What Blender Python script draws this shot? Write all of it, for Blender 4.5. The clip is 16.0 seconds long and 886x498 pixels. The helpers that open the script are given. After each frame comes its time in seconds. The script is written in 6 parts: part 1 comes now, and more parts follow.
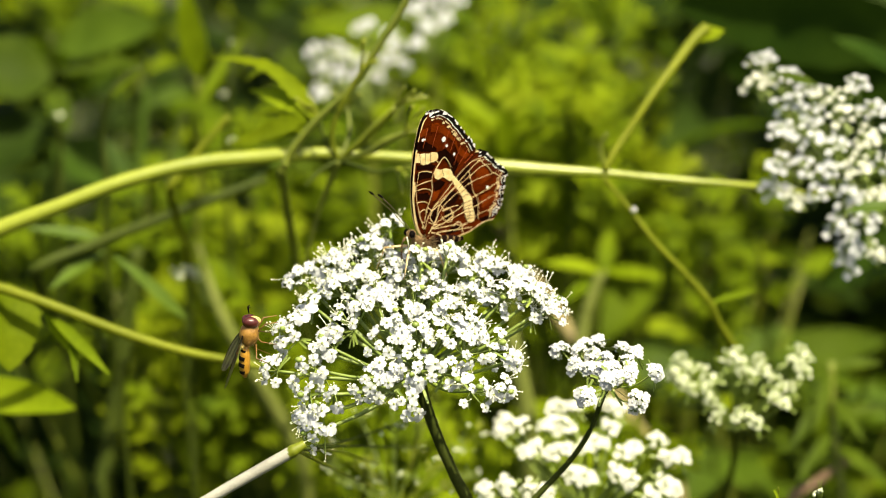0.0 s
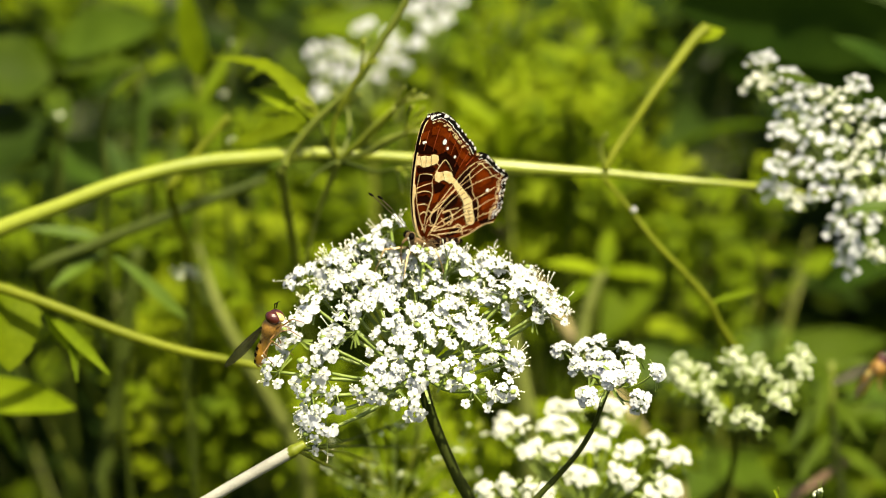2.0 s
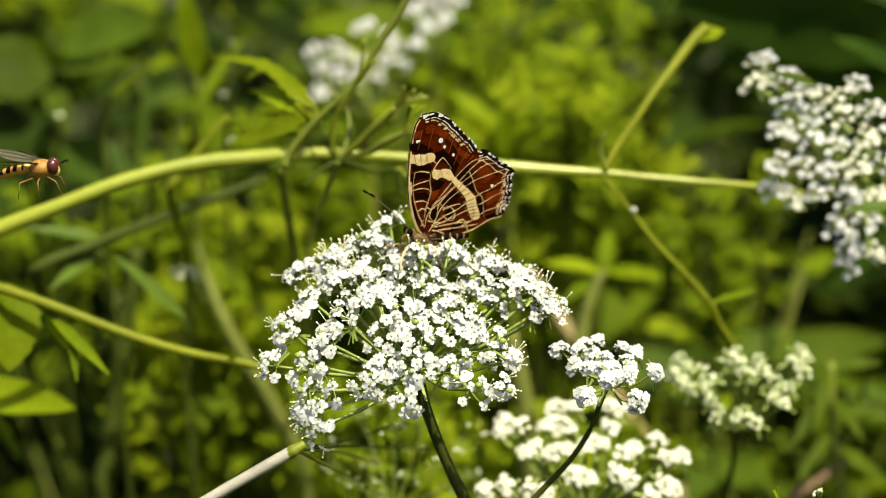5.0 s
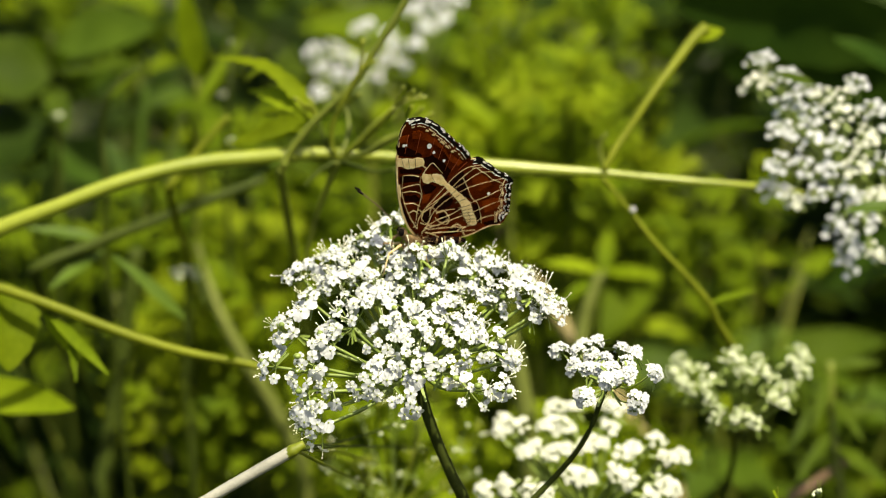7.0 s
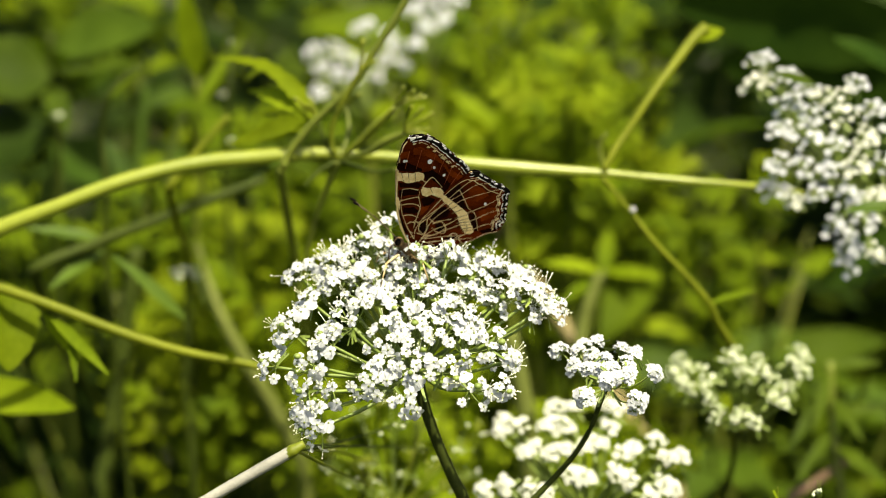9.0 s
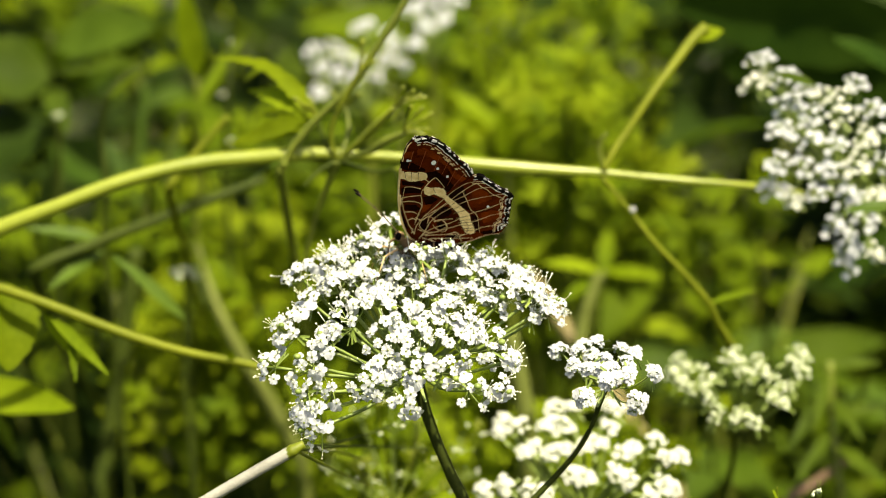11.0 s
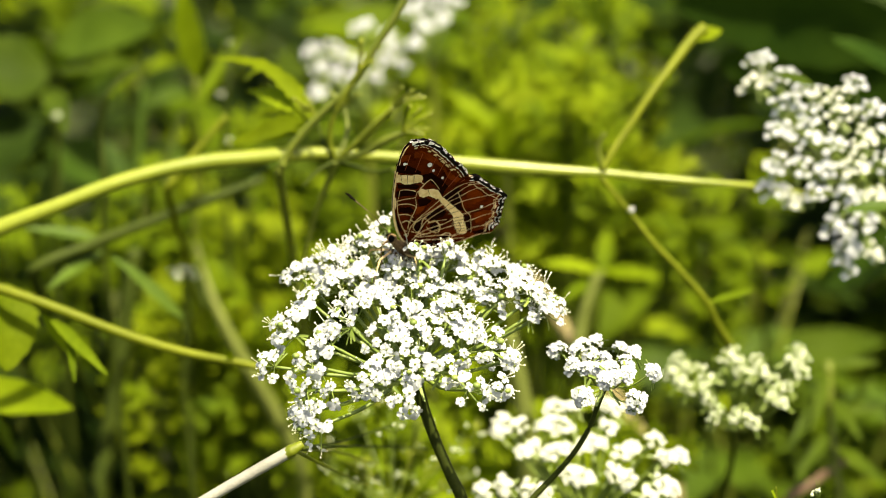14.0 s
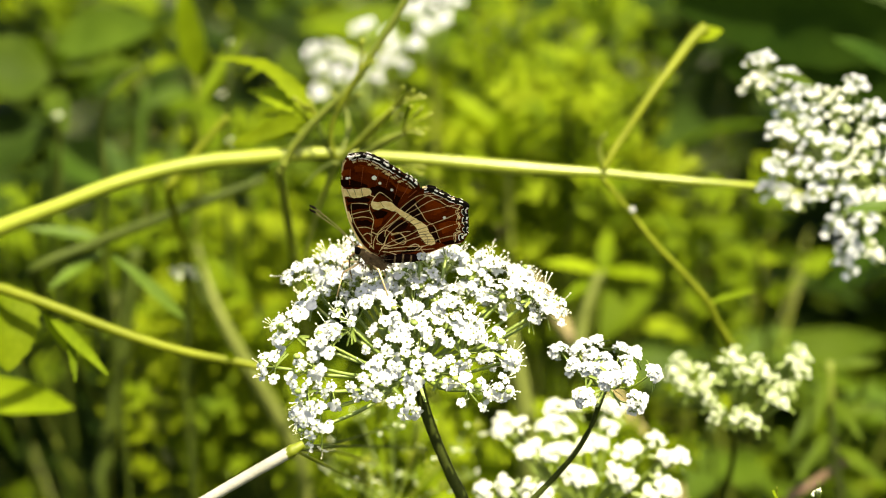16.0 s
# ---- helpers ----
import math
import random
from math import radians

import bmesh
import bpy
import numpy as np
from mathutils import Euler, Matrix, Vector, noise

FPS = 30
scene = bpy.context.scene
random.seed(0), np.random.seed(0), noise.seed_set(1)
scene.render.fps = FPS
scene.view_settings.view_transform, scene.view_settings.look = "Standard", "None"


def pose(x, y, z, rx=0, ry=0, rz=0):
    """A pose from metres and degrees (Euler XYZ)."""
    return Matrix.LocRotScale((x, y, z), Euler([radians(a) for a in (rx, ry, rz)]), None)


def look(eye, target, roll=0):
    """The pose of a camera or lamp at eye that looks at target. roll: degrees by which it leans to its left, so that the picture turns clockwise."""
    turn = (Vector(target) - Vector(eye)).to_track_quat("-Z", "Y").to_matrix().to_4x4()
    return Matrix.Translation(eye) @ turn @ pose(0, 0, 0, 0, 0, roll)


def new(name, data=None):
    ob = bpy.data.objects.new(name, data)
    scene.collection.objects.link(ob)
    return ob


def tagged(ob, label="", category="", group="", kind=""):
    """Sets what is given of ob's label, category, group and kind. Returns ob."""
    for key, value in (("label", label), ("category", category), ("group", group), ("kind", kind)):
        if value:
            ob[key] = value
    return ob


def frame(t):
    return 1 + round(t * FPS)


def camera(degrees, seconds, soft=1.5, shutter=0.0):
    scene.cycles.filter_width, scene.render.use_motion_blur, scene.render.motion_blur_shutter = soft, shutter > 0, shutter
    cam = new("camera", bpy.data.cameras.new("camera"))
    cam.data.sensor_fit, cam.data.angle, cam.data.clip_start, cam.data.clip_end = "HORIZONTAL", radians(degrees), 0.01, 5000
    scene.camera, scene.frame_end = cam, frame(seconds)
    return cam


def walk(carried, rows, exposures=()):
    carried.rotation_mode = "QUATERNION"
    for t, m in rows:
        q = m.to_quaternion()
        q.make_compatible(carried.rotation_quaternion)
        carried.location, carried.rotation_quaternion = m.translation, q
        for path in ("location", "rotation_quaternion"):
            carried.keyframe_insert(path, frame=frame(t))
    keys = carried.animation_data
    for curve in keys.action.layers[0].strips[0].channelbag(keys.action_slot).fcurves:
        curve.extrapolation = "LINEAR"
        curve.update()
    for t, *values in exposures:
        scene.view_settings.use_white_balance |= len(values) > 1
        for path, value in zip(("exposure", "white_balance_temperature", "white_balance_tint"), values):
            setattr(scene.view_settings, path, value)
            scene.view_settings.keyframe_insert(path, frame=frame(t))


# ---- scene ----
# camera: close to the flower head, looking slightly down, nearly still
EYE, AIM = (0, -0.23569, 0.66315), (0, 0, 0.6)
cam = camera(30, 16.0, soft=1.0)
cam.data.dof.use_dof = True
cam.data.dof.focus_distance = 0.237
cam.data.dof.aperture_fstop = 12.5


def aimed(turn):
    """The camera's pose, turned to its right by so many degrees."""
    return pose(0, 0, 0, 0, 0, 0) @ Matrix.Translation(EYE) @ Matrix.Rotation(radians(-turn), 4, "Z") @ look((0, 0, 0), Vector(AIM) - Vector(EYE))


EXPOSURES = [(0, 1.35, 7150, 8), (2, 1.36, 7150, 8), (3.4, 1.33, 7150, 8), (4.2, 1.21, 7100, 8), (7, 1.10, 6950, 8), (9, 1.25, 6950, 8), (11.5, 1.43, 7200, 8), (12.5, 1.77, 7300, 8), (13.5, 1.53, 7250, 8), (14.5, 1.58, 7200, 8), (15, 1.69, 7200, 8), (15.5, 1.74, 7150, 8), (16, 1.83, 7150, 8)]
walk(cam, [(0, aimed(0)), (4.2, aimed(0)), (6.5, aimed(0.03)), (9.0, aimed(0.03)), (11.5, aimed(0.04)), (13, aimed(0.04)),
           (14, aimed(0.08)), (15.5, aimed(0.09)), (16, aimed(0.05))], EXPOSURES)

# light: a high summer sun behind the viewer's shoulder, and the sky
SUN_TO = Vector((0.26, -0.33, 0.91)).normalized()
world = bpy.data.worlds.new("sky")
scene.world = world
world.use_nodes = True
sky = world.node_tree.nodes.new("ShaderNodeTexSky")
sky.sky_type, sky.sun_disc = "NISHITA", False
sky.air_density, sky.dust_density, sky.ozone_density = 0.7, 4.0, 0.6
sky.sun_elevation, sky.sun_rotation = math.asin(SUN_TO.z), math.atan2(SUN_TO.x, SUN_TO.y)
world.node_tree.nodes["Background"].inputs["Strength"].default_value = 0.085
world.node_tree.links.new(sky.outputs["Color"], world.node_tree.nodes["Background"].inputs["Color"])
sun = new("sun", bpy.data.lights.new("sun", "SUN"))
sun.data.energy, sun.data.angle, sun.data.color = 4.5, radians(0.53), (1.0, 0.93, 0.74)
sun.matrix_basis = look(SUN_TO * 5, (0, 0, 0))


# ---- materials ----
def rgb(c):
    return (*c, 1)


def matter(name, low, high, scale=400.0, fine=2500.0, rough=0.5, glow=0.0, through_colour=None, bump=0.15, island=0.0, spec=0.5, each=0.0, metal=0.0, contrast=0.3):
    """A surface that varies between two colours at two scales; glow: the share of light that shines through it."""
    m = bpy.data.materials.new(name)
    m.use_nodes = True
    nodes, links = m.node_tree.nodes, m.node_tree.links
    shader = nodes["Principled BSDF"]
    place = nodes.new("ShaderNodeTexCoord")
    coarse, grain = nodes.new("ShaderNodeTexNoise"), nodes.new("ShaderNodeTexNoise")
    for tex, s, detail in ((coarse, scale, 3), (grain, fine, 4)):
        tex.inputs["Scale"].default_value, tex.inputs["Detail"].default_value = s, detail
        links.new(place.outputs["Object"], tex.inputs["Vector"])
    both = nodes.new("ShaderNodeMath")
    both.operation = "MULTIPLY_ADD"
    both.inputs[1].default_value = 0.45
    links.new(grain.outputs["Fac"], both.inputs[0])
    shift = nodes.new("ShaderNodeMath")
    shift.operation = "MULTIPLY_ADD"
    shift.inputs[1].default_value, shift.inputs[2].default_value = 0.9, -0.15
    links.new(coarse.outputs["Fac"], shift.inputs[0])
    links.new(shift.outputs[0], both.inputs[2])
    value = both.outputs[0]
    for amount, kind, out in ((island, "ShaderNodeNewGeometry", "Random Per Island"), (each, "ShaderNodeObjectInfo", "Random")):
        if amount:
            info, add = nodes.new(kind), nodes.new("ShaderNodeMath")
            add.operation = "MULTIPLY_ADD"
            add.inputs[1].default_value = amount
            centred = nodes.new("ShaderNodeMath")
            centred.operation = "SUBTRACT"
            centred.inputs[1].default_value = 0.5
            links.new(info.outputs[out], centred.inputs[0])
            links.new(centred.outputs[0], add.inputs[0])
            links.new(value, add.inputs[2])
            value = add.outputs[0]
    ramp = nodes.new("ShaderNodeValToRGB")
    ramp.color_ramp.elements[0].position, ramp.color_ramp.elements[1].position = 0.5 - contrast, 0.5 + contrast
    ramp.color_ramp.elements[0].color, ramp.color_ramp.elements[1].color = rgb(low), rgb(high)
    links.new(value, ramp.inputs["Fac"])
    links.new(ramp.outputs["Color"], shader.inputs["Base Color"])
    shader.inputs["Roughness"].default_value = rough
    shader.inputs["Metallic"].default_value = metal
    shader.inputs["Specular IOR Level"].default_value = spec
    if bump:
        relief = nodes.new("ShaderNodeBump")
        relief.inputs["Strength"].default_value, relief.inputs["Distance"].default_value = bump, 0.0003
        links.new(grain.outputs["Fac"], relief.inputs["Height"])
        links.new(relief.outputs["Normal"], shader.inputs["Normal"])
    if glow:
        thin, mix = nodes.new("ShaderNodeBsdfTranslucent"), nodes.new("ShaderNodeMixShader")
        mix.inputs[0].default_value = glow
        if through_colour:
            tint = nodes.new("ShaderNodeMix")
            tint.data_type, tint.blend_type = "RGBA", "MULTIPLY"
            tint.inputs["Factor"].default_value = 1.0
            links.new(ramp.outputs["Color"], tint.inputs["A"])
            tint.inputs["B"].default_value = rgb(through_colour)
            links.new(tint.outputs["Result"], thin.inputs["Color"])
        else:
            links.new(ramp.outputs["Color"], thin.inputs["Color"])
        links.new(shader.outputs["BSDF"], mix.inputs[1])
        links.new(thin.outputs["BSDF"], mix.inputs[2])
        links.new(mix.outputs["Shader"], nodes["Material Output"].inputs["Surface"])
    return m


PETAL = matter("white petal", (0.40, 0.42, 0.42), (0.58, 0.605, 0.61), 900, 6000, 0.6, 0.25, None, 0.1, spec=0.3, each=0.2)
CREAM_PETAL = matter("cream petal", (0.46, 0.52, 0.32), (0.68, 0.72, 0.53), 900, 6000, 0.6, 0.25, None, 0.1, spec=0.3, island=0.3)
IVORY_PETAL = matter("ivory petal", (0.45, 0.475, 0.37), (0.66, 0.68, 0.57), 900, 6000, 0.6, 0.25, None, 0.1, spec=0.3, island=0.3)
ANTHER = matter("anther", (0.60, 0.62, 0.40), (0.78, 0.78, 0.62), 900, 6000, 0.6, 0, None, 0)
OVARY = matter("green ovary", (0.12, 0.17, 0.02), (0.24, 0.30, 0.05), 900, 5000, 0.45, 0.1)
RAY = matter("green flower ray", (0.09, 0.14, 0.015), (0.20, 0.26, 0.05), 300, 3000, 0.5, 0.0, None, 0.1, island=0.3)
# green stalk darkened in colour for the shade below the flower heads
STALK_UNDER_HEAD = matter("stalk toned for its head's shade", (0.014, 0.020, 0.003), (0.042, 0.054, 0.009), 300, 2500, 0.6, 0, None, 0.3, spec=0.05)
STALK_GREEN = matter("yellow-green stalk", (0.138, 0.175, 0.006), (0.255, 0.295, 0.022), 120, 1500, 0.4, 0.05, None, 0.15, spec=0.65)
STALK_MID = matter("mid green stalk", (0.095, 0.120, 0.004), (0.19, 0.222, 0.012), 120, 1500, 0.45, 0.1, None, 0.2, spec=0.4)
STALK_YELLOW = matter("olive-yellow stalk", (0.080, 0.100, 0.004), (0.155, 0.178, 0.009), 120, 1500, 0.5, 0.1, None, 0.2, spec=0.12)
# olive stem colour darkened to stand for shade among the leaves
STALK_SHADE = matter("shade-toned stem", (0.017, 0.028, 0.003), (0.042, 0.058, 0.006), 120, 1500, 0.6, 0, None, 0.2, spec=0.1, island=0.4)
STALK_OLIVE = matter("olive stalk", (0.06, 0.08, 0.006), (0.16, 0.19, 0.02), 120, 1500, 0.5, 0, None, 0.25, spec=0.3, island=0.4)
STALK_PALE = matter("pale dry stalk", (0.20, 0.198, 0.160), (0.36, 0.355, 0.295), 150, 1800, 0.6, 0, None, 0.3)
STALK_TAN = matter("tan dry stalk", (0.15, 0.125, 0.045), (0.27, 0.22, 0.10), 150, 1800, 0.65, 0, None, 0.3, spec=0.2)
STALK_RED = matter("reddish stalk", (0.08, 0.045, 0.022), (0.15, 0.085, 0.042), 150, 1800, 0.6, 0, None, 0.3)
LEAF = matter("green leaf", (0.040, 0.072, 0.003), (0.121, 0.172, 0.006), 60, 900, 0.55, 0.4, (1.15, 1.15, 0.5), 0.3, island=0.5, each=0.3, spec=0.03)
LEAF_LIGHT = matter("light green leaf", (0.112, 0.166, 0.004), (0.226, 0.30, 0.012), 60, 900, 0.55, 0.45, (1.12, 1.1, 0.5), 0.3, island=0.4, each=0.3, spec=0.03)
LEAF_MID = matter("olive green leaf", (0.075, 0.110, 0.003), (0.175, 0.225, 0.008), 60, 900, 0.55, 0.4, (1.1, 1.1, 0.5), 0.3, island=0.4, each=0.3, spec=0.03)
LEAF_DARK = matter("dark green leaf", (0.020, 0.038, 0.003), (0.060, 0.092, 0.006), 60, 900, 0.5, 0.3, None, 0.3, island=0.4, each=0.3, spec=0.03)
# near-black leaf colour with the thicket's deep shade put into it
LEAF_DEEP_SHADE = matter("deep-shade leaf", (0.007, 0.015, 0.002), (0.022, 0.040, 0.005), 60, 900, 0.55, 0.2, None, 0.3, island=0.4, each=0.3, spec=0.025)
# dim leaf colour that already holds the shade on the far plants
LEAF_SHADE = matter("shade-dark leaf", (0.011, 0.029, 0.003), (0.035, 0.066, 0.006), 60, 900, 0.5, 0.25, None, 0.3, island=0.4, each=0.3, spec=0.03)
LEAF_PALE = matter("pale grey-green leaf", (0.10, 0.125, 0.022), (0.18, 0.205, 0.05), 60, 900, 0.5, 0.25, None, 0.3, each=0.2, spec=0.1)
LEAF_DULL = matter("dull green leaf", (0.020, 0.042, 0.003), (0.052, 0.086, 0.006), 60, 900, 0.5, 0.25, None, 0.3, each=0.2, spec=0.06)
LEAF_GREY = matter("grey-green leaf", (0.034, 0.068, 0.006), (0.078, 0.125, 0.014), 60, 900, 0.5, 0.25, None, 0.3, each=0.2, spec=0.1)
SOIL = matter("meadow soil", (0.02, 0.022, 0.008), (0.06, 0.07, 0.02), 3, 60, 0.9, 0, None, 0.6)


# ---- shapes ----
MM = 0.001


def smooth(points, steps=6, closed=False):
    """A rounded line through a few points (tuples of any length)."""
    pts = [np.array(p, float) for p in points]
    n, line = len(pts), []
    for i in range(n if closed else n - 1):
        a, b, c, d = (pts[j % n] if closed else pts[min(max(j, 0), n - 1)] for j in (i - 1, i, i + 1, i + 2))
        span = np.linalg.norm(c - b)
        m0 = (c - a) / max(np.linalg.norm(c - b) + np.linalg.norm(b - a), 1e-9) * span
        m1 = (d - b) / max(np.linalg.norm(d - c) + np.linalg.norm(c - b), 1e-9) * span
        for k in range(steps):
            t = k / steps
            line.append((2 * t ** 3 - 3 * t * t + 1) * b + (t ** 3 - 2 * t * t + t) * m0 + (3 * t * t - 2 * t ** 3) * c + (t ** 3 - t * t) * m1)
    if not closed:
        line.append(pts[-1])
    return line


def tube(bm, line, radii, sides=8, close=True):
    """A round stalk along a line of points, its thickness spread along it."""
    line = [Vector(p) for p in line]
    n, rings = len(line), []
    for i, p in enumerate(line):
        along = (line[min(i + 1, n - 1)] - line[max(i - 1, 0)]).normalized()
        side = along.cross(Vector((0.31, 0.17, 0.93)) if abs(along.z) < 0.9 else Vector((1, 0.2, 0))).normalized()
        up = side.cross(along)
        r = float(np.interp(i / max(n - 1, 1), np.linspace(0, 1, len(radii)), radii))
        rings.append([bm.verts.new(p + r * (math.cos(a) * side + math.sin(a) * up)) for a in np.linspace(0, 2 * math.pi, sides, endpoint=False)])
    for low, high in zip(rings, rings[1:]):
        for k in range(sides):
            bm.faces.new((low[k], low[(k + 1) % sides], high[(k + 1) % sides], high[k]))
    if close:
        bm.faces.new(rings[0][::-1])
        bm.faces.new(rings[-1])


def ball(bm, at, r, rings=5, sides=8, turn=None):
    """A rounded knob: r is one radius or three."""
    rx, ry, rz = (r, r, r) if isinstance(r, (int, float)) else r
    m = Matrix.Translation(at) @ (turn.to_4x4() if turn else Matrix())
    top, bottom = bm.verts.new(m @ Vector((0, 0, rz))), bm.verts.new(m @ Vector((0, 0, -rz)))
    loops = []
    for i in range(1, rings):
        a = math.pi * i / rings
        loops.append([bm.verts.new(m @ Vector((rx * math.sin(a) * math.cos(b), ry * math.sin(a) * math.sin(b), rz * math.cos(a))))
                      for b in np.linspace(0, 2 * math.pi, sides, endpoint=False)])
    for k in range(sides):
        bm.faces.new((top, loops[0][k], loops[0][(k + 1) % sides]))
        bm.faces.new((bottom, loops[-1][(k + 1) % sides], loops[-1][k]))
        for a, b in zip(loops, loops[1:]):
            bm.faces.new((a[k], b[k], b[(k + 1) % sides], a[(k + 1) % sides]))


def blade(bm, base, tip, width, facing, fold=0.25, droop=0.15, steps=7, teeth=0.0, widest=0.4, seed=0):
    """A leaf from base to tip: folded along its midrib, drooping to its tip, with an optional toothed margin."""
    base, tip = Vector(base), Vector(tip)
    along = tip - base
    length = along.length
    along.normalize()
    side = along.cross(Vector(facing)).normalized()
    up = side.cross(along)
    rnd = random.Random(seed)
    rows = []
    for i in range(steps + 1):
        t = i / steps
        w = width / 2 * (math.sin(math.pi * min(t / widest, 1) / 2) ** 0.8 if t < widest else math.cos(math.pi / 2 * (t - widest) / (1 - widest)) ** 0.75)
        w = max(w, 0.0002)
        if teeth:
            w *= 1 + teeth * (1 if i % 2 else -1)
        sag = -droop * length * (t - 0.35) ** 2 + rnd.uniform(-0.012, 0.012) * length
        mid = base + along * length * t + up * sag
        rows.append([bm.verts.new(mid + side * w * f + up * (fold * w * abs(f) + rnd.uniform(-0.04, 0.04) * w)) for f in (-1, -0.5, 0, 0.5, 1)])
    for low, high in zip(rows, rows[1:]):
        for k in range(4):
            bm.faces.new((low[k], low[k + 1], high[k + 1], high[k]))


def divided(bm, base, tip, width, facing, seed=0):
    """A deeply cut leaf: a narrow midrib blade with pairs of slender lobes."""
    base, tip = Vector(base), Vector(tip)
    rnd, along = random.Random(seed), tip - base
    length = along.length
    side = along.cross(Vector(facing)).normalized()
    up = side.cross(along.normalized())
    blade(bm, base, tip, width * 0.42, facing, 0.2, 0.15, 5, 0, 0.45, seed)
    for t in (0.22, 0.46, 0.68):
        for s in (-1, 1):
            way = (along.normalized() * rnd.uniform(0.5, 0.9) + side * s * rnd.uniform(0.6, 1.0) + up * rnd.uniform(-0.3, 0.3)).normalized()
            at, reach = base + along * (t + rnd.uniform(-0.05, 0.05)), length * (0.46 - 0.26 * t) * rnd.uniform(0.8, 1.2)
            blade(bm, at, at + way * reach, reach * rnd.uniform(0.26, 0.4), facing, 0.2, 0.2, 4, 0, 0.5, seed + 1)


def meshed(name, bm, material, rounded=True):
    data = bpy.data.meshes.new(name)
    bm.to_mesh(data)
    bm.free()
    for m in material if isinstance(material, (list, tuple)) else (material,):
        data.materials.append(m)
    if rounded:
        data.polygons.foreach_set("use_smooth", [True] * len(data.polygons))
    return data


def thing(name, at, label, category, group="", kind=""):
    """An Empty at the base of a thing."""
    ob = tagged(new(name), label, category, group, kind)
    ob.empty_display_size = 0.01
    ob.location = at
    return ob


def part(name, bm, material, parent, label=""):
    """Links a bmesh, made in world places, as one mesh under a thing or a part."""
    top = parent
    while top.parent:
        top = top.parent
    bmesh.ops.translate(bm, vec=-top.location, verts=bm.verts)
    ob = new(name, meshed(name, bm, material))
    ob.parent = parent
    return tagged(ob, label)


def to_ground(points, dx=0.0, dy=0.02):
    """A stalk's line carried on from its last point down into the soil."""
    x, y, z = points[-1]
    return list(points) + [(x + 0.35 * dx, y + 0.35 * dy, z * 0.7), (x + 0.8 * dx, y + 0.8 * dy, z * 0.35), (x + dx, y + dy, -0.02)]


# ---- ground ----
bm = bmesh.new()
bmesh.ops.create_grid(bm, x_segments=40, y_segments=40, size=60)
for v in bm.verts:
    far = max(0.0, v.co.xy.length - 2)
    v.co.z = -0.003 + 0.25 * min(far / 20, 1) * noise.noise(v.co * 0.15)
tagged(new("ground", meshed("ground", bm, SOIL)), "dark meadow soil under the plants", "ground", kind="structure")


# ---- flower heads ----
def floret_mesh(name, size, outer=1.0, stamens=True, seed=0, lean=0.35):
    """A five-petalled floret facing +z with round, notched petals; outer: how much larger two of its petals are."""
    rnd, bm = random.Random(seed), bmesh.new()
    for k in range(5):
        a = 2 * math.pi * k / 5 + rnd.uniform(-0.15, 0.15)
        large = k in (0, 1) and outer > 1
        big = size * (outer if large else 1.0) * rnd.uniform(0.85, 1.1)
        wide = big * (0.50 if large else 0.40)
        c, s, tilt = math.cos(a), math.sin(a), rnd.uniform(0.1, lean)
        rows = []
        for t, w in ((0.08, 0.2), (0.30, 0.72), (0.55, 1.0), (0.80, 0.92), (0.97, 0.55)):
            row = []
            for f in (-1, -0.5, 0, 0.5, 1):
                x = big * (t - (0.13 if f == 0 and t > 0.9 else 0) - 0.05 * abs(f) * t)
                y, z = wide * w * f, big * (tilt * t - 0.45 * t * t + 0.16 * abs(f) * t)
                row.append(bm.verts.new((c * x - s * y, s * x + c * y, z)))
            rows.append(row)
        for low, high in zip(rows, rows[1:]):
            for k2 in range(4):
                bm.faces.new((low[k2], low[k2 + 1], high[k2 + 1], high[k2]))
    n = len(bm.faces)
    ball(bm, (0, 0, 0.00005), (size * 0.2, size * 0.2, size * 0.16), 3, 6)
    m = len(bm.faces)
    if stamens:
        for k in range(5):
            if rnd.random() < 0.74:
                continue
            a = 2 * math.pi * (k + 0.5) / 5 + rnd.uniform(-0.3, 0.3)
            reach = size * rnd.uniform(0.8, 1.7)
            out = Vector((math.cos(a), math.sin(a), 0))
            p, q = out * reach * 0.4 + Vector((0, 0, reach * 0.65)), out * reach * 0.55 + Vector((0, 0, reach * 1.05))
            tube(bm, [(0, 0, 0), p, q], [0.00005], 3)
            ball(bm, q, 0.00014, 4, 6)
    for i, f in enumerate(bm.faces):
        f.material_index = 1 if n <= i < m else 2 if i >= m else 0
    return meshed(name, bm, (PETAL, OVARY, ANTHER))


FLORETS = [floret_mesh("floret", 0.00102, 1.0, True, k) for k in range(6)]
FLORETS_OUTER = [floret_mesh("floret", 0.00094, 1.75, True, 20 + k, 0.15) for k in range(5)]


def turned(at, facing, spin):
    return Matrix.Translation(at) @ Vector(facing).to_track_quat("Z", "Y").to_matrix().to_4x4() @ Matrix.Rotation(spin, 4, "Z")


def fan(count, spread, rnd):
    """Directions evenly spread over a cap about +z, out to an angle."""
    for k in range(count):
        t = math.acos(1 - (1 - math.cos(spread)) * (k + 0.5) / count)
        p = 2.39996 * k + rnd.uniform(-0.25, 0.25)
        yield Vector((math.sin(t) * math.cos(p), math.sin(t) * math.sin(p), math.cos(t))), t / spread


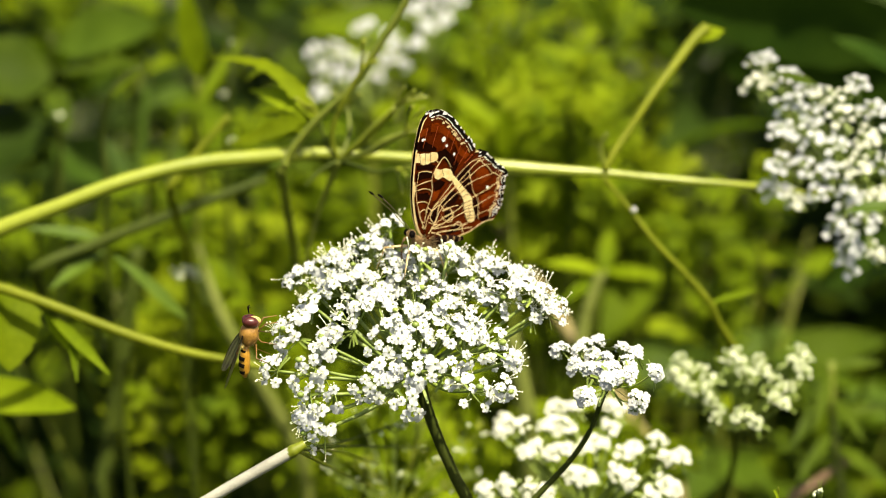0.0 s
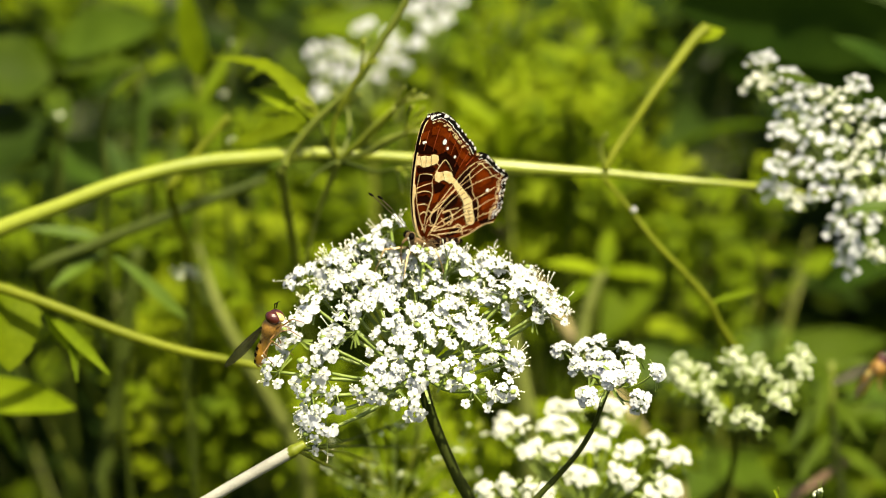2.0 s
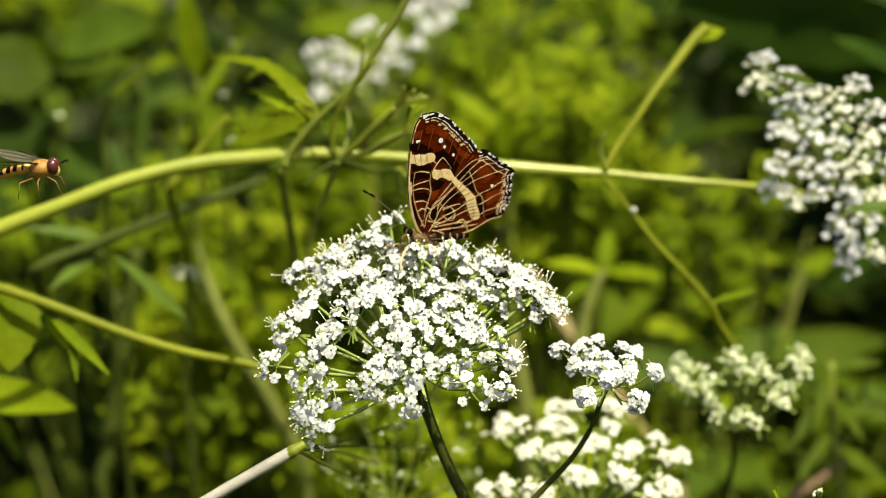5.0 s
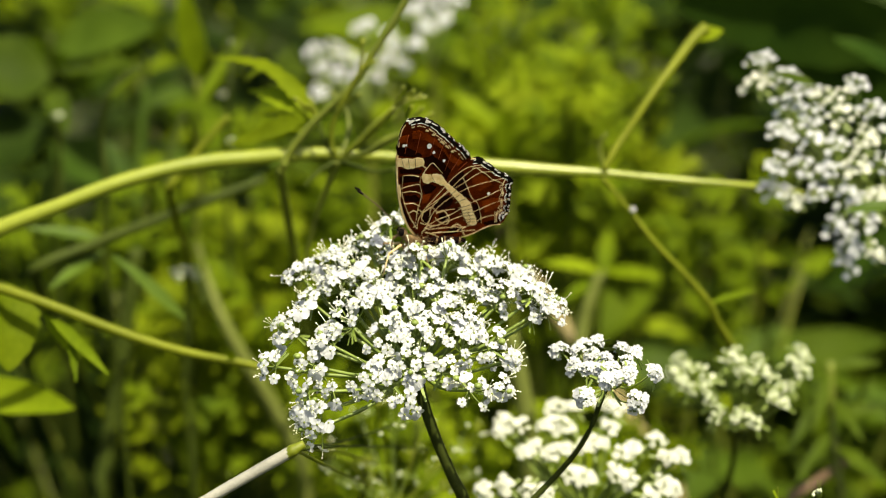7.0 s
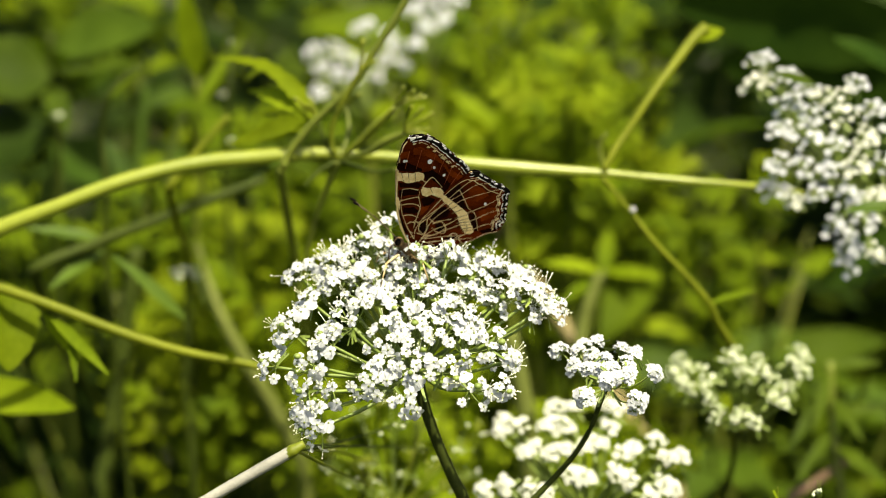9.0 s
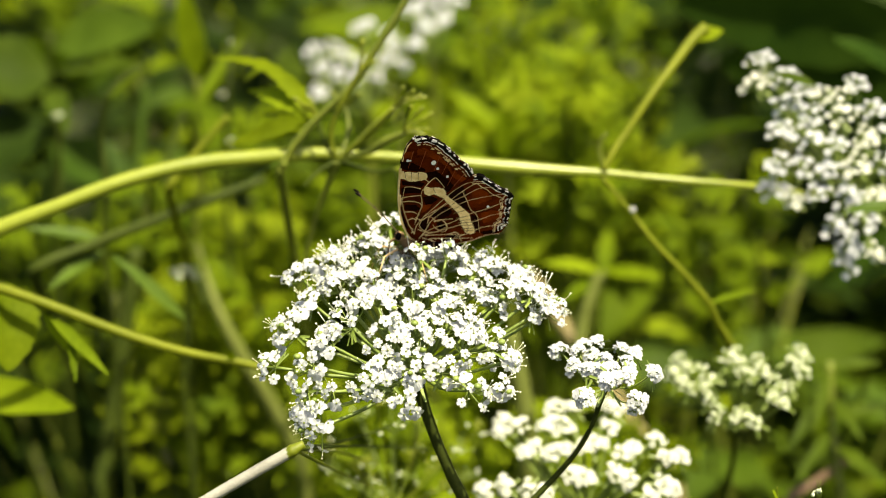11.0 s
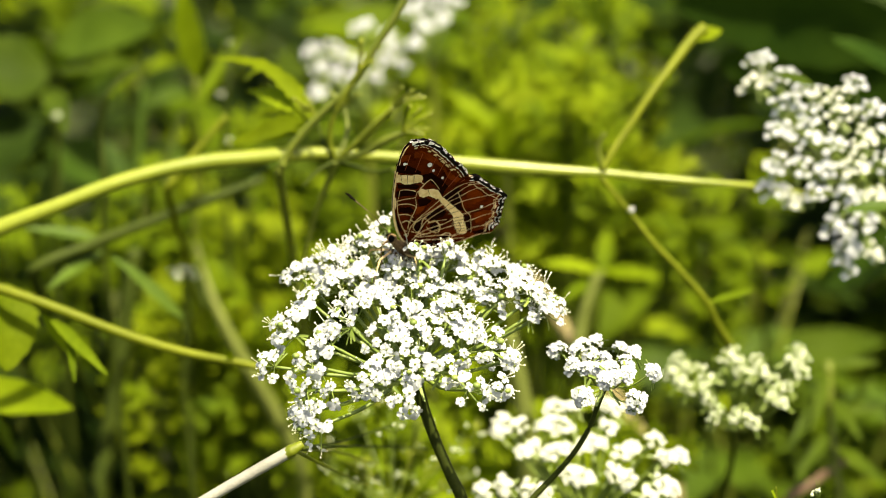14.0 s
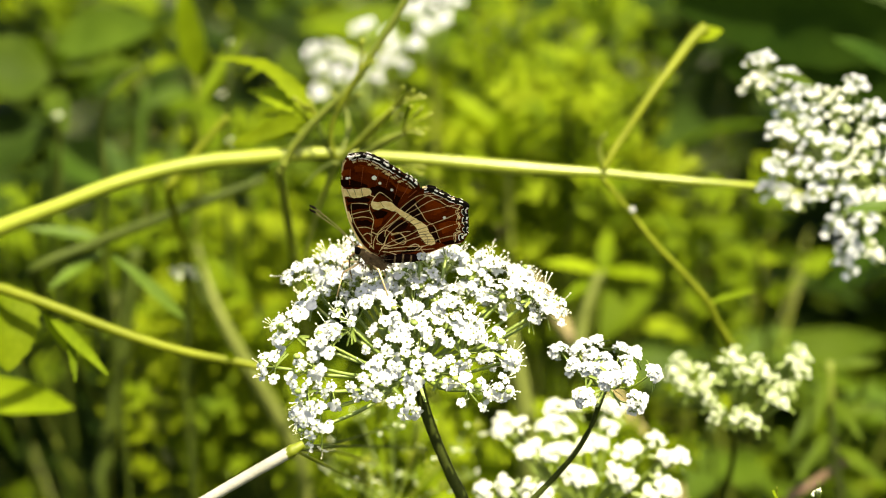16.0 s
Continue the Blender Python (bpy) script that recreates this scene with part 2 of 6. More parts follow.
def umbellet(head, hub, end, reach, count, rnd, spread=1.25, detailed=True, thick=0.0003, petal=PETAL, size=0.0011, tilt=None, face=None, extra=None):
    """One small cluster on its ray: pedicels fan out from the ray's end, each with a floret."""
    hub, end = Vector(hub), Vector(end)
    way = (end - hub).normalized()
    if tilt:
        way = (way + Vector(tilt)).normalized()
    turn = way.to_track_quat("Z", "Y").to_matrix()
    bm = bmesh.new()
    mid = (hub + end) / 2 + Vector((0, 0, -0.0012))
    tube(bm, smooth([hub, mid, end], 4), [thick * 1.2, thick, thick * 0.8], 6)
    places = []
    for d, rim in fan(count, spread, rnd):
        d = turn @ d
        at = end + d * reach * rnd.uniform(0.68, 1.12)
        tube(bm, [end, end + d * reach * 0.5 + Vector((0, 0, -0.0002)), at], [0.00011], 3, False)
        if not detailed:
            ball(bm, at - d * 0.0003, 0.0004, 3, 5)
        places.append((at, (0.6 * d + 0.4 * way + (Vector(face) if face else Vector()) + Vector((rnd.gauss(0, 0.3), rnd.gauss(0, 0.3), rnd.gauss(0, 0.3)))).normalized(), rim))
    for k in range(3):
        a = rnd.uniform(0, 6.28)
        d = turn @ Vector((math.cos(a), math.sin(a), -0.3))
        blade(bm, end, end + d * 0.0026, 0.0004, way, steps=3)
    for k in range(rnd.choice((0, 1, 1, 2)) if detailed else 0):
        d = turn @ Vector((rnd.uniform(-0.5, 0.5), rnd.uniform(-0.5, 0.5), 1)).normalized()
        r = rnd.uniform(0.00042, 0.0006)
        ball(bm, end + d * reach * 0.92, (r, r, r * 0.8), 6, 10)
    if detailed:
        made = part("umbellet", bm, RAY, head)
        for k, (at, n, rim) in enumerate(places):
            if k % 3 == 1 and extra is not None:
                extra.append((at, n))
                continue
            data = rnd.choice(FLORETS_OUTER if rim > 0.8 and rnd.random() < 0.7 else FLORETS)
            f = new("floret", data)
            f.parent = made
            m = turned(at - head.location, n, rnd.uniform(0, 6.28))
            f.matrix_basis = m @ Matrix.Scale(rnd.uniform(0.83, 1.13), 4)
        return made
    first = len(bm.faces)
    for at, n, rim in places:
        m = turned(at, n, rnd.uniform(0, 6.28))
        s = size * rnd.uniform(0.6, 1.3)
        for k in range(5):
            a = 2 * math.pi * k / 5
            c, sn = math.cos(a), math.sin(a)
            quad = [(0.1, 0, 0.1), (0.45, -0.34, 0.2), (0.85, -0.32, 0.22), (1.0, 0, 0.1), (0.85, 0.32, 0.22), (0.45, 0.34, 0.2)]
            v = [bm.verts.new(m @ (Vector((c * x - sn * y, sn * x + c * y, z)) * s)) for x, y, z in quad]
            bm.faces.new(v)
        ball(bm, m @ Vector((0, 0, s * 0.15)), s * 0.22, 3, 5)
    bm.faces.ensure_lookup_table()
    for i in range(first, len(bm.faces)):
        bm.faces[i].material_index = 1
    ball(bm, end + way * reach * 0.8, reach * 0.16, 4, 6)
    return part("umbellet", bm, (RAY, petal), head)


def umbel(name, label, hub, axis, reach, rings, stalk, radii, material, seed=1, cluster=0.0035, count=14, petal=PETAL, size=0.0011, ground=(0.0, 0.02), spread=1.2, shoots=(), leaves=(), ends=(), face=(0, -0.5, 0.75)):
    """A whole flowering stalk: stem down to the soil, and rays in rings about an axis; rings: (angle, rays, share of the reach)."""
    rnd, hub = random.Random(seed), Vector(hub)
    line = [tuple(hub)] + list(stalk)
    line = to_ground(line, *ground)
    head = thing(name, (line[-1][0], line[-1][1], 0), label, "flower", "white umbels")
    bm = bmesh.new()
    tube(bm, smooth(line, 8), radii, 10)
    ball(bm, hub, radii[0] * 1.35, 5, 10)
    part("stem", bm, material, head)
    for points, thick, stuff in shoots:
        bm = bmesh.new()
        tube(bm, smooth(points, 7), thick, 9)
        part("side_shoot", bm, stuff, head)
    for k, (base, tip, width, facing, stuff, teeth) in enumerate(leaves):
        bm = bmesh.new()
        blade(bm, base, tip, width, facing, 0.22, 0.12, 9, teeth, 0.42, k)
        part("leaf", bm, stuff, head)
    turn = Vector(axis).to_track_quat("Z", "Y").to_matrix()
    for angle, rays, share in rings:
        first = rnd.uniform(0, 6.28)
        for k in range(rays):
            t, p = radians(angle) * rnd.uniform(0.88, 1.1), first + 2 * math.pi * (k + rnd.uniform(-0.18, 0.18)) / rays
            d = turn @ Vector((math.sin(t) * math.cos(p), math.sin(t) * math.sin(p), math.cos(t)))
            umbellet(head, hub, hub + d * reach * share * rnd.uniform(0.9, 1.08), cluster, count, rnd, spread, False, 0.0003, petal, size, None, face)
    for e in ends:
        e, own = e if len(e) == 2 else (e, cluster * rnd.uniform(0.8, 1.2))
        umbellet(head, hub, e, own, count + rnd.choice((-2, 0, 1)), rnd, spread, False, 0.0003, petal if rnd.random() < 0.7 or len(ends) < 30 else IVORY_PETAL, size, face, face)
    return head


def massed(head, places, rnd):
    """The florets crowded between the others, joined into one part."""
    verts, faces, kinds = [], [], []
    for at, n in places:
        data = rnd.choice(FLORETS)
        m = turned(at - head.location, n, rnd.uniform(0, 6.28)) @ Matrix.Scale(rnd.uniform(0.74, 1.03), 4)
        first = len(verts)
        verts += [m @ v.co for v in data.vertices]
        faces += [[first + i for i in p.vertices] for p in data.polygons]
        kinds += [p.material_index for p in data.polygons]
    mesh = bpy.data.meshes.new("floret_mass")
    mesh.from_pydata(verts, [], faces)
    for stuff in (PETAL, OVARY, ANTHER):
        mesh.materials.append(stuff)
    mesh.polygons.foreach_set("material_index", kinds)
    mesh.polygons.foreach_set("use_smooth", [True] * len(faces))
    ob = new("floret_mass", mesh)
    ob.parent = head
    tagged(ob, kind="stuff")


def main_umbel():
    """The broad white head on which the insects sit."""
    rnd, hub = random.Random(4), Vector((-0.0039, -0.0046, 0.5828))
    line = to_ground([tuple(hub), (-0.0027, -0.005, 0.5776), (-0.0008, -0.0054, 0.572), (0.0014, -0.0058, 0.5667), (0.0034, -0.0061, 0.5618)], 0.03, 0.0)
    head = thing("flower_umbel", (line[-1][0], line[-1][1], 0), "broad domed head of white florets on a shade-dark stem", "flower", "white umbels")
    bm = bmesh.new()
    tube(bm, smooth(line, 8), [0.00092, 0.00083, 0.00083, 0.00100, 0.00183, 0.00250], 12)
    part("stem", bm, STALK_UNDER_HEAD, head, "green grooved stem darkened as in its head's shade")
    bm = bmesh.new()
    ball(bm, hub, 0.0012, 6, 10)
    for k in range(5):
        a = 2 * math.pi * k / 5
        blade(bm, hub, hub + Vector((0.005 * math.cos(a), 0.005 * math.sin(a), -0.003)), 0.0006, (0, 0, 1), steps=3)
    part("bract", bm, RAY, head)
    # the rays by their place in the dome: where each ends, and how far its cluster spreads (mm)
    back = (
        (-0.008, 0.0089, 0.6008, 1.9), (-0.0105, 0.0068, 0.5972, 3.1), (-0.0156, 0.0057, 0.5952, 3.3), (-0.0208, 0.0043, 0.5939, 2.4), (-0.0068, 0.0048, 0.5959, 2.8), (0.0007, 0.0046, 0.5952, 3.4),
        (0.0063, 0.0055, 0.5954, 2.6), (0.0109, 0.0038, 0.593, 3.2), (0.0155, -0.0004, 0.5903, 2.4), (0.013, -0.002, 0.5902, 1.3), (-0.0053, 0.0026, 0.5941, 3.1), (-0.0155, 0.0021, 0.5927, 3.1),
        (-0.019, -0.0004, 0.5916, 2), (-0.0097, -0.0001, 0.5914, 3.8),
        (-0.0033, 0.0005, 0.5984, 1.9), (0.0007, 0.001, 0.5983, 1.9),
        (-0.0128, 0.0028, 0.5944, 2.8), (-0.0019, 0.0008, 0.5933, 2.6), (0.0043, 0.0028, 0.5947, 2.3), (0.0092, -0.0007, 0.5928, 2.2), (0.0133, -0.001, 0.5927, 2.2))
    middle = (
        (-0.0041, -0.0018, 0.591, 3.5), (0.0003, -0.0014, 0.591, 3.2), (0.0039, 0.0009, 0.5923, 2.6), (0.0071, -0.0004, 0.5912, 2.6), (-0.0131, -0.004, 0.5891, 3.4), (-0.0213, -0.0044, 0.588, 3.4),
        (-0.0239, -0.0102, 0.5852, 2.1), (-0.0158, -0.0076, 0.5875, 2.6), (-0.0064, -0.0049, 0.5893, 2.8), (-0.0038, -0.006, 0.5885, 3.2), (-0.0003, -0.0057, 0.5885, 2.9), (0.0032, -0.0047, 0.5888, 2.9),
        (-0.0073, -0.0088, 0.5864, 3.4), (-0.0097, -0.0121, 0.5833, 2.8))
    front = (
        (-0.004, -0.0096, 0.5867, 2.6), (-0.005, -0.0122, 0.5847, 1.9), (-0.0051, -0.0143, 0.5815, 2.3), (0.0028, -0.0081, 0.5865, 3.7), (0.0067, -0.0083, 0.5868, 2.8), (0, -0.0114, 0.5846, 2.6),
        (0.0038, -0.0126, 0.5825, 2.8), (0.0076, -0.0126, 0.5826, 2), (0.0094, -0.0101, 0.5861, 1.5), (-0.0185, -0.0102, 0.5853, 2.8), (-0.0156, -0.0125, 0.5823, 2.9), (-0.0191, -0.0127, 0.5823, 2.1),
        (-0.0172, -0.0125, 0.577, 3.1), (-0.02, -0.0135, 0.5793, 1.5))
    crowded = []
    for k, (x, y, z, reach) in enumerate((*back, *middle, *front)):
        umbellet(head, hub, (x, y, z), 1.22 * reach * MM, max(6, round((1.7 if k < len(back) else 1.15 if k < len(back) + len(middle) else 0.95) * reach * reach)), rnd, 1.25, tilt=(0.05, -0.3, 0.3), face=(0.08, -0.46, 0.26), extra=crowded)
    massed(head, crowded, rnd)
    return head


MAIN = main_umbel()


# ---- neighbouring flower heads ----
def small_umbel():
    """The young head beside the broad one: tight bright clusters on a bent stalk."""
    rnd, hub = random.Random(8), Vector((0.0243, -0.0052, 0.5806))
    line = to_ground([tuple(hub), (0.0235, -0.0057, 0.5787), (0.0221, -0.0058, 0.5743), (0.0192, -0.0061, 0.5694), (0.0136, -0.0068, 0.5631), (0.0103, -0.0069, 0.5589)], -0.02, 0.01)
    head = thing("flower_umbel", (line[-1][0], line[-1][1], 0), "small young head of tight white buds on a bent stem", "flower", "white umbels")
    bm = bmesh.new()
    tube(bm, smooth(line, 8), [0.00052, 0.00037, 0.00043, 0.00056, 0.00110, 0.00180], 10)
    part("stem", bm, STALK_UNDER_HEAD, head, "thin bent stem darkened as in its head's shade")
    bm = bmesh.new()
    for a in (0.4, 1.6, 2.9, 4.2, 5.4):
        blade(bm, hub, hub + Vector((0.0032 * math.cos(a), 0.0032 * math.sin(a), -0.0022)), 0.0007, (0, 0, 1), steps=3)
    part("bract", bm, RAY, head)
    for e, r in (((0.0177, -0.0013, 0.585), 0.00156), ((0.0213, 0.0004, 0.5853), 0.00123), ((0.0232, 0.001, 0.5854), 0.00115), ((0.0203, -0.0016, 0.585), 0.00107), ((0.0224, -0.0024, 0.5847), 0.00131),
                 ((0.024, -0.0035, 0.5845), 0.00115), ((0.0193, -0.0061, 0.5842), 0.00131), ((0.0213, -0.0065, 0.5841), 0.00123), ((0.0232, -0.007, 0.5839), 0.00139), ((0.025, -0.0061, 0.584), 0.00115),
                 ((0.0267, -0.0009, 0.5851), 0.00115), ((0.0271, -0.0049, 0.5842), 0.00148), ((0.0285, -0.0023, 0.5849), 0.00107), ((0.0236, -0.0107, 0.5836), 0.00115), ((0.0249, -0.0098, 0.5838), 0.00098),
                 ((0.0269, -0.0087, 0.5838), 0.00123), ((0.0307, -0.0081, 0.5839), 0.00156), ((0.0204, -0.011, 0.5814), 0.00172), ((0.0278, -0.0122, 0.5811), 0.00189)):
        umbellet(head, hub, (e[0], e[1], e[2] - 0.0004), r * 0.82, round(10 + 4e6 * r * r), rnd, 1.9, False, 0.00014, PETAL, 0.00062, None, (0.1, -0.6, 0.55))
    return head


SMALL = small_umbel()
UP = (0.0, -0.55, 0.83)
umbel("flower_umbel", "large white umbel on a long bending stalk", (0.0785, 0.0671, 0.5953), (-0.3, -0.8, 0.45), 0.021, (),
      [(0.0711, 0.06, 0.5942), (0.0572, 0.053, 0.5973), (0.0466, 0.05, 0.5988), (0.0364, 0.049, 0.5999), (0.0286, 0.048, 0.6009), (0.0199, 0.0475, 0.6015), (0.0115, 0.047, 0.6022), (0.0036, 0.047, 0.6029), (-0.0053, 0.0473, 0.6036), (-0.0132, 0.0475, 0.6041), (-0.0211, 0.0478, 0.6044), (-0.0281, 0.0478, 0.6041), (-0.034, 0.0477, 0.6036), (-0.0399, 0.0473, 0.6032), (-0.0476, 0.046, 0.6021), (-0.0572, 0.044, 0.5997), (-0.0667, 0.042, 0.5963), (-0.0765, 0.041, 0.5926), (-0.0853, 0.04, 0.5886)],
      [0.0005, 0.0006, 0.00066, 0.00072, 0.00125, 0.0012, 0.00098, 0.0014, 0.0015, 0.00135, 0.0013, 0.0017, 0.0018, 0.0018], STALK_GREEN, 5, 0.0028, 9, PETAL, 0.00076, (-0.02, 0.05), 1.1,
      [([(0.028, 0.0478, 0.6004), (0.0332, 0.047, 0.5941), (0.0374, 0.046, 0.5888), (0.0426, 0.046, 0.5834), (0.0475, 0.046, 0.5777), (0.0494, 0.047, 0.5737), (0.0532, 0.05, 0.5673), (0.0585, 0.06, 0.5552)], [0.0004, 0.0005, 0.00055, 0.0006, 0.0008, 0.0006], STALK_YELLOW),
       ([(0.0283, 0.0477, 0.6015), (0.03, 0.049, 0.6044), (0.0325, 0.051, 0.6076), (0.0366, 0.054, 0.6131), (0.041, 0.058, 0.618), (0.0452, 0.062, 0.6225), (0.0477, 0.064, 0.6243)], [0.00075, 0.00065, 0.0007, 0.0008, 0.00095, 0.0011], STALK_YELLOW),
       ([(0.0285, 0.048, 0.6016), (0.0275, 0.048, 0.6054), (0.0286, 0.0477, 0.6081)], [0.00050, 0.00040], STALK_OLIVE)],
      [((0.0449, 0.062, 0.6223), (0.0513, 0.066, 0.624), 0.0040, UP, LEAF_MID, 0), ((0.0475, 0.046, 0.5777), (0.0586, 0.055, 0.5781), 0.00161, UP, LEAF, 0),
       ((0.0781, 0.0367, 0.598), (0.0681, 0.0365, 0.5971), 0.00249, UP, LEAF_GREY, 0), ((0.0658, 0.0518, 0.6158), (0.0577, 0.0525, 0.6183), 0.00238, UP, LEAF_DARK, 0)],
      ((0.0588, 0.0666, 0.6167), (0.0577, 0.0626, 0.6134), (0.0621, 0.0608, 0.6145), (0.0654, 0.0574, 0.6132), (0.0691, 0.055, 0.6122), (0.0742, 0.0566, 0.6142), (0.0619, 0.0557, 0.6107), (0.0607, 0.0536, 0.6068), (0.0657, 0.0532, 0.6092), (0.0705, 0.0522, 0.6094), (0.0759, 0.0534, 0.6101), (0.0647, 0.0512, 0.6058), (0.0692, 0.049, 0.6052), (0.0742, 0.0502, 0.6057), (0.0599, 0.051, 0.601), (0.0637, 0.049, 0.6012), (0.068, 0.0479, 0.601), (0.0725, 0.048, 0.6016), (0.0769, 0.049, 0.6014), (0.0593, 0.0518, 0.5964), (0.0623, 0.0495, 0.5955), (0.0662, 0.0479, 0.5971), (0.0714, 0.0477, 0.5966), (0.0762, 0.0477, 0.5964), (0.0699, 0.0484, 0.5913), (0.0744, 0.0476, 0.592), (0.0722, 0.0493, 0.5869), (0.0723, 0.0505, 0.5838), (0.0772, 0.05, 0.5857), (0.0807, 0.0523, 0.6058), (0.0817, 0.0502, 0.5981), (0.0817, 0.0508, 0.5886)))
# clusters of the rear and of the front half of the head: the ray's end and its reach
LOW_REAR = (((0.0108, 0.0325, 0.5598), 0.00203), ((0.0132, 0.0312, 0.5593), 0.00212), ((0.0101, 0.0302, 0.5588), 0.00133), ((0.0201, 0.0355, 0.5612), 0.00194), ((0.0228, 0.0356, 0.5613), 0.00177), ((0.0183, 0.0318, 0.5595), 0.00194), ((0.021, 0.0312, 0.5593), 0.00212), ((0.0284, 0.0363, 0.5616), 0.00194), ((0.0303, 0.0353, 0.5611), 0.00177), ((0.0288, 0.0315, 0.5594), 0.00159), ((0.0142, 0.0259, 0.557), 0.00159), ((0.0156, 0.0269, 0.5574), 0.0015), ((0.0188, 0.0257, 0.5569), 0.00177), ((0.021, 0.0267, 0.5574), 0.00159), ((0.0241, 0.0271, 0.5575), 0.00159), ((0.0262, 0.0277, 0.5578), 0.00177))
LOW_FRONT = (((0.0302, 0.0257, 0.5569), 0.00168), ((0.0323, 0.0269, 0.5574), 0.00159), ((0.0361, 0.0284, 0.558), 0.00194), ((0.0376, 0.0249, 0.5566), 0.00168), ((0.0399, 0.025, 0.5566), 0.00159), ((0.0219, 0.0212, 0.5551), 0.00177), ((0.0239, 0.0205, 0.5548), 0.00168), ((0.0289, 0.0211, 0.5551), 0.00177), ((0.0308, 0.02, 0.5546), 0.00177), ((0.0105, 0.0187, 0.5542), 0.00168), ((0.0146, 0.018, 0.5539), 0.00177), ((0.0169, 0.017, 0.5535), 0.00168), ((0.0364, 0.0192, 0.5544), 0.00159), ((0.0379, 0.018, 0.5539), 0.0015), ((0.034, 0.0165, 0.5533), 0.00159), ((0.0071, 0.0175, 0.5537), 0.00177))
umbel("flower_umbel", "creamy white umbel low among green leaves", (0.025, 0.029, 0.5452), (0.0, -0.35, 0.9), 0.021, (), [(0.026, 0.03, 0.5352)], [0.001, 0.0012, 0.0014],
      STALK_OLIVE, 6, 0.0026, 9, IVORY_PETAL, 0.00072, spread=1.3, face=(0, -0.7, 0.6), ends=LOW_REAR + LOW_FRONT)
# clusters of the rear and of the front half of the head: the ray's end and its reach
YOUNG_REAR = (((0.0421, 0.043, 0.5678), 0.00162), ((0.0434, 0.0417, 0.567), 0.00133), ((0.0407, 0.0404, 0.5662), 0.00162), ((0.042, 0.0384, 0.565), 0.00162), ((0.0433, 0.0375, 0.5645), 0.00133), ((0.0459, 0.0408, 0.5664), 0.00171), ((0.0471, 0.0395, 0.5656), 0.00143), ((0.0461, 0.0375, 0.5645), 0.00133), ((0.047, 0.0351, 0.563), 0.00133), ((0.0509, 0.0434, 0.5681), 0.00162), ((0.0524, 0.0443, 0.5686), 0.00143), ((0.0529, 0.0419, 0.5671), 0.00171), ((0.0539, 0.0399, 0.5659), 0.00162), ((0.056, 0.043, 0.5678), 0.00143))
YOUNG_FRONT = (((0.0565, 0.0408, 0.5664), 0.00133), ((0.0584, 0.039, 0.5654), 0.00162), ((0.0589, 0.0371, 0.5642), 0.00143), ((0.0575, 0.0357, 0.5634), 0.00123), ((0.0608, 0.0382, 0.5648), 0.00114), ((0.064, 0.045, 0.569), 0.00133), ((0.0644, 0.0434, 0.5681), 0.00123), ((0.0629, 0.0419, 0.5671), 0.00133), ((0.0637, 0.0406, 0.5663), 0.00123), ((0.0619, 0.043, 0.5678), 0.00105), ((0.0508, 0.0323, 0.5615), 0.00143), ((0.0527, 0.0318, 0.5612), 0.00133), ((0.054, 0.0309, 0.5607), 0.00114), ((0.0473, 0.032, 0.5613), 0.00123), ((0.0593, 0.0346, 0.5628), 0.00114))
umbel("flower_umbel", "young greenish white umbel among leaves", (0.0538, 0.048, 0.5539), (0.05, -0.25, 0.95), 0.022, (), [(0.0558, 0.06, 0.5419)], [0.0005, 0.0006, 0.0009],
      STALK_SHADE, 7, 0.0029, 7, CREAM_PETAL, 0.00043, (0.0, 0.3), spread=1.4, face=(0, -0.7, 0.6), ends=YOUNG_REAR + YOUNG_FRONT)
umbel("flower_umbel", "white umbel behind the bending stalk", (-0.0177, 0.1468, 0.5937), (-0.1, -0.2, 0.95), 0.027, (), [(-0.0167, 0.1498, 0.5817)], [0.0008, 0.0010, 0.0014],
      STALK_OLIVE, 9, 0.0040, 8, PETAL, 0.00074, face=(0, -0.7, 0.6), ends=(((-0.0292, 0.1482, 0.6068), 0.00261), ((-0.0256, 0.1492, 0.6077), 0.00248), ((-0.0226, 0.1476, 0.6062), 0.00234), ((-0.0274, 0.1448, 0.6036), 0.00261), ((-0.0236, 0.1436, 0.6025), 0.00234), ((-0.028, 0.14, 0.5991), 0.00234), ((-0.0191, 0.1532, 0.6117), 0.00261), ((-0.0172, 0.1544, 0.6128), 0.00193), ((-0.0127, 0.1518, 0.6103), 0.00261), ((-0.0111, 0.1492, 0.6077), 0.00248), ((-0.0134, 0.1468, 0.6054), 0.00234), ((-0.0094, 0.1458, 0.6045), 0.00206), ((-0.0189, 0.1468, 0.6054), 0.00193), ((-0.0151, 0.1434, 0.6023), 0.00206), ((-0.0201, 0.1434, 0.6023), 0.00179)))
umbel("flower_umbel", "far white umbel high among the leaves", (-0.0026, 0.1495, 0.6052), (0.1, -0.2, 0.95), 0.022, (), [(-0.0016, 0.1525, 0.5932)], [0.0008, 0.0010, 0.0014],
      STALK_OLIVE, 10, 0.0055, 8, PETAL, 0.00080, face=(0, -0.7, 0.6), ends=(((-0.0064, 0.1486, 0.6166), 0.00275), ((-0.0032, 0.1502, 0.6181), 0.00275), ((-0.0003, 0.147, 0.6151), 0.00275), ((-0.0038, 0.1454, 0.6135), 0.00248), ((0.0021, 0.1504, 0.6183), 0.00275), ((-0.006, 0.142, 0.6103), 0.00179)))


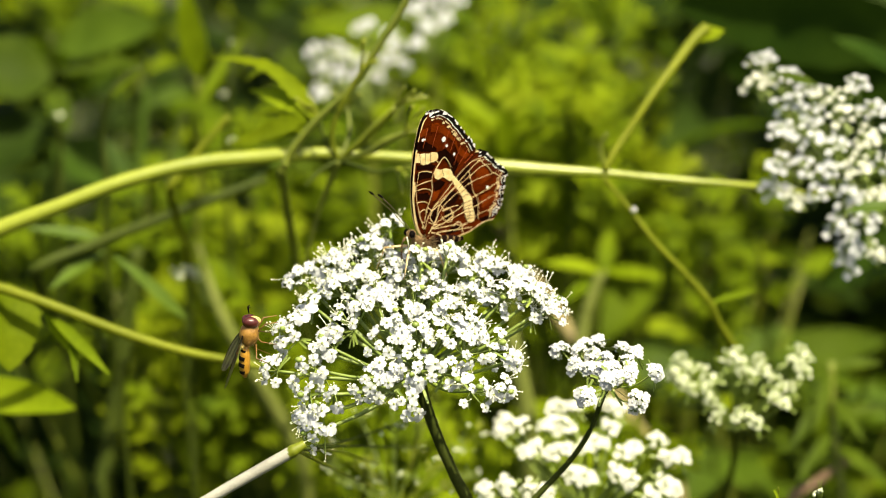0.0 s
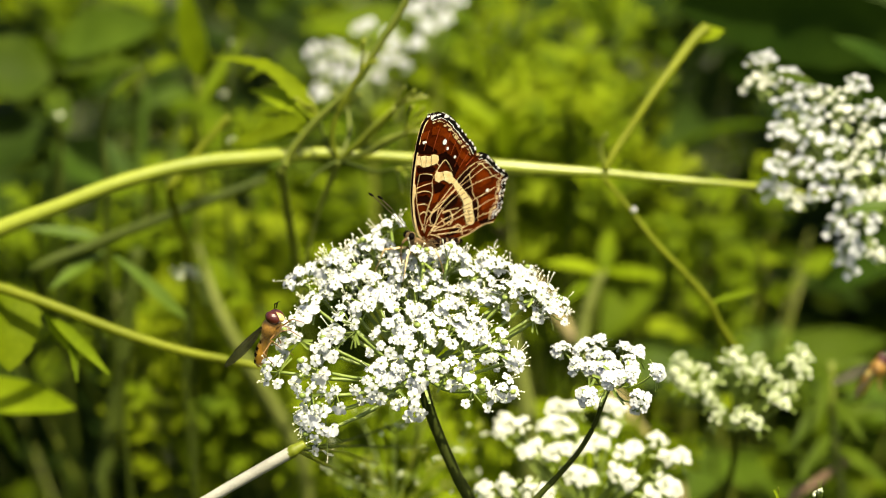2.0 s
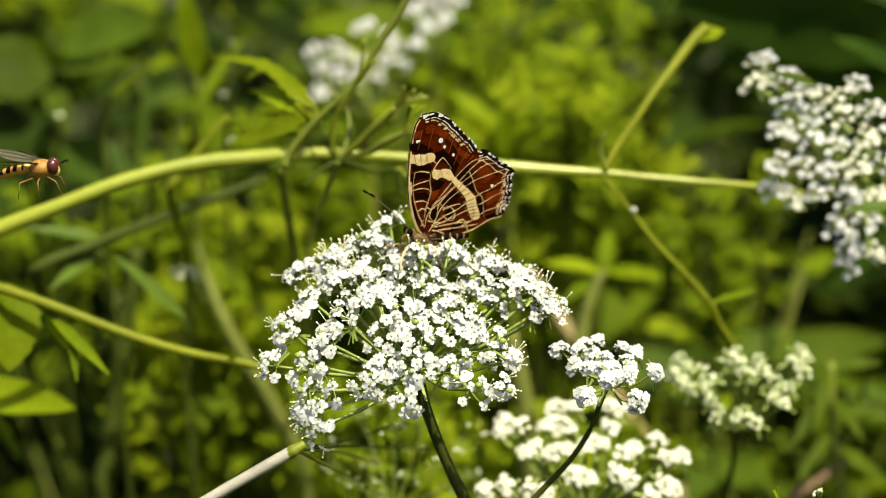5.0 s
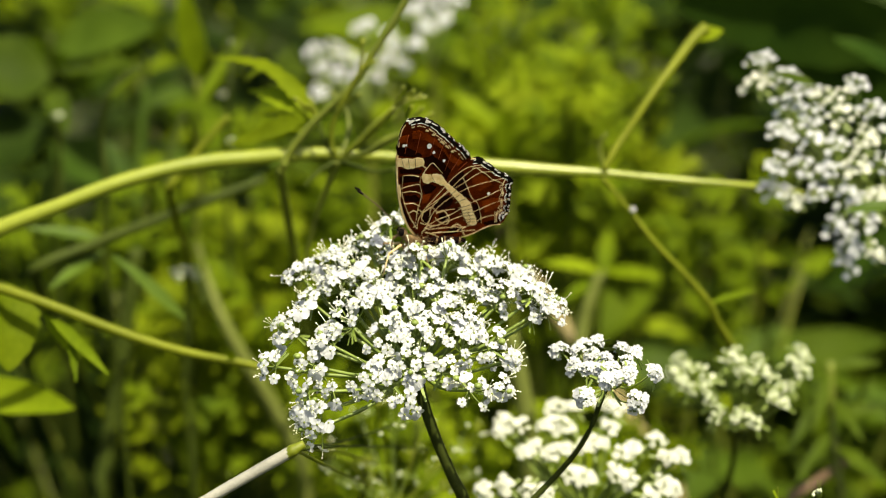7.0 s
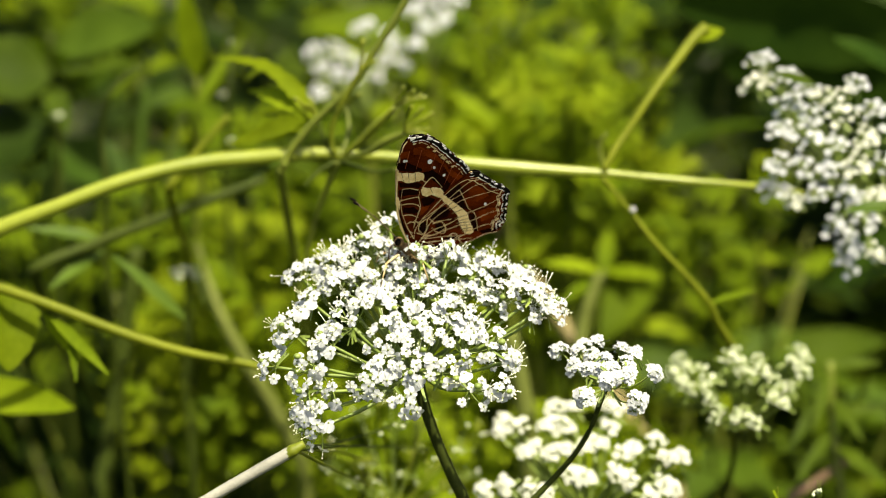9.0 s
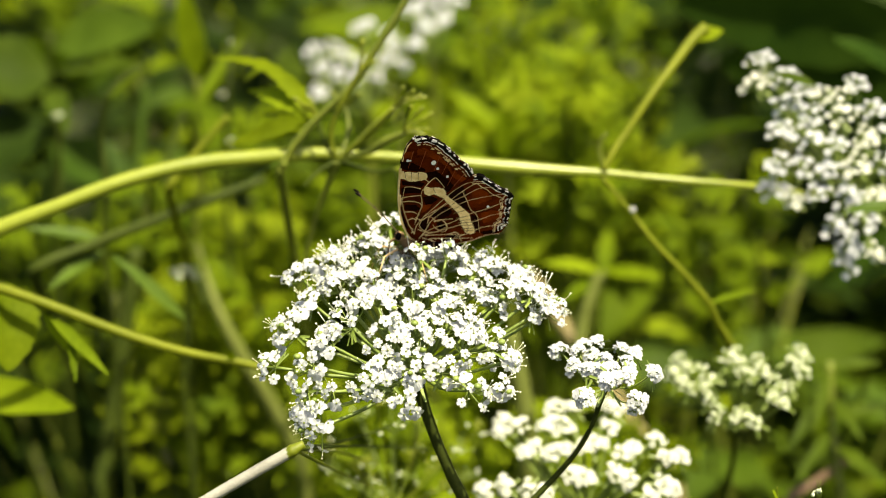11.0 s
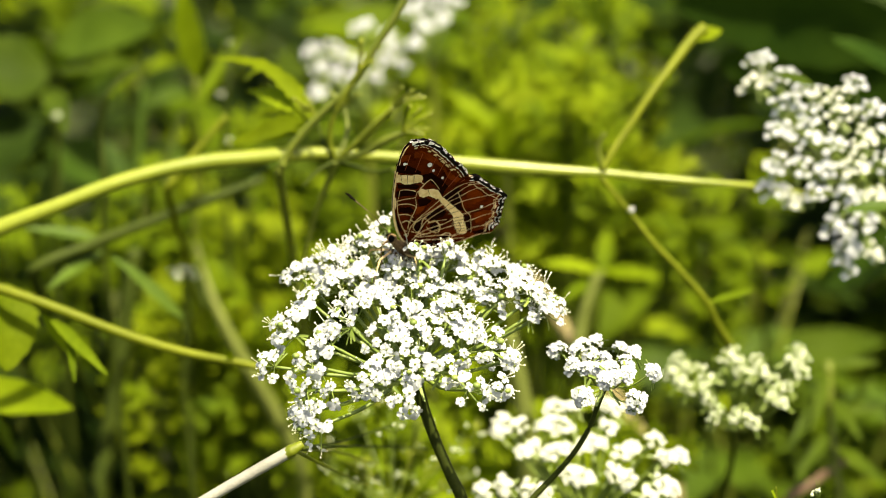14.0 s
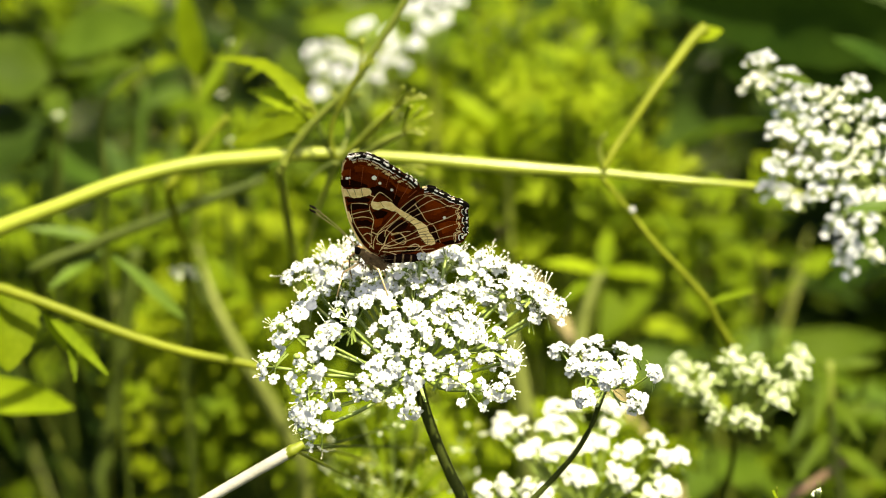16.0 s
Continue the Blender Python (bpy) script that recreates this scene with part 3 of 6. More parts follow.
# ---- stalks and leaves ----
def herb(name, label, stalks, leaves=(), ground=0, drift=(0.02, 0.03), category="plant"):
    """A plant of stalks (points, radii, material) and leaves (base, tip, width, facing, material, teeth; below 0: deeply cut); one stalk runs on into the soil."""
    lines = [list(p) for p, r, m in stalks]
    lines[ground] = to_ground(lines[ground], *drift)
    x, y, z = lines[ground][-1]
    plant = thing(name, (x, y, 0), label, category)
    for line, (p, radii, material) in zip(lines, stalks):
        bm = bmesh.new()
        tube(bm, smooth(line, 7), radii, 9)
        part("stem", bm, material, plant)
    for k, (base, tip, width, facing, material, teeth) in enumerate(leaves):
        bm = bmesh.new()
        if teeth < 0:
            divided(bm, base, tip, width, facing, k + int(1e5 * abs(base[0])))
        else:
            blade(bm, base, tip, width, facing, 0.22, 0.12, 14 if teeth else 9, teeth, 0.42, k)
        part("leaf", bm, material, plant)
    return plant


def arched(plant, line, width, facing, material, seed=0):
    """A leaf that bends along a line of points, with an uneven toothed margin."""
    rnd, points = random.Random(seed), [Vector(p) for p in smooth(line, 6)]
    bm, rows = bmesh.new(), []
    for i, p in enumerate(points):
        t = i / (len(points) - 1)
        along = (points[min(i + 1, len(points) - 1)] - points[max(i - 1, 0)]).normalized()
        side = along.cross(Vector(facing)).normalized()
        up = side.cross(along)
        w = width / 2 * (0.25 + 0.75 * math.sin(math.pi * t / 0.7) if t < 0.35 else max(0.06, math.cos(math.pi / 2 * (t - 0.35) / 0.65)))
        w *= rnd.uniform(0.8, 1.0) if i % 2 else rnd.uniform(1.0, 1.25)
        rows.append([bm.verts.new(p + side * w * f + up * (0.2 * w * abs(f) + rnd.uniform(-0.05, 0.05) * w)) for f in (-1, -0.5, 0, 0.5, 1)])
    for low, high in zip(rows, rows[1:]):
        for k in range(4):
            bm.faces.new((low[k], low[k + 1], high[k + 1], high[k]))
    part("leaf", bm, material, plant)


def raylets(ends, seed):
    """Fine bare raylets fanning out from the ends of a spent umbel's rays: (end, towards)."""
    rnd, made = random.Random(seed), []
    for end, way in ends:
        for k in range(6):
            d = (Vector(way).normalized() + Vector((rnd.gauss(0, 0.45), rnd.gauss(0, 0.45), rnd.gauss(0, 0.45)))).normalized()
            tip = Vector(end) + d * rnd.uniform(0.003, 0.006)
            made.append(([end, tuple((Vector(end) + tip) / 2 + Vector((0, 0, 0.0004))), tuple(tip)], [0.0002, 0.00016, 0.00034], STALK_MID))
    return made


THIN_RAYS = [
    ([(-0.018, 0.0425, 0.6044), (-0.0198, 0.0433, 0.6064), (-0.0206, 0.0442, 0.6086), (-0.0212, 0.045, 0.611)], [0.0003, 0.00025, 0.0003, 0.0002], STALK_SHADE),
    ([(-0.018, 0.0425, 0.6044), (-0.0168, 0.0443, 0.6066), (-0.0162, 0.0462, 0.6092), (-0.0166, 0.048, 0.6126)], [0.0003, 0.0003, 0.0004, 0.0003], STALK_OLIVE),
    ([(-0.018, 0.0425, 0.6044), (-0.0151, 0.0413, 0.6038), (-0.0116, 0.0402, 0.6029), (-0.0081, 0.039, 0.6036)], [0.0003, 0.0003, 0.0003, 0.0002], STALK_SHADE),
    ([(-0.018, 0.0425, 0.6044), (-0.0211, 0.0408, 0.6028), (-0.0235, 0.039, 0.6006)], [0.0003, 0.0003, 0.0002], STALK_SHADE)]
herb("spent_umbel", "spent green umbel with bare rays on a thin stalk", [
    ([(-0.018, 0.0425, 0.6044), (-0.0194, 0.044, 0.6005), (-0.0213, 0.0455, 0.5959), (-0.0233, 0.047, 0.5891), (-0.0248, 0.0485, 0.5829), (-0.0259, 0.05, 0.5761)], [0.00075, 0.00045, 0.00040, 0.00040, 0.00045, 0.0005], STALK_OLIVE),
    ([(-0.018, 0.0425, 0.6044), (-0.0189, 0.042, 0.6076), (-0.0186, 0.0415, 0.6107), (-0.0171, 0.041, 0.6143), (-0.0152, 0.0405, 0.6176), (-0.0139, 0.04, 0.62)], [0.00035, 0.00040, 0.00045, 0.00055, 0.00050, 0.0003], STALK_MID),
    ([(-0.018, 0.0425, 0.6044), (-0.0139, 0.0412, 0.608), (-0.0111, 0.0398, 0.611), (-0.008, 0.0385, 0.6143)], [0.0004, 0.0007, 0.0008, 0.0004], STALK_MID),
    ([(-0.018, 0.0425, 0.6044), (-0.0124, 0.041, 0.6063), (-0.0096, 0.0395, 0.6083), (-0.0065, 0.038, 0.61)], [0.0004, 0.0006, 0.0008, 0.0004], STALK_OLIVE),
] + THIN_RAYS + raylets((((-0.0139, 0.04, 0.62), (0.3, 0, 0.8)), ((-0.008, 0.0385, 0.6143), (0.7, -0.1, 0.7)), ((-0.0065, 0.038, 0.61), (0.9, -0.1, 0.3)), ((-0.0212, 0.045, 0.611), (-0.3, 0, 0.9)), ((-0.0166, 0.048, 0.6126), (0.2, 0.1, 0.9)), ((-0.0081, 0.039, 0.6036), (0.9, -0.2, -0.1))), 31), (), 0, (0.0, 0.6))
OLIVE = herb("olive_stalk", "leaning olive stalk with a deeply divided leaf", [
    ([(-0.0049, 0.04, 0.6344), (-0.0079, 0.0403, 0.6287), (-0.0114, 0.0405, 0.6234), (-0.0139, 0.0408, 0.6191), (-0.0176, 0.041, 0.6152), (-0.0213, 0.0413, 0.6117), (-0.0243, 0.0415, 0.6083), (-0.0263, 0.0418, 0.6053), (-0.0278, 0.042, 0.6019)], [0.00065, 0.0006, 0.00055, 0.0006, 0.00075, 0.0008, 0.0006, 0.0005], STALK_OLIVE)], [
    ((-0.0262, 0.042, 0.6052), (-0.0371, 0.055, 0.5968), 0.0018, UP, LEAF_GREY, 0)], 0, (0.0, 0.6))
for k, (line, width, leaf) in enumerate((
        ([(-0.0221, 0.046, 0.6098), (-0.0254, 0.0513, 0.6145), (-0.032, 0.0567, 0.6187), (-0.0418, 0.062, 0.6194)], 0.00306, LEAF_MID),
        ([(-0.0223, 0.047, 0.6103), (-0.0251, 0.0503, 0.6122), (-0.0284, 0.0535, 0.6131), (-0.0317, 0.0568, 0.6135), (-0.0351, 0.06, 0.6136)], 0.00408, LEAF_LIGHT),
        ([(-0.0226, 0.048, 0.6094), (-0.0259, 0.0527, 0.6102), (-0.0298, 0.0573, 0.6099), (-0.035, 0.062, 0.6086)], 0.00347, LEAF_MID),
        ([(-0.023, 0.045, 0.609), (-0.0259, 0.0475, 0.6095), (-0.0297, 0.05, 0.6083), (-0.0335, 0.0525, 0.6064), (-0.0383, 0.055, 0.6048)], 0.00449, LEAF_MID),
        ([(-0.0233, 0.045, 0.6086), (-0.0264, 0.0473, 0.6082), (-0.0297, 0.0497, 0.6067), (-0.0329, 0.052, 0.6055)], 0.00184, LEAF_MID),
        ([(-0.0307, 0.058, 0.6182), (-0.0335, 0.06, 0.6169), (-0.0353, 0.062, 0.6153), (-0.0364, 0.064, 0.614)], 0.00122, LEAF_MID))):
    arched(OLIVE, line, width, (0.1, -0.75, 0.65), leaf, 40 + 9 * k)
herb("arching_stalk", "slender yellow-green stalk with narrow leaflets", [
    ([(-0.03, 0.0295, 0.5712), (-0.0348, 0.0298, 0.5722), (-0.0434, 0.0302, 0.5738), (-0.053, 0.031, 0.5765), (-0.0652, 0.0312, 0.5814), (-0.0748, 0.0321, 0.5846), (-0.0827, 0.0335, 0.586), (-0.0936, 0.0367, 0.5822)], [0.00057, 0.00086, 0.00096, 0.00096, 0.00115], STALK_YELLOW),
], [((-0.0666, 0.0319, 0.5799), (-0.055, 0.0218, 0.5733), 0.00211, (0.4, -0.8, 0.4), LEAF, 0), ((-0.0635, 0.0317, 0.5792), (-0.0605, 0.0234, 0.5713), 0.00172, (0.6, -0.8, 0.2), LEAF, 0),
    ((-0.0674, 0.0319, 0.5801), (-0.0637, 0.034, 0.5724), 0.00172, (0.3, -0.9, 0.3), LEAF_LIGHT, 0), ((-0.0746, 0.0372, 0.5841), (-0.0729, 0.0285, 0.5712), 0.01019, (0.5, -0.8, 0.3), LEAF_MID, 0.06),
    ((-0.078, 0.0367, 0.5822), (-0.0727, 0.0442, 0.5716), 0.00485, (0.5, -0.7, 0.5), LEAF_LIGHT, 0), ((-0.0358, 0.0298, 0.5723), (-0.0353, 0.0284, 0.5746), 0.00134, (0, -1, 0), LEAF_LIGHT, 0)], 0, (0.0, 0.04))
herb("cut_stalk", "pale dry stalk with fine green rays at its tip", [
    ([(-0.0204, -0.0207, 0.5767), (-0.0263, -0.0216, 0.5735), (-0.0329, -0.0226, 0.5698), (-0.0422, -0.0232, 0.5638)], [0.00086, 0.00079, 0.00086, 0.00110], STALK_PALE),
    ([(-0.0192, -0.0205, 0.5774), (-0.0208, -0.0208, 0.5765), (-0.0219, -0.021, 0.5758)], [0.00055, 0.00094, 0.00071], STALK_MID),
    ([(-0.0204, -0.0207, 0.5767), (-0.0167, 0.0128, 0.5628), (-0.0109, 0.0253, 0.5555)], [0.00026, 0.00024, 0.00019], STALK_MID),
    ([(-0.0204, -0.0208, 0.5766), (-0.0167, 0.012, 0.5597), (-0.0119, 0.0243, 0.5518)], [0.00026, 0.00024, 0.00019], STALK_MID),
    ([(-0.02, -0.0207, 0.5769), (-0.0149, 0.0133, 0.5647), (-0.0061, 0.0272, 0.5626)], [0.00024, 0.00020, 0.00019], STALK_SHADE),
    ([(-0.0201, -0.0207, 0.5767), (-0.0131, 0.013, 0.5637), (-0.0023, 0.026, 0.558)], [0.00024, 0.00020, 0.00019], STALK_SHADE),
], [])
herb("pale_stalk", "broad pale grey-green stalk behind the flowers", [
    ([(-0.054, 0.1163, 0.5703), (-0.049, 0.1079, 0.5585), (-0.0434, 0.1051, 0.5478), (-0.0366, 0.1066, 0.5342), (-0.0308, 0.1077, 0.519)], [0.00037, 0.00124, 0.00162, 0.00162, 0.00112, 0.00075, 0.00075], LEAF_PALE)], [
    ((-0.0477, 0.1073, 0.5561), (-0.0565, 0.115, 0.5655), 0.00323, UP, LEAF_GREY, 0)])
herb("dry_stalk", "tan dry stalk leaning among the leaves", [
    ([(0.0082, 0.1488, 0.5756), (0.0128, 0.1416, 0.5684), (0.0231, 0.1325, 0.5538), (0.0353, 0.1183, 0.5393), (0.0442, 0.115, 0.527), (0.0539, 0.116, 0.5114)], [0.00137, 0.00162, 0.00174, 0.00187, 0.00199], STALK_TAN)])
herb("dry_stalk", "pale upright dry stalk among dark leaves", [
    ([(-0.0828, 0.2261, 0.5938), (-0.0839, 0.2203, 0.5723), (-0.0841, 0.2085, 0.5475), (-0.0867, 0.1957, 0.5188), (-0.0922, 0.1852, 0.4799)], [0.00091, 0.00121, 0.00152, 0.00212], STALK_OLIVE)])
herb("dry_stalk", "reddish stalk low among leaves", [
    ([(0.0842, 0.0852, 0.5316), (0.0783, 0.0841, 0.5277), (0.0712, 0.0826, 0.522)], [0.00071, 0.00129, 0.00141], STALK_RED)])
herb("nettle", "broad-leaved plant with bright toothed leaves", [
    ([(-0.0938, 0.0621, 0.5613), (-0.0979, 0.0681, 0.5452), (-0.1021, 0.0734, 0.5261)], [0.00097, 0.00129], STALK_GREEN)], [
    ((-0.0927, 0.0607, 0.5561), (-0.0686, 0.0524, 0.556), 0.00739, (0.1, -0.75, 0.65), LEAF_LIGHT, 0), ((-0.0927, 0.0615, 0.5592), (-0.0875, 0.0857, 0.5333), 0.00859, UP, LEAF_DARK, 0.06)])
herb("grass_tuft", "narrow bluish green grass blades", [
    ([(-0.0487, 0.0639, 0.568), (-0.0479, 0.0657, 0.5554), (-0.0481, 0.0641, 0.5302)], [0.00021, 0.00032], STALK_SHADE)], [
    ((-0.0487, 0.0642, 0.569), (-0.0611, 0.0625, 0.5823), 0.00279, UP, LEAF_GREY, 0), ((-0.0658, 0.0777, 0.581), (-0.08, 0.0736, 0.5849), 0.00266, UP, LEAF_GREY, 0),
    ((-0.0745, 0.0657, 0.5747), (-0.0663, 0.0773, 0.5794), 0.00258, UP, LEAF_GREY, 0), ((-0.0678, 0.087, 0.5768), (-0.0398, 0.0853, 0.5901), 0.00297, UP, LEAF, 0)])
herb("meadow_plant", "leafy plant with narrow yellow leaflets", [
    ([(0.0148, 0.1306, 0.585), (0.0157, 0.1311, 0.5677), (0.0165, 0.1298, 0.5436)], [0.00077, 0.00102], STALK_OLIVE)], [
    ((0.0146, 0.1306, 0.585), (0.0131, 0.1289, 0.5982), 0.00460, UP, LEAF_LIGHT, 0), ((0.0155, 0.1322, 0.5912), (0.0291, 0.1302, 0.6031), 0.00511, UP, LEAF_LIGHT, 0),
    ((0.0155, 0.1335, 0.5961), (0.0183, 0.142, 0.6084), 0.00511, UP, LEAF_LIGHT, 0), ((0.0142, 0.1326, 0.5924), (0.002, 0.1349, 0.601), 0.00460, UP, LEAF_LIGHT, 0),
    ((0.0161, 0.1309, 0.5862), (0.025, 0.123, 0.5955), 0.00460, UP, LEAF_LIGHT, 0), ((0.0135, 0.1302, 0.5838), (0.0045, 0.1214, 0.5895), 0.00435, UP, LEAF, 0)])
herb("meadow_stalk", "broad olive stalk standing among dark leaves", [
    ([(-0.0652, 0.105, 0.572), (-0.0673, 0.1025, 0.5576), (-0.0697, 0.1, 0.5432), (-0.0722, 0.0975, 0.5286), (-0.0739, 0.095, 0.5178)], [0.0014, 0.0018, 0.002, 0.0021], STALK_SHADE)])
herb("meadow_stalk", "pale upright stalk among shaded leaves", [
    ([(-0.0717, 0.16, 0.5982), (-0.0725, 0.1567, 0.5864), (-0.0732, 0.1533, 0.5746), (-0.0739, 0.15, 0.5585)], [0.0009, 0.0013, 0.0015], LEAF_GREY)], (), 0, (0.0, 0.6))
herb("meadow_stalk", "short pale stalk among yellow leaflets", [
    ([(0.0332, 0.1, 0.5676), (0.0314, 0.0983, 0.5634), (0.0297, 0.0967, 0.5585), (0.0286, 0.095, 0.55)], [0.0011, 0.0014, 0.0014], LEAF_PALE)], (), 0, (0.0, 0.6))
herb("meadow_stalk", "pale broad stalk behind the white florets", [
    ([(0.0138, 0.09, 0.5579), (0.0152, 0.0893, 0.5519), (0.0167, 0.0887, 0.5447), (0.0177, 0.088, 0.5375)], [0.0018, 0.0022, 0.0022], LEAF_PALE)])
herb("meadow_stalk", "thin olive stalk leaning across the leaves", [
    ([(-0.0408, 0.075, 0.6061), (-0.0445, 0.0733, 0.602), (-0.048, 0.0717, 0.598), (-0.0519, 0.07, 0.5925)], [0.0006, 0.0008, 0.0007], STALK_YELLOW)], (), 0, (0.0, 0.6))
herb("meadow_stalk", "long thin olive stalk under the arching one", [
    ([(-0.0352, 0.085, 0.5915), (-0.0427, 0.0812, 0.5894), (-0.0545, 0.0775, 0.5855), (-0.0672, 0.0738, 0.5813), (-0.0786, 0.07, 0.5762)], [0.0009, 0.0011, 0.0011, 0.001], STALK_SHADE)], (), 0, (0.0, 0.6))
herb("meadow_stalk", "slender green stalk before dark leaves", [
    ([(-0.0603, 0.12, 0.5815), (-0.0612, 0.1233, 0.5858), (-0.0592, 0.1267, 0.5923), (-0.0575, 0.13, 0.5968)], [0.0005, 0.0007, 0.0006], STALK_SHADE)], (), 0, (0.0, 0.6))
herb("meadow_plant", "leafy plant with blunt light green leaflets", [
    ([(0.0356, 0.1153, 0.5641), (0.0336, 0.1177, 0.5529), (0.0303, 0.1195, 0.5389)], [0.00082, 0.00106], STALK_OLIVE)], [
    ((0.0356, 0.1153, 0.5641), (0.0477, 0.11, 0.5646), 0.00423, UP, LEAF_LIGHT, 0.1), ((0.0354, 0.1153, 0.5641), (0.0219, 0.1056, 0.5691), 0.00423, UP, LEAF_LIGHT, 0.1),
    ((0.0356, 0.1152, 0.5635), (0.0379, 0.1281, 0.5711), 0.00400, UP, LEAF, 0.1), ((0.035, 0.1151, 0.5631), (0.0262, 0.1035, 0.5611), 0.00353, UP, LEAF, 0.1)])
herb("broad_leaf_plant", "plant with large smooth dull green leaves", [
    ([(0.0668, 0.15, 0.5223), (0.0695, 0.151, 0.507), (0.0724, 0.152, 0.4928)], [0.00127, 0.00156], STALK_OLIVE)], [
    ((0.0669, 0.15, 0.5194), (0.0483, 0.165, 0.5336), 0.0190, (0.1, -0.8, 0.55), LEAF_DULL, 0), ((0.0668, 0.15, 0.5223), (0.091, 0.17, 0.5335), 0.0170, UP, LEAF_DULL, 0),
    ((0.0779, 0.16, 0.5278), (0.1173, 0.175, 0.5295), 0.0110, (0.0, -0.7, 0.7), LEAF_DARK, 0), ((0.0686, 0.15, 0.5074), (0.0776, 0.13, 0.5054), 0.0130, UP, LEAF_DULL, 0),
    ((0.0677, 0.15, 0.5104), (0.0535, 0.13, 0.501), 0.0150, UP, LEAF_DULL, 0), ((0.1, 0.15, 0.5238), (0.1087, 0.135, 0.5221), 0.0100, UP, LEAF_GREY, 0)])
herb("meadow_plant", "leafy plant with small crowded green leaflets", [
    ([(0.0807, 0.0905, 0.5515), (0.0812, 0.0869, 0.5379), (0.083, 0.0826, 0.522)], [0.00071, 0.00094], STALK_OLIVE)],
    [((0.0807, 0.0899, 0.5492), (0.0749, 0.0775, 0.5415), 0.00214, UP, LEAF_DARK, 0.1), ((0.0809, 0.089, 0.5458), (0.0703, 0.0766, 0.5382), 0.00306, UP, LEAF_DARK, 0.1),
     ((0.0809, 0.0902, 0.5504), (0.0912, 0.0905, 0.5515), 0.00263, UP, LEAF_DARK, 0.1), ((0.0812, 0.0875, 0.5402), (0.0936, 0.0881, 0.5424), 0.00280, UP, LEAF_DARK, 0.1),
     ((0.0816, 0.0869, 0.5379), (0.0715, 0.0748, 0.5316), 0.00247, UP, LEAF_DARK, 0.1), ((0.0818, 0.086, 0.5345), (0.0897, 0.0748, 0.5316), 0.00353, UP, LEAF_DARK, 0.1),
     ((0.0812, 0.0887, 0.5447), (0.0852, 0.0769, 0.5393), 0.00247, UP, LEAF_DARK, 0.1)])
# the shade on these leaves is put into their colour
herb("dark_leaf_plant", "plant with large leaves coloured as in shade", [
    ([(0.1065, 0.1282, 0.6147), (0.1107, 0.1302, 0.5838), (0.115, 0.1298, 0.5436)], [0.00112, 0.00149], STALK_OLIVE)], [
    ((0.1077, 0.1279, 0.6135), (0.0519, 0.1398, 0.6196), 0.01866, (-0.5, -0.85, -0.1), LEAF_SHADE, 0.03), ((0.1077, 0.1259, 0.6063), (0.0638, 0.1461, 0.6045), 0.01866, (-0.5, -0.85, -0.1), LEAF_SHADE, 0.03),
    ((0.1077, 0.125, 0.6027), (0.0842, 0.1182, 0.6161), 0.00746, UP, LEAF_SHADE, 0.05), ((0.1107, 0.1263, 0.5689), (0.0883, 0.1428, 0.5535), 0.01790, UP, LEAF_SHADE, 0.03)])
# most of this plant's shade comes from its darkened leaf colours
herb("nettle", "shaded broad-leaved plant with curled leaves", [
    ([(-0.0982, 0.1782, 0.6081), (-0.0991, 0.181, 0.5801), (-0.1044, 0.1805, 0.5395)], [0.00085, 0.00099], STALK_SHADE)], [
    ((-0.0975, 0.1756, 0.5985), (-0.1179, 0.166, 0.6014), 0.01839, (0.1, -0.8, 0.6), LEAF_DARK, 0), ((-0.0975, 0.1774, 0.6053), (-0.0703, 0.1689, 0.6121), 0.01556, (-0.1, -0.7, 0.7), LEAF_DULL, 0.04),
    ((-0.0968, 0.176, 0.5999), (-0.0733, 0.1564, 0.6042), 0.00849, UP, LEAF_DARK, 0), ((-0.0975, 0.1723, 0.5862), (-0.1165, 0.1596, 0.5774), 0.01698, UP, LEAF_DEEP_SHADE, 0),
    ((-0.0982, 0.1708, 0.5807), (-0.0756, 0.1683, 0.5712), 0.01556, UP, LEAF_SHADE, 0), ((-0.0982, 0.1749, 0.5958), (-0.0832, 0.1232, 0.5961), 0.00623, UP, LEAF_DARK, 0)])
herb("grass_tuft", "tall light green grass blade", [
    ([(-0.054, 0.1256, 0.6051), (-0.0552, 0.1302, 0.5838), (-0.057, 0.1332, 0.5563)], [0.00050, 0.00075], STALK_OLIVE)], [
    ((-0.0537, 0.1256, 0.6051), (-0.0559, 0.121, 0.6266), 0.00597, (0.2, -0.9, 0.4), LEAF_LIGHT, 0), ((-0.0546, 0.1237, 0.5979), (-0.0452, 0.1382, 0.6134), 0.00373, UP, LEAF, 0)])
herb("hooked_shoot", "dark nodding shoot with a pale tip", [
    ([(-0.058, 0.0814, 0.6142), (-0.0609, 0.0811, 0.6128), (-0.0645, 0.08, 0.6086), (-0.0663, 0.0811, 0.6012), (-0.0658, 0.0805, 0.5912), (-0.067, 0.0816, 0.5759)], [0.00089, 0.00066, 0.00066, 0.00044, 0.00033], STALK_SHADE)], [
    ((-0.0648, 0.0798, 0.6081), (-0.0567, 0.0765, 0.6152), 0.00174, UP, LEAF, 0)])
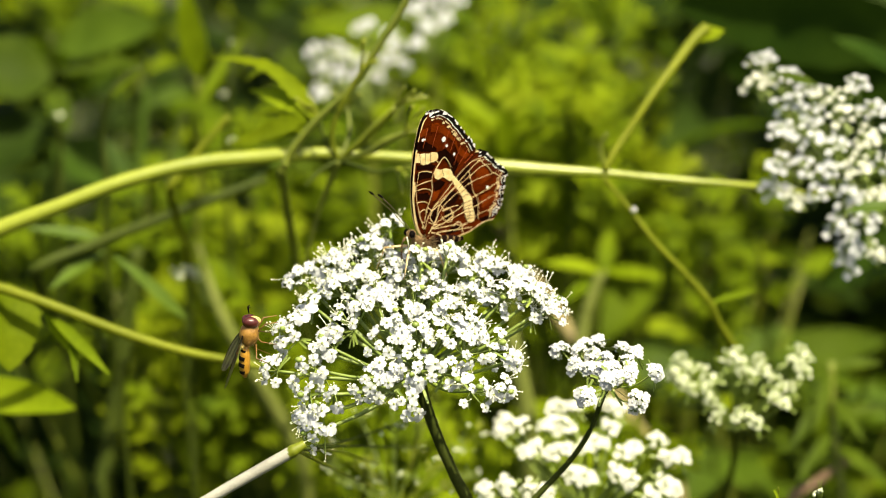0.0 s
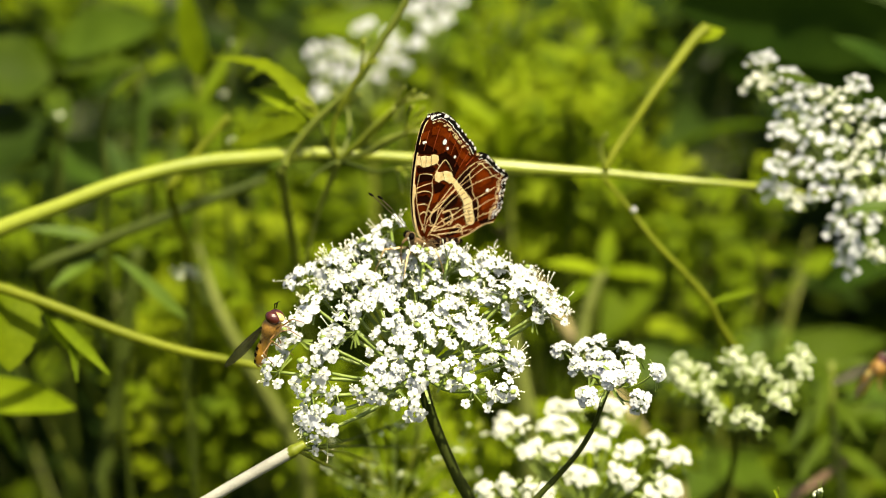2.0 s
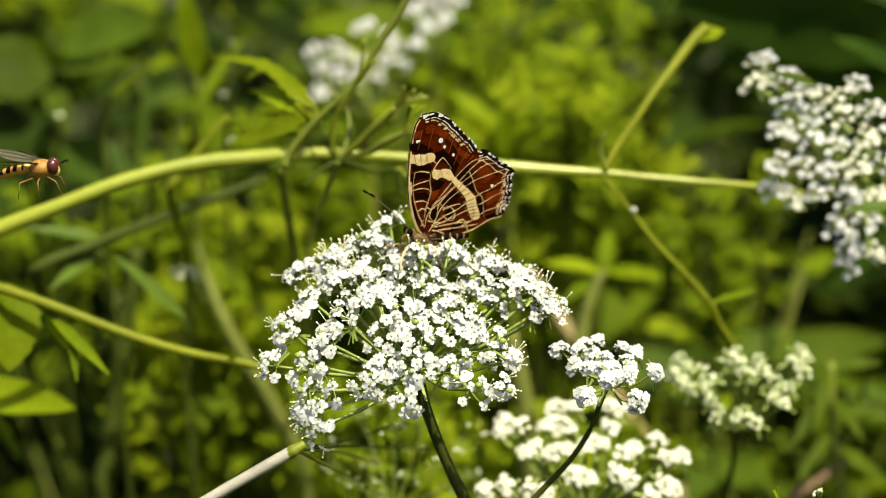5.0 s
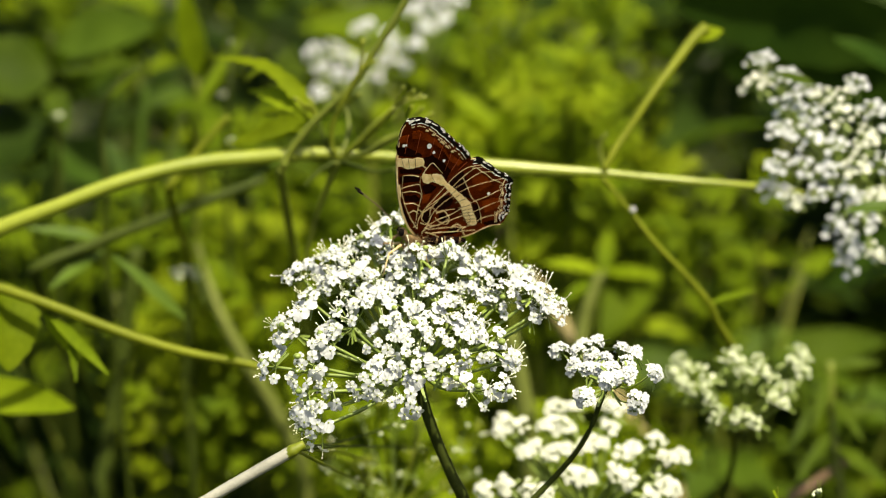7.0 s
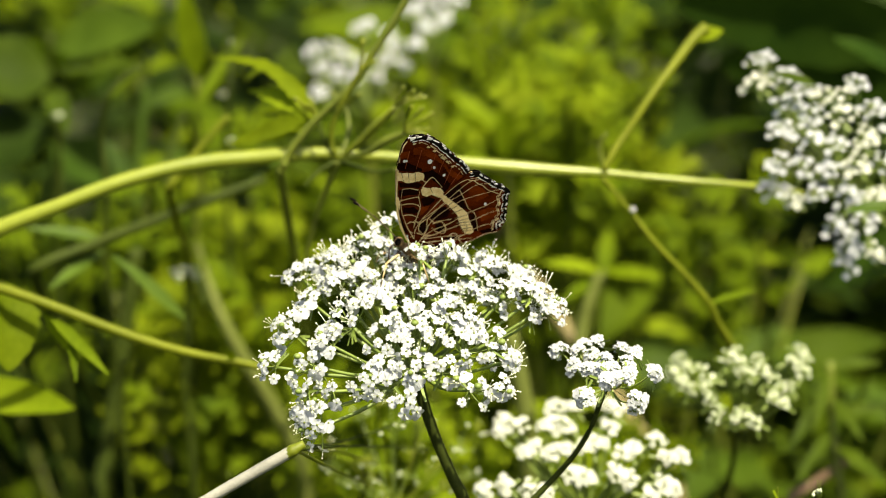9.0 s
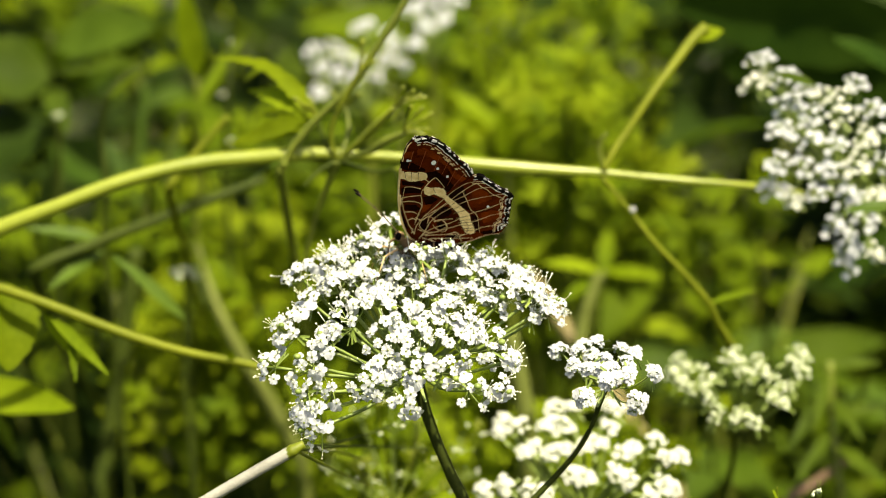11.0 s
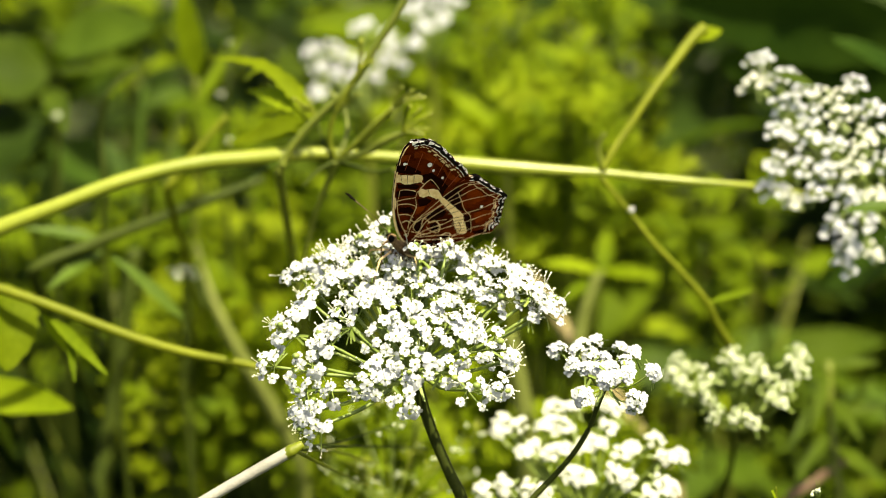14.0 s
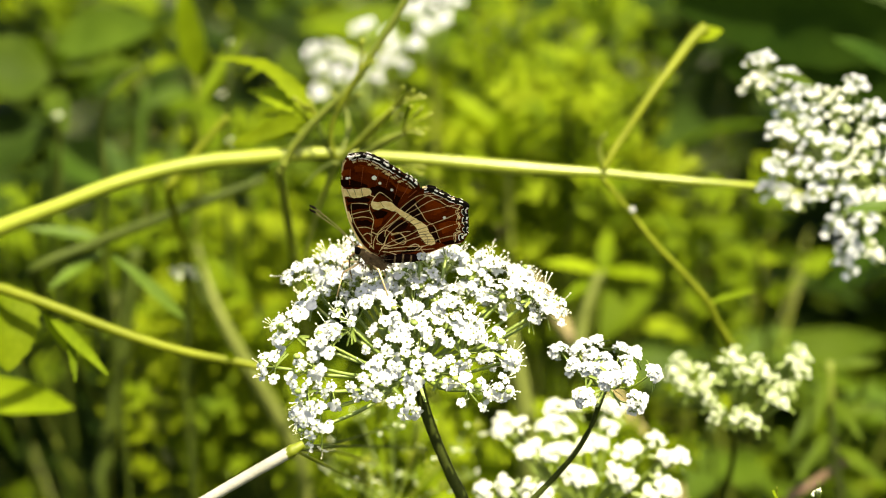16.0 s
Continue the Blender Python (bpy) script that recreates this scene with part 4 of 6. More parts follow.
herb("meadow_plant", "plant with broad soft green leaves", [
    ([(0.0391, 0.17, 0.5751), (0.0403, 0.17, 0.5576), (0.0414, 0.17, 0.5426)], [0.0007, 0.0010], STALK_OLIVE)], [
    ((0.0391, 0.17, 0.5751), (0.0461, 0.15, 0.5972), 0.01071, UP, LEAF, 0), ((0.0395, 0.17, 0.5722), (0.0236, 0.15, 0.5877), 0.00982, UP, LEAF, 0), ((0.04, 0.17, 0.5635), (0.0535, 0.15, 0.5753), 0.00893, UP, LEAF_MID, 0), ((0.0402, 0.17, 0.5605), (0.0238, 0.15, 0.5726), 0.00982, UP, LEAF_MID, 0), ((0.0405, 0.17, 0.5546), (0.0512, 0.15, 0.5628), 0.00803, UP, LEAF, 0)])
herb("meadow_plant", "plant with broad grey-green leaves", [
    ([(0.0347, 0.21, 0.59), (0.0343, 0.21, 0.5728), (0.0339, 0.21, 0.5504)], [0.0007, 0.0010], STALK_OLIVE)], [
    ((0.0347, 0.21, 0.59), (0.0475, 0.19, 0.6036), 0.01177, UP, LEAF_GREY, 0), ((0.0345, 0.21, 0.5869), (0.0213, 0.19, 0.5992), 0.01079, UP, LEAF, 0), ((0.0343, 0.21, 0.5822), (0.0451, 0.19, 0.5874), 0.00883, UP, LEAF_MID, 0)])
herb("meadow_plant", "plant with broad soft green leaves", [
    ([(0.0055, 0.2, 0.5764), (0.0047, 0.2, 0.5624), (0.004, 0.2, 0.5466)], [0.0007, 0.0010], STALK_OLIVE)], [
    ((0.0055, 0.2, 0.5764), (0.0009, 0.18, 0.5978), 0.01054, UP, LEAF_MID, 0), ((0.0052, 0.2, 0.5733), (0.0138, 0.18, 0.5935), 0.00959, UP, LEAF, 0), ((0.0049, 0.2, 0.5686), (-0.0064, 0.18, 0.5804), 0.00959, UP, LEAF_DARK, 0)])
herb("meadow_plant", "plant with broad shaded leaves", [
    ([(0.0665, 0.19, 0.5662), (0.0663, 0.19, 0.5524), (0.0661, 0.19, 0.5367)], [0.0007, 0.0010], STALK_OLIVE)], [
    ((0.0665, 0.19, 0.5662), (0.0729, 0.17, 0.5795), 0.01124, UP, LEAF_DARK, 0), ((0.0663, 0.19, 0.5632), (0.0518, 0.17, 0.5766), 0.0103, UP, LEAF, 0), ((0.0663, 0.19, 0.5555), (0.0752, 0.17, 0.5605), 0.0103, UP, LEAF, 0), ((0.0664, 0.19, 0.5508), (0.0525, 0.17, 0.5546), 0.00937, UP, LEAF_DARK, 0)])
herb("meadow_plant", "plant with broad dull green leaves", [
    ([(-0.0829, 0.2, 0.5977), (-0.0831, 0.2, 0.5779), (-0.0834, 0.2, 0.5561)], [0.0007, 0.0010], STALK_OLIVE)], [
    ((-0.0829, 0.2, 0.5977), (-0.0728, 0.18, 0.6135), 0.01342, UP, LEAF_DULL, 0), ((-0.0829, 0.2, 0.5977), (-0.0887, 0.18, 0.6078), 0.01246, UP, LEAF, 0), ((-0.083, 0.2, 0.584), (-0.0651, 0.18, 0.5935), 0.0115, UP, LEAF_GREY, 0), ((-0.0831, 0.2, 0.5748), (-0.0659, 0.18, 0.573), 0.0115, UP, LEAF_GREY, 0)])


def feathered(at, material, seed, size=0.016, pairs=7, lean=(0.0, 0.0)):
    """A leafy sprig: narrow leaflets in pairs up a thin stem that rises from the soil."""
    rnd, at = random.Random(seed), Vector(at)
    low = at + Vector((rnd.uniform(-0.01, 0.01) - lean[0], 0.008, -0.05))
    leaves = []
    for k in range(pairs):
        p = low.lerp(at, 0.25 + 0.75 * (k + 1) / pairs)
        for side in (-1, 1, 0.2) if k == pairs - 1 else (-1, 1):
            if rnd.random() < 0.15:
                continue
            way = Vector((side * rnd.uniform(0.3, 1.0), rnd.uniform(-0.8, 0.5), rnd.uniform(-0.25, 1.0))).normalized()
            long = size * rnd.uniform(0.7, 1.4)
            leaves.append((tuple(p), tuple(p + way * long), long * rnd.uniform(0.2, 0.42), (rnd.uniform(-0.6, 0.6), rnd.uniform(-0.9, -0.2), 0.8), LEAF if rnd.random() < 0.3 else material, -1))
    herb("meadow_plant", "leafy sprig with narrow green leaflets", [([tuple(at), tuple((at + low) / 2 + Vector((0.002, 0, 0))), tuple(low)], [0.0005, 0.0006, 0.0007], STALK_SHADE)], leaves)


# patches of sprigs: the span in x, y and z, how many, their leaf and its length
PATCHES = (((0.002, 0.050), (0.13, 0.17), (0.566, 0.612), 12, LEAF_MID, 0.013), ((0.004, 0.046), (0.17, 0.22), (0.560, 0.614), 9, LEAF_LIGHT, 0.015),
           ((0.010, 0.036), (0.13, 0.16), (0.572, 0.600), 7, LEAF_LIGHT, 0.013), ((0.060, 0.074), (0.13, 0.16), (0.560, 0.585), 2, LEAF, 0.014), ((-0.064, -0.036), (0.115, 0.155), (0.548, 0.578), 7, LEAF_MID, 0.012),
           ((-0.064, -0.040), (0.115, 0.14), (0.530, 0.556), 9, LEAF_MID, 0.013), ((-0.104, -0.062), (0.12, 0.16), (0.556, 0.584), 4, LEAF, 0.013),
           ((-0.026, 0.006), (0.105, 0.13), (0.526, 0.540), 7, LEAF_LIGHT, 0.012), ((0.004, 0.046), (0.074, 0.105), (0.526, 0.538), 10, LEAF_LIGHT, 0.009),
           ((-0.014, 0.001), (0.049, 0.058), (0.546, 0.553), 2, LEAF, 0.008), ((0.078, 0.092), (0.088, 0.11), (0.530, 0.540), 2, LEAF_DARK, 0.011),
           ((-0.045, -0.008), (0.145, 0.21), (0.580, 0.600), 3, LEAF_DARK, 0.013))
scatter = random.Random(100)
for xs, ys, zs, count, material, size in PATCHES:
    for k in range(count):
        # spread evenly over the patch by a golden-ratio step
        at = (xs[0] + (xs[1] - xs[0]) * (k * 0.618034 % 1), scatter.uniform(*ys), zs[0] + (zs[1] - zs[0]) * (k + 0.5) / count)
        feathered(at, material if scatter.random() < 0.85 else LEAF, 100 + scatter.randrange(10000), size * scatter.uniform(0.85, 1.15))


def fruiting():
    """A head gone to seed: fine rays that end in tufts of tiny green fruits."""
    rnd, hub = random.Random(17), (-0.0084, 0.036, 0.5411)
    ends = [(-0.0191, 0.0474, 0.5488), (-0.0149, 0.048, 0.555), (-0.0109, 0.0241, 0.5665), (-0.0078, 0.0239, 0.5616), (-0.005, 0.0436, 0.5503), (-0.0136, 0.0401, 0.5489), (-0.0064, 0.0378, 0.5478), (-0.0015, 0.028, 0.5538), (-0.0092, 0.0397, 0.5626), (0.0038, 0.0372, 0.5534), (0.0062, 0.0371, 0.5567), (0.0006, 0.0233, 0.5516), (-0.0161, 0.0309, 0.5494), (-0.0113, 0.0297, 0.5484), (-0.0032, 0.0421, 0.5562), (-0.0207, 0.0473, 0.5446), (0.0053, 0.0452, 0.5447)]
    plant = herb("spent_umbel", "green umbel gone to seed with fine rays", [([hub, (-0.008, 0.0361, 0.5339)], [0.0004, 0.0005], STALK_OLIVE)])
    for e in ends:
        bm = bmesh.new()
        e, h = Vector(e), Vector(hub)
        tube(bm, smooth([h, h.lerp(e, 0.5) + Vector((0, 0, 0.001)), e], 5), [0.00014, 0.00012, 0.0001], 5)
        for k in range(8):
            d = Vector((rnd.gauss(0, 0.7), rnd.gauss(0, 0.6), rnd.uniform(-0.1, 1))).normalized() * rnd.uniform(0.0009, 0.0028)
            tube(bm, [e, e + d], [0.00008], 3, False)
            ball(bm, e + d, (0.00026, 0.00026, 0.00045), 4, 6)
        part("ray", bm, rnd.choice((RAY, STALK_MID, STALK_GREEN)), plant)
        bm = bmesh.new()
        for k in range(3):
            d = Vector((rnd.gauss(0, 0.7), rnd.gauss(0, 0.6), rnd.uniform(-0.1, 1))).normalized() * rnd.uniform(0.0012, 0.003)
            ball(bm, e + d, rnd.uniform(0.0002, 0.0004), 4, 6)
        part("late_floret", bm, CREAM_PETAL, plant, "tiny pale floret")


fruiting()

# pale buds that catch the light among the leaves, some added for glints
def buds(name, label, line, places, r, bristles=0):
    plant = herb(name, label, [(line, [0.0006, 0.0008], STALK_SHADE)])
    for k in range(bristles):
        bm = bmesh.new()
        p = Vector(places[0])
        tube(bm, [p, p + Vector(((k - 0.5) * 0.0006, 0, 0.0017))], [0.0001, 0.00006], 5)
        part("bristle", bm, LEAF_PALE, plant)
    for p in places:
        bm = bmesh.new()
        rnd = random.Random(int(p[0] * 1e5))
        for k in range(7):
            ball(bm, Vector(p) + Vector((rnd.gauss(0, r), rnd.gauss(0, r), rnd.gauss(0, r))) * 0.7, r * rnd.uniform(0.4, 0.8), 4, 6)
        part("flower_bud", bm, CREAM_PETAL, plant, "small pale bud")


buds("budding_shoot", "slender shoot with small pale buds", [(-0.0518, 0.0858, 0.5724), (-0.052, 0.0882, 0.5621), (-0.0534, 0.0887, 0.5447)], [(-0.0518, 0.0859, 0.5728), (-0.0529, 0.0836, 0.5721), (-0.0504, 0.0876, 0.5713)], 0.0008)
buds("budding_shoot", "slender shoot with one pale bud", [(-0.0846, 0.1235, 0.5973), (-0.0853, 0.1253, 0.5848), (-0.0874, 0.1243, 0.5615)], [(-0.0846, 0.1235, 0.5973)], 0.0006)
# these three pale knobs stand in for sparkles between the leaves
buds("budding_shoot", "slender shoot with tiny pale buds in place of glints", [(-0.0465, 0.1277, 0.6128), (-0.0471, 0.1246, 0.6015), (-0.0491, 0.1292, 0.5801)], [(-0.0465, 0.1277, 0.6128), (-0.0485, 0.1248, 0.602), (-0.0463, 0.1221, 0.5919)], 0.0005)

buds("budding_shoot", "tiny bristly green shoot tip", [(0.056, -0.0074, 0.5645), (0.0559, -0.007, 0.5624), (0.0561, -0.0052, 0.5573)], [(0.056, -0.0074, 0.5648), (0.0557, -0.0075, 0.5642)], 0.0004, 2)
herb("bristly_shoot", "tiny green shoot with fine upright bristles", [
    ([(0.0503, -0.0054, 0.5645), (0.0505, -0.0049, 0.5622), (0.0506, -0.0032, 0.5572)], [0.00010, 0.00017, 0.00025], STALK_MID)], [
    ((0.0503, -0.0059, 0.5627), (0.0497, -0.0055, 0.564), 0.00033, UP, LEAF_LIGHT, 0)])

# a water drop on the side shoot
bm = bmesh.new()
ball(bm, (0, 0, 0), 0.00059, 10, 16)
water = bpy.data.materials.new("water")
water.use_nodes = True
# only partly clear: the white share stands in for the drop's glint
water.node_tree.nodes["Principled BSDF"].inputs["Transmission Weight"].default_value = 0.6
water.node_tree.nodes["Principled BSDF"].inputs["IOR"].default_value = 1.33
water.node_tree.nodes["Principled BSDF"].inputs["Roughness"].default_value = 0.03
drop = tagged(new("water_drop", meshed("water_drop", bm, water)), "water drop whitened for its glint on a green side shoot", "drop")
drop.location = (0.0335, 0.0467, 0.5946)


# ---- undergrowth behind ----
def undergrowth():
    """Dense leaves and stalks that fill the meadow behind, too many to count."""
    rnd = random.Random(21)
    # sunny leaflets and shaded leaves are set apart by leaf colour
    plan = (("undergrowth_leaves", "dense mixed green leaves behind the flowers", LEAF, 4600, 0.17, 0.62, 0.018, 0.042),
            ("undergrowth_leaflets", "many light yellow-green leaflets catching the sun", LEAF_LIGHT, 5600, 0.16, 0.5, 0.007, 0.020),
            ("shaded_leaves", "near-black leaves coloured for the shade deep in the meadow", LEAF_DEEP_SHADE, 3300, 0.24, 0.95, 0.03, 0.075))
    # shade hollows made by leaving out lighter leaves, so the near-black ones show
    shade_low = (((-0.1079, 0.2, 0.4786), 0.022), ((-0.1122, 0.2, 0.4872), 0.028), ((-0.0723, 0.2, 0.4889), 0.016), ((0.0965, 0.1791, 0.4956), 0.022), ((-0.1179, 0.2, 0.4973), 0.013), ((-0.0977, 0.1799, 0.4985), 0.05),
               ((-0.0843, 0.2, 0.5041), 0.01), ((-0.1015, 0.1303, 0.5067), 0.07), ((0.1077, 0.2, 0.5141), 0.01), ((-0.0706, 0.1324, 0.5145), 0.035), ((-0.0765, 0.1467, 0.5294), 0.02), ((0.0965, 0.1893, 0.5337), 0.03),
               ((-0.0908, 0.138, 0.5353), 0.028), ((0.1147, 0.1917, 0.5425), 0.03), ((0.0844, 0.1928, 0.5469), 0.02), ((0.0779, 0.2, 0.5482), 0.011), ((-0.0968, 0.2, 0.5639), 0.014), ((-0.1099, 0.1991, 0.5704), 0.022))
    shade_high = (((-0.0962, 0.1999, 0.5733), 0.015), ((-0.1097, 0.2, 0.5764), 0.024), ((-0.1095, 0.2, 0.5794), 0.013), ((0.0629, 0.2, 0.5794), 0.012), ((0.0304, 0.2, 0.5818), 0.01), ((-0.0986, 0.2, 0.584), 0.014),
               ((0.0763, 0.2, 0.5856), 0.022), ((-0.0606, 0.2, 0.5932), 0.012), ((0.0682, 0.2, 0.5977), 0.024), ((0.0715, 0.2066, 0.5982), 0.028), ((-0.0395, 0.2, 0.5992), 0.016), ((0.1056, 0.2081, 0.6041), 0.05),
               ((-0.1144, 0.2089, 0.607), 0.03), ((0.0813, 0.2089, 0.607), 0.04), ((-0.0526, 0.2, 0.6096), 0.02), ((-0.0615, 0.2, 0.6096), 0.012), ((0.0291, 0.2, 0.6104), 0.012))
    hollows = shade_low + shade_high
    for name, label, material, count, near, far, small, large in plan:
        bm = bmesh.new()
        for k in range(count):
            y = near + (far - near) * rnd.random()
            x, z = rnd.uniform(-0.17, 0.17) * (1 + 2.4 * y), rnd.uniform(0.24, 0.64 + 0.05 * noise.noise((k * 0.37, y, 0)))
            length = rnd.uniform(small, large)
            if any(math.hypot(x - h[0] * (1 + 1.2 * (y - h[1])), z - h[2] - 0.3 * (h[1] - y)) < r for h, r in hollows) and rnd.random() < (0.0 if material is LEAF_DEEP_SHADE else 0.95):
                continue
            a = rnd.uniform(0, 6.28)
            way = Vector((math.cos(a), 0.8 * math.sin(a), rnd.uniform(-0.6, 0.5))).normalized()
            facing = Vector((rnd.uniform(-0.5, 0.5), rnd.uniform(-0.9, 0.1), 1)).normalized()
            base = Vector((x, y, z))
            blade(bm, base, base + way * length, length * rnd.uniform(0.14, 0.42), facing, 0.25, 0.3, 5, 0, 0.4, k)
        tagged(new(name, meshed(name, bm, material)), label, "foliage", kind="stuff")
    bm = bmesh.new()
    for k in range(110):
        y = rnd.uniform(0.3, 0.95)
        x = rnd.uniform(-0.02, 0.16) * (1 + 2.2 * y)
        top = rnd.uniform(0.45, 0.68)
        lean = Vector((rnd.uniform(-0.25, 0.25), rnd.uniform(-0.04, 0.12), 0))
        tube(bm, smooth([Vector((x, y, -0.02)), Vector((x, y, top * 0.5)) + lean * 0.35, Vector((x, y, top)) + lean], 4), [0.0016, 0.0011, 0.0006], 5)
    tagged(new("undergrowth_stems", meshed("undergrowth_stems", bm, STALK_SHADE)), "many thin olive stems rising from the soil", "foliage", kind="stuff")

    for k in range(44):
        y = rnd.uniform(0.11, 0.30)
        x = rnd.uniform(-0.03, 0.06) * (1 + 1.6 * y)
        top = rnd.uniform(0.50, 0.60)
        lean = Vector((rnd.uniform(-0.12, 0.12), rnd.uniform(-0.03, 0.06), 0))
        foot = Vector((x, y + 0.1, 0))
        bm = bmesh.new()
        tube(bm, [p - foot for p in smooth([Vector((x, y + 0.1, -0.02)), Vector((x, y, top * 0.6)) + lean * 0.2, Vector((x, y, top)) + lean], 5)], [0.0009, 0.0006, 0.0003], 5)
        stem = tagged(new("slender_stem", meshed("slender_stem", bm, STALK_OLIVE if k % 3 else STALK_MID)), "slender olive stem leaning among the meadow leaves", "stem", "slender stems")
        stem.location = foot

    # the meadow all round, standing lower towards the viewer's place
    bm = bmesh.new()
    for k in range(5200):
        a, far = rnd.uniform(0, 2 * math.pi), 0.25 + 2.6 * rnd.random() ** 0.7
        x, y = far * math.cos(a), -0.1 + far * math.sin(a)
        if abs(x) < 0.2 + 0.4 * max(y, 0) and -0.5 < y < 0.95:
            continue
        tall = rnd.uniform(0.18, 0.42)
        way = Vector((rnd.uniform(-0.45, 0.45), rnd.uniform(-0.45, 0.45), 1)).normalized()
        base = Vector((x, y, -0.02))
        blade(bm, base, base + way * tall, rnd.uniform(0.006, 0.02), (math.cos(a), math.sin(a), 0.6), 0.2, 0.5, 5, 0, 0.3, k)
    tagged(new("meadow_grass", meshed("meadow_grass", bm, LEAF)), "rough green meadow grass all round", "grass", kind="stuff")

    # looser herbs that surround the thicket on all sides
    bm = bmesh.new()
    for k in range(9000):
        a, far = rnd.uniform(0, 2 * math.pi), 0.3 + abs(rnd.gauss(0, 0.75))
        x, y = far * math.cos(a), 0.35 + far * math.sin(a)
        if (abs(x) < 0.19 + 0.42 * max(y, 0) and -0.5 < y < 0.95) or math.hypot(x, y + 0.24) < 0.4:
            continue
        z = rnd.uniform(0.04, max(0.1, 0.5 - 0.22 * far))
        length, b = rnd.uniform(0.03, 0.08), rnd.uniform(0, 6.28)
        way = Vector((math.cos(b), math.sin(b), rnd.uniform(-0.4, 0.6))).normalized()
        base = Vector((x, y, z))
        blade(bm, base, base + way * length, length * rnd.uniform(0.25, 0.5), (rnd.uniform(-0.5, 0.5), rnd.uniform(-0.5, 0.5), 1), 0.25, 0.3, 4, 0, 0.4, k)
    tagged(new("meadow_herbs", meshed("meadow_herbs", bm, LEAF)), "loose green herbs round the thicket", "foliage", kind="stuff")


undergrowth()


# ---- butterfly ----
WING_UNDER = matter("red-brown wing underside", (0.010, 0.0022, 0.0007), (0.125, 0.0175, 0.0020), 330, 5000, 0.85, 0.12, (1.2, 0.9, 0.7), 0.2, spec=0.0, contrast=0.2)
WING_RUST = matter("rust-orange wing scales", (0.070, 0.0105, 0.0013), (0.23, 0.036, 0.004), 500, 5000, 0.85, 0.1, None, 0.2, spec=0.0, contrast=0.25)
WING_UPPER = matter("black-brown wing upperside", (0.0025, 0.0012, 0.0009), (0.009, 0.004, 0.003), 350, 5000, 0.85, 0.0, None, 0.2, spec=0.02)
WING_DARK = matter("dark wing patches", (0.004, 0.0012, 0.0008), (0.014, 0.0035, 0.0018), 500, 5000, 0.9, 0, None, 0.2, spec=0.0)
CREAM = matter("cream wing scales", (0.62, 0.40, 0.13), (0.95, 0.77, 0.42), 1300, 6000, 0.6, 0, None, 0.15, spec=0.2)
VEIN = matter("pale tan veins", (0.36, 0.20, 0.06), (0.90, 0.70, 0.38), 700, 6000, 0.6, 0, None, 0.1, spec=0.2)
WHITE_SCALE = matter("white wing scales", (0.72, 0.68, 0.62), (0.90, 0.88, 0.84), 900, 6000, 0.6, 0, None, 0.1, spec=0.2)
ORANGE = matter("orange wing scales", (0.16, 0.022, 0.006), (0.34, 0.06, 0.012), 900, 6000, 0.6, 0, None, 0.1, spec=0.2)
FUR = matter("brown furry body", (0.04, 0.024, 0.010), (0.24, 0.16, 0.075), 1500, 7000, 0.8, 0, None, 0.8, spec=0.1)
FUR_PALE = matter("pale brown antenna", (0.03, 0.022, 0.012), (0.12, 0.09, 0.05), 1500, 7000, 0.6, 0, None, 0.2, spec=0.1)
BLACK = matter("black chitin", (0.002, 0.0016, 0.0014), (0.008, 0.006, 0.005), 900, 5000, 0.85, 0, None, 0.2, spec=0.03)


def sheet(bm, outline, out, thick, index=0, back=1):
    """A thin plate in the x-z plane from an outline in millimetres; out: the side (y) of its first face."""
    y0, y1 = out * MM, (out + thick) * MM
    front = [bm.verts.new((u * MM, y0, v * MM)) for u, v in outline]
    rear = [bm.verts.new((u * MM, y1, v * MM)) for u, v in outline]
    f, r = bm.faces.new(front), bm.faces.new(rear[::-1])
    f.material_index, r.material_index = index, back
    for k in range(len(front)):
        j = (k + 1) % len(front)
        bm.faces.new((front[k], rear[k], rear[j], front[j])).material_index = back
    bmesh.ops.triangulate(bm, faces=[f, r])


def strip(bm, line, width, y, rounded=True, thick=0.05):
    """A thin flat line of scales along points in the wing's plane, tapering a little to its end."""
    pts = [np.array(p, float) for p in (smooth(line, 4) if rounded and len(line) > 2 else line)]
    n, rows, rnd = len(pts), [], random.Random(len(pts) + int(100 * pts[0][0]))
    for i, p in enumerate(pts):
        along = pts[min(i + 1, n - 1)] - pts[max(i - 1, 0)]
        side = np.array((-along[1], along[0])) / max(np.linalg.norm(along), 1e-9) * width / 2 * (1.1 - 0.6 * i / max(n - 1, 1)) * rnd.uniform(0.75, 1.25)
        rows.append([bm.verts.new(((p + f * side)[0] * MM, (y + h * thick / 2) * MM, (p + f * side)[1] * MM)) for f, h in ((-1, -1), (1, -1), (1, 1), (-1, 1))])
    for a, b in zip(rows, rows[1:]):
        for k in range(4):
            bm.faces.new((a[k], a[(k + 1) % 4], b[(k + 1) % 4], b[k]))
    bm.faces.new(rows[0][::-1]), bm.faces.new(rows[-1])


def patch(bm, outline, y, thick=0.04):
    """A patch of scales with a finely ragged edge."""
    rnd, edge = random.Random(len(outline) * 7 + int(100 * outline[0][0])), []
    for a, b in zip(outline, outline[1:] + outline[:1]):
        n = max(2, int(math.dist(a, b) / 0.22))
        for k in range(n):
            wild = 0.0 if k == 0 else 0.075
            edge.append((a[0] + (b[0] - a[0]) * k / n + rnd.uniform(-wild, wild), a[1] + (b[1] - a[1]) * k / n + rnd.uniform(-wild, wild)))
    sheet(bm, edge, y - thick / 2, thick, 0, 0)


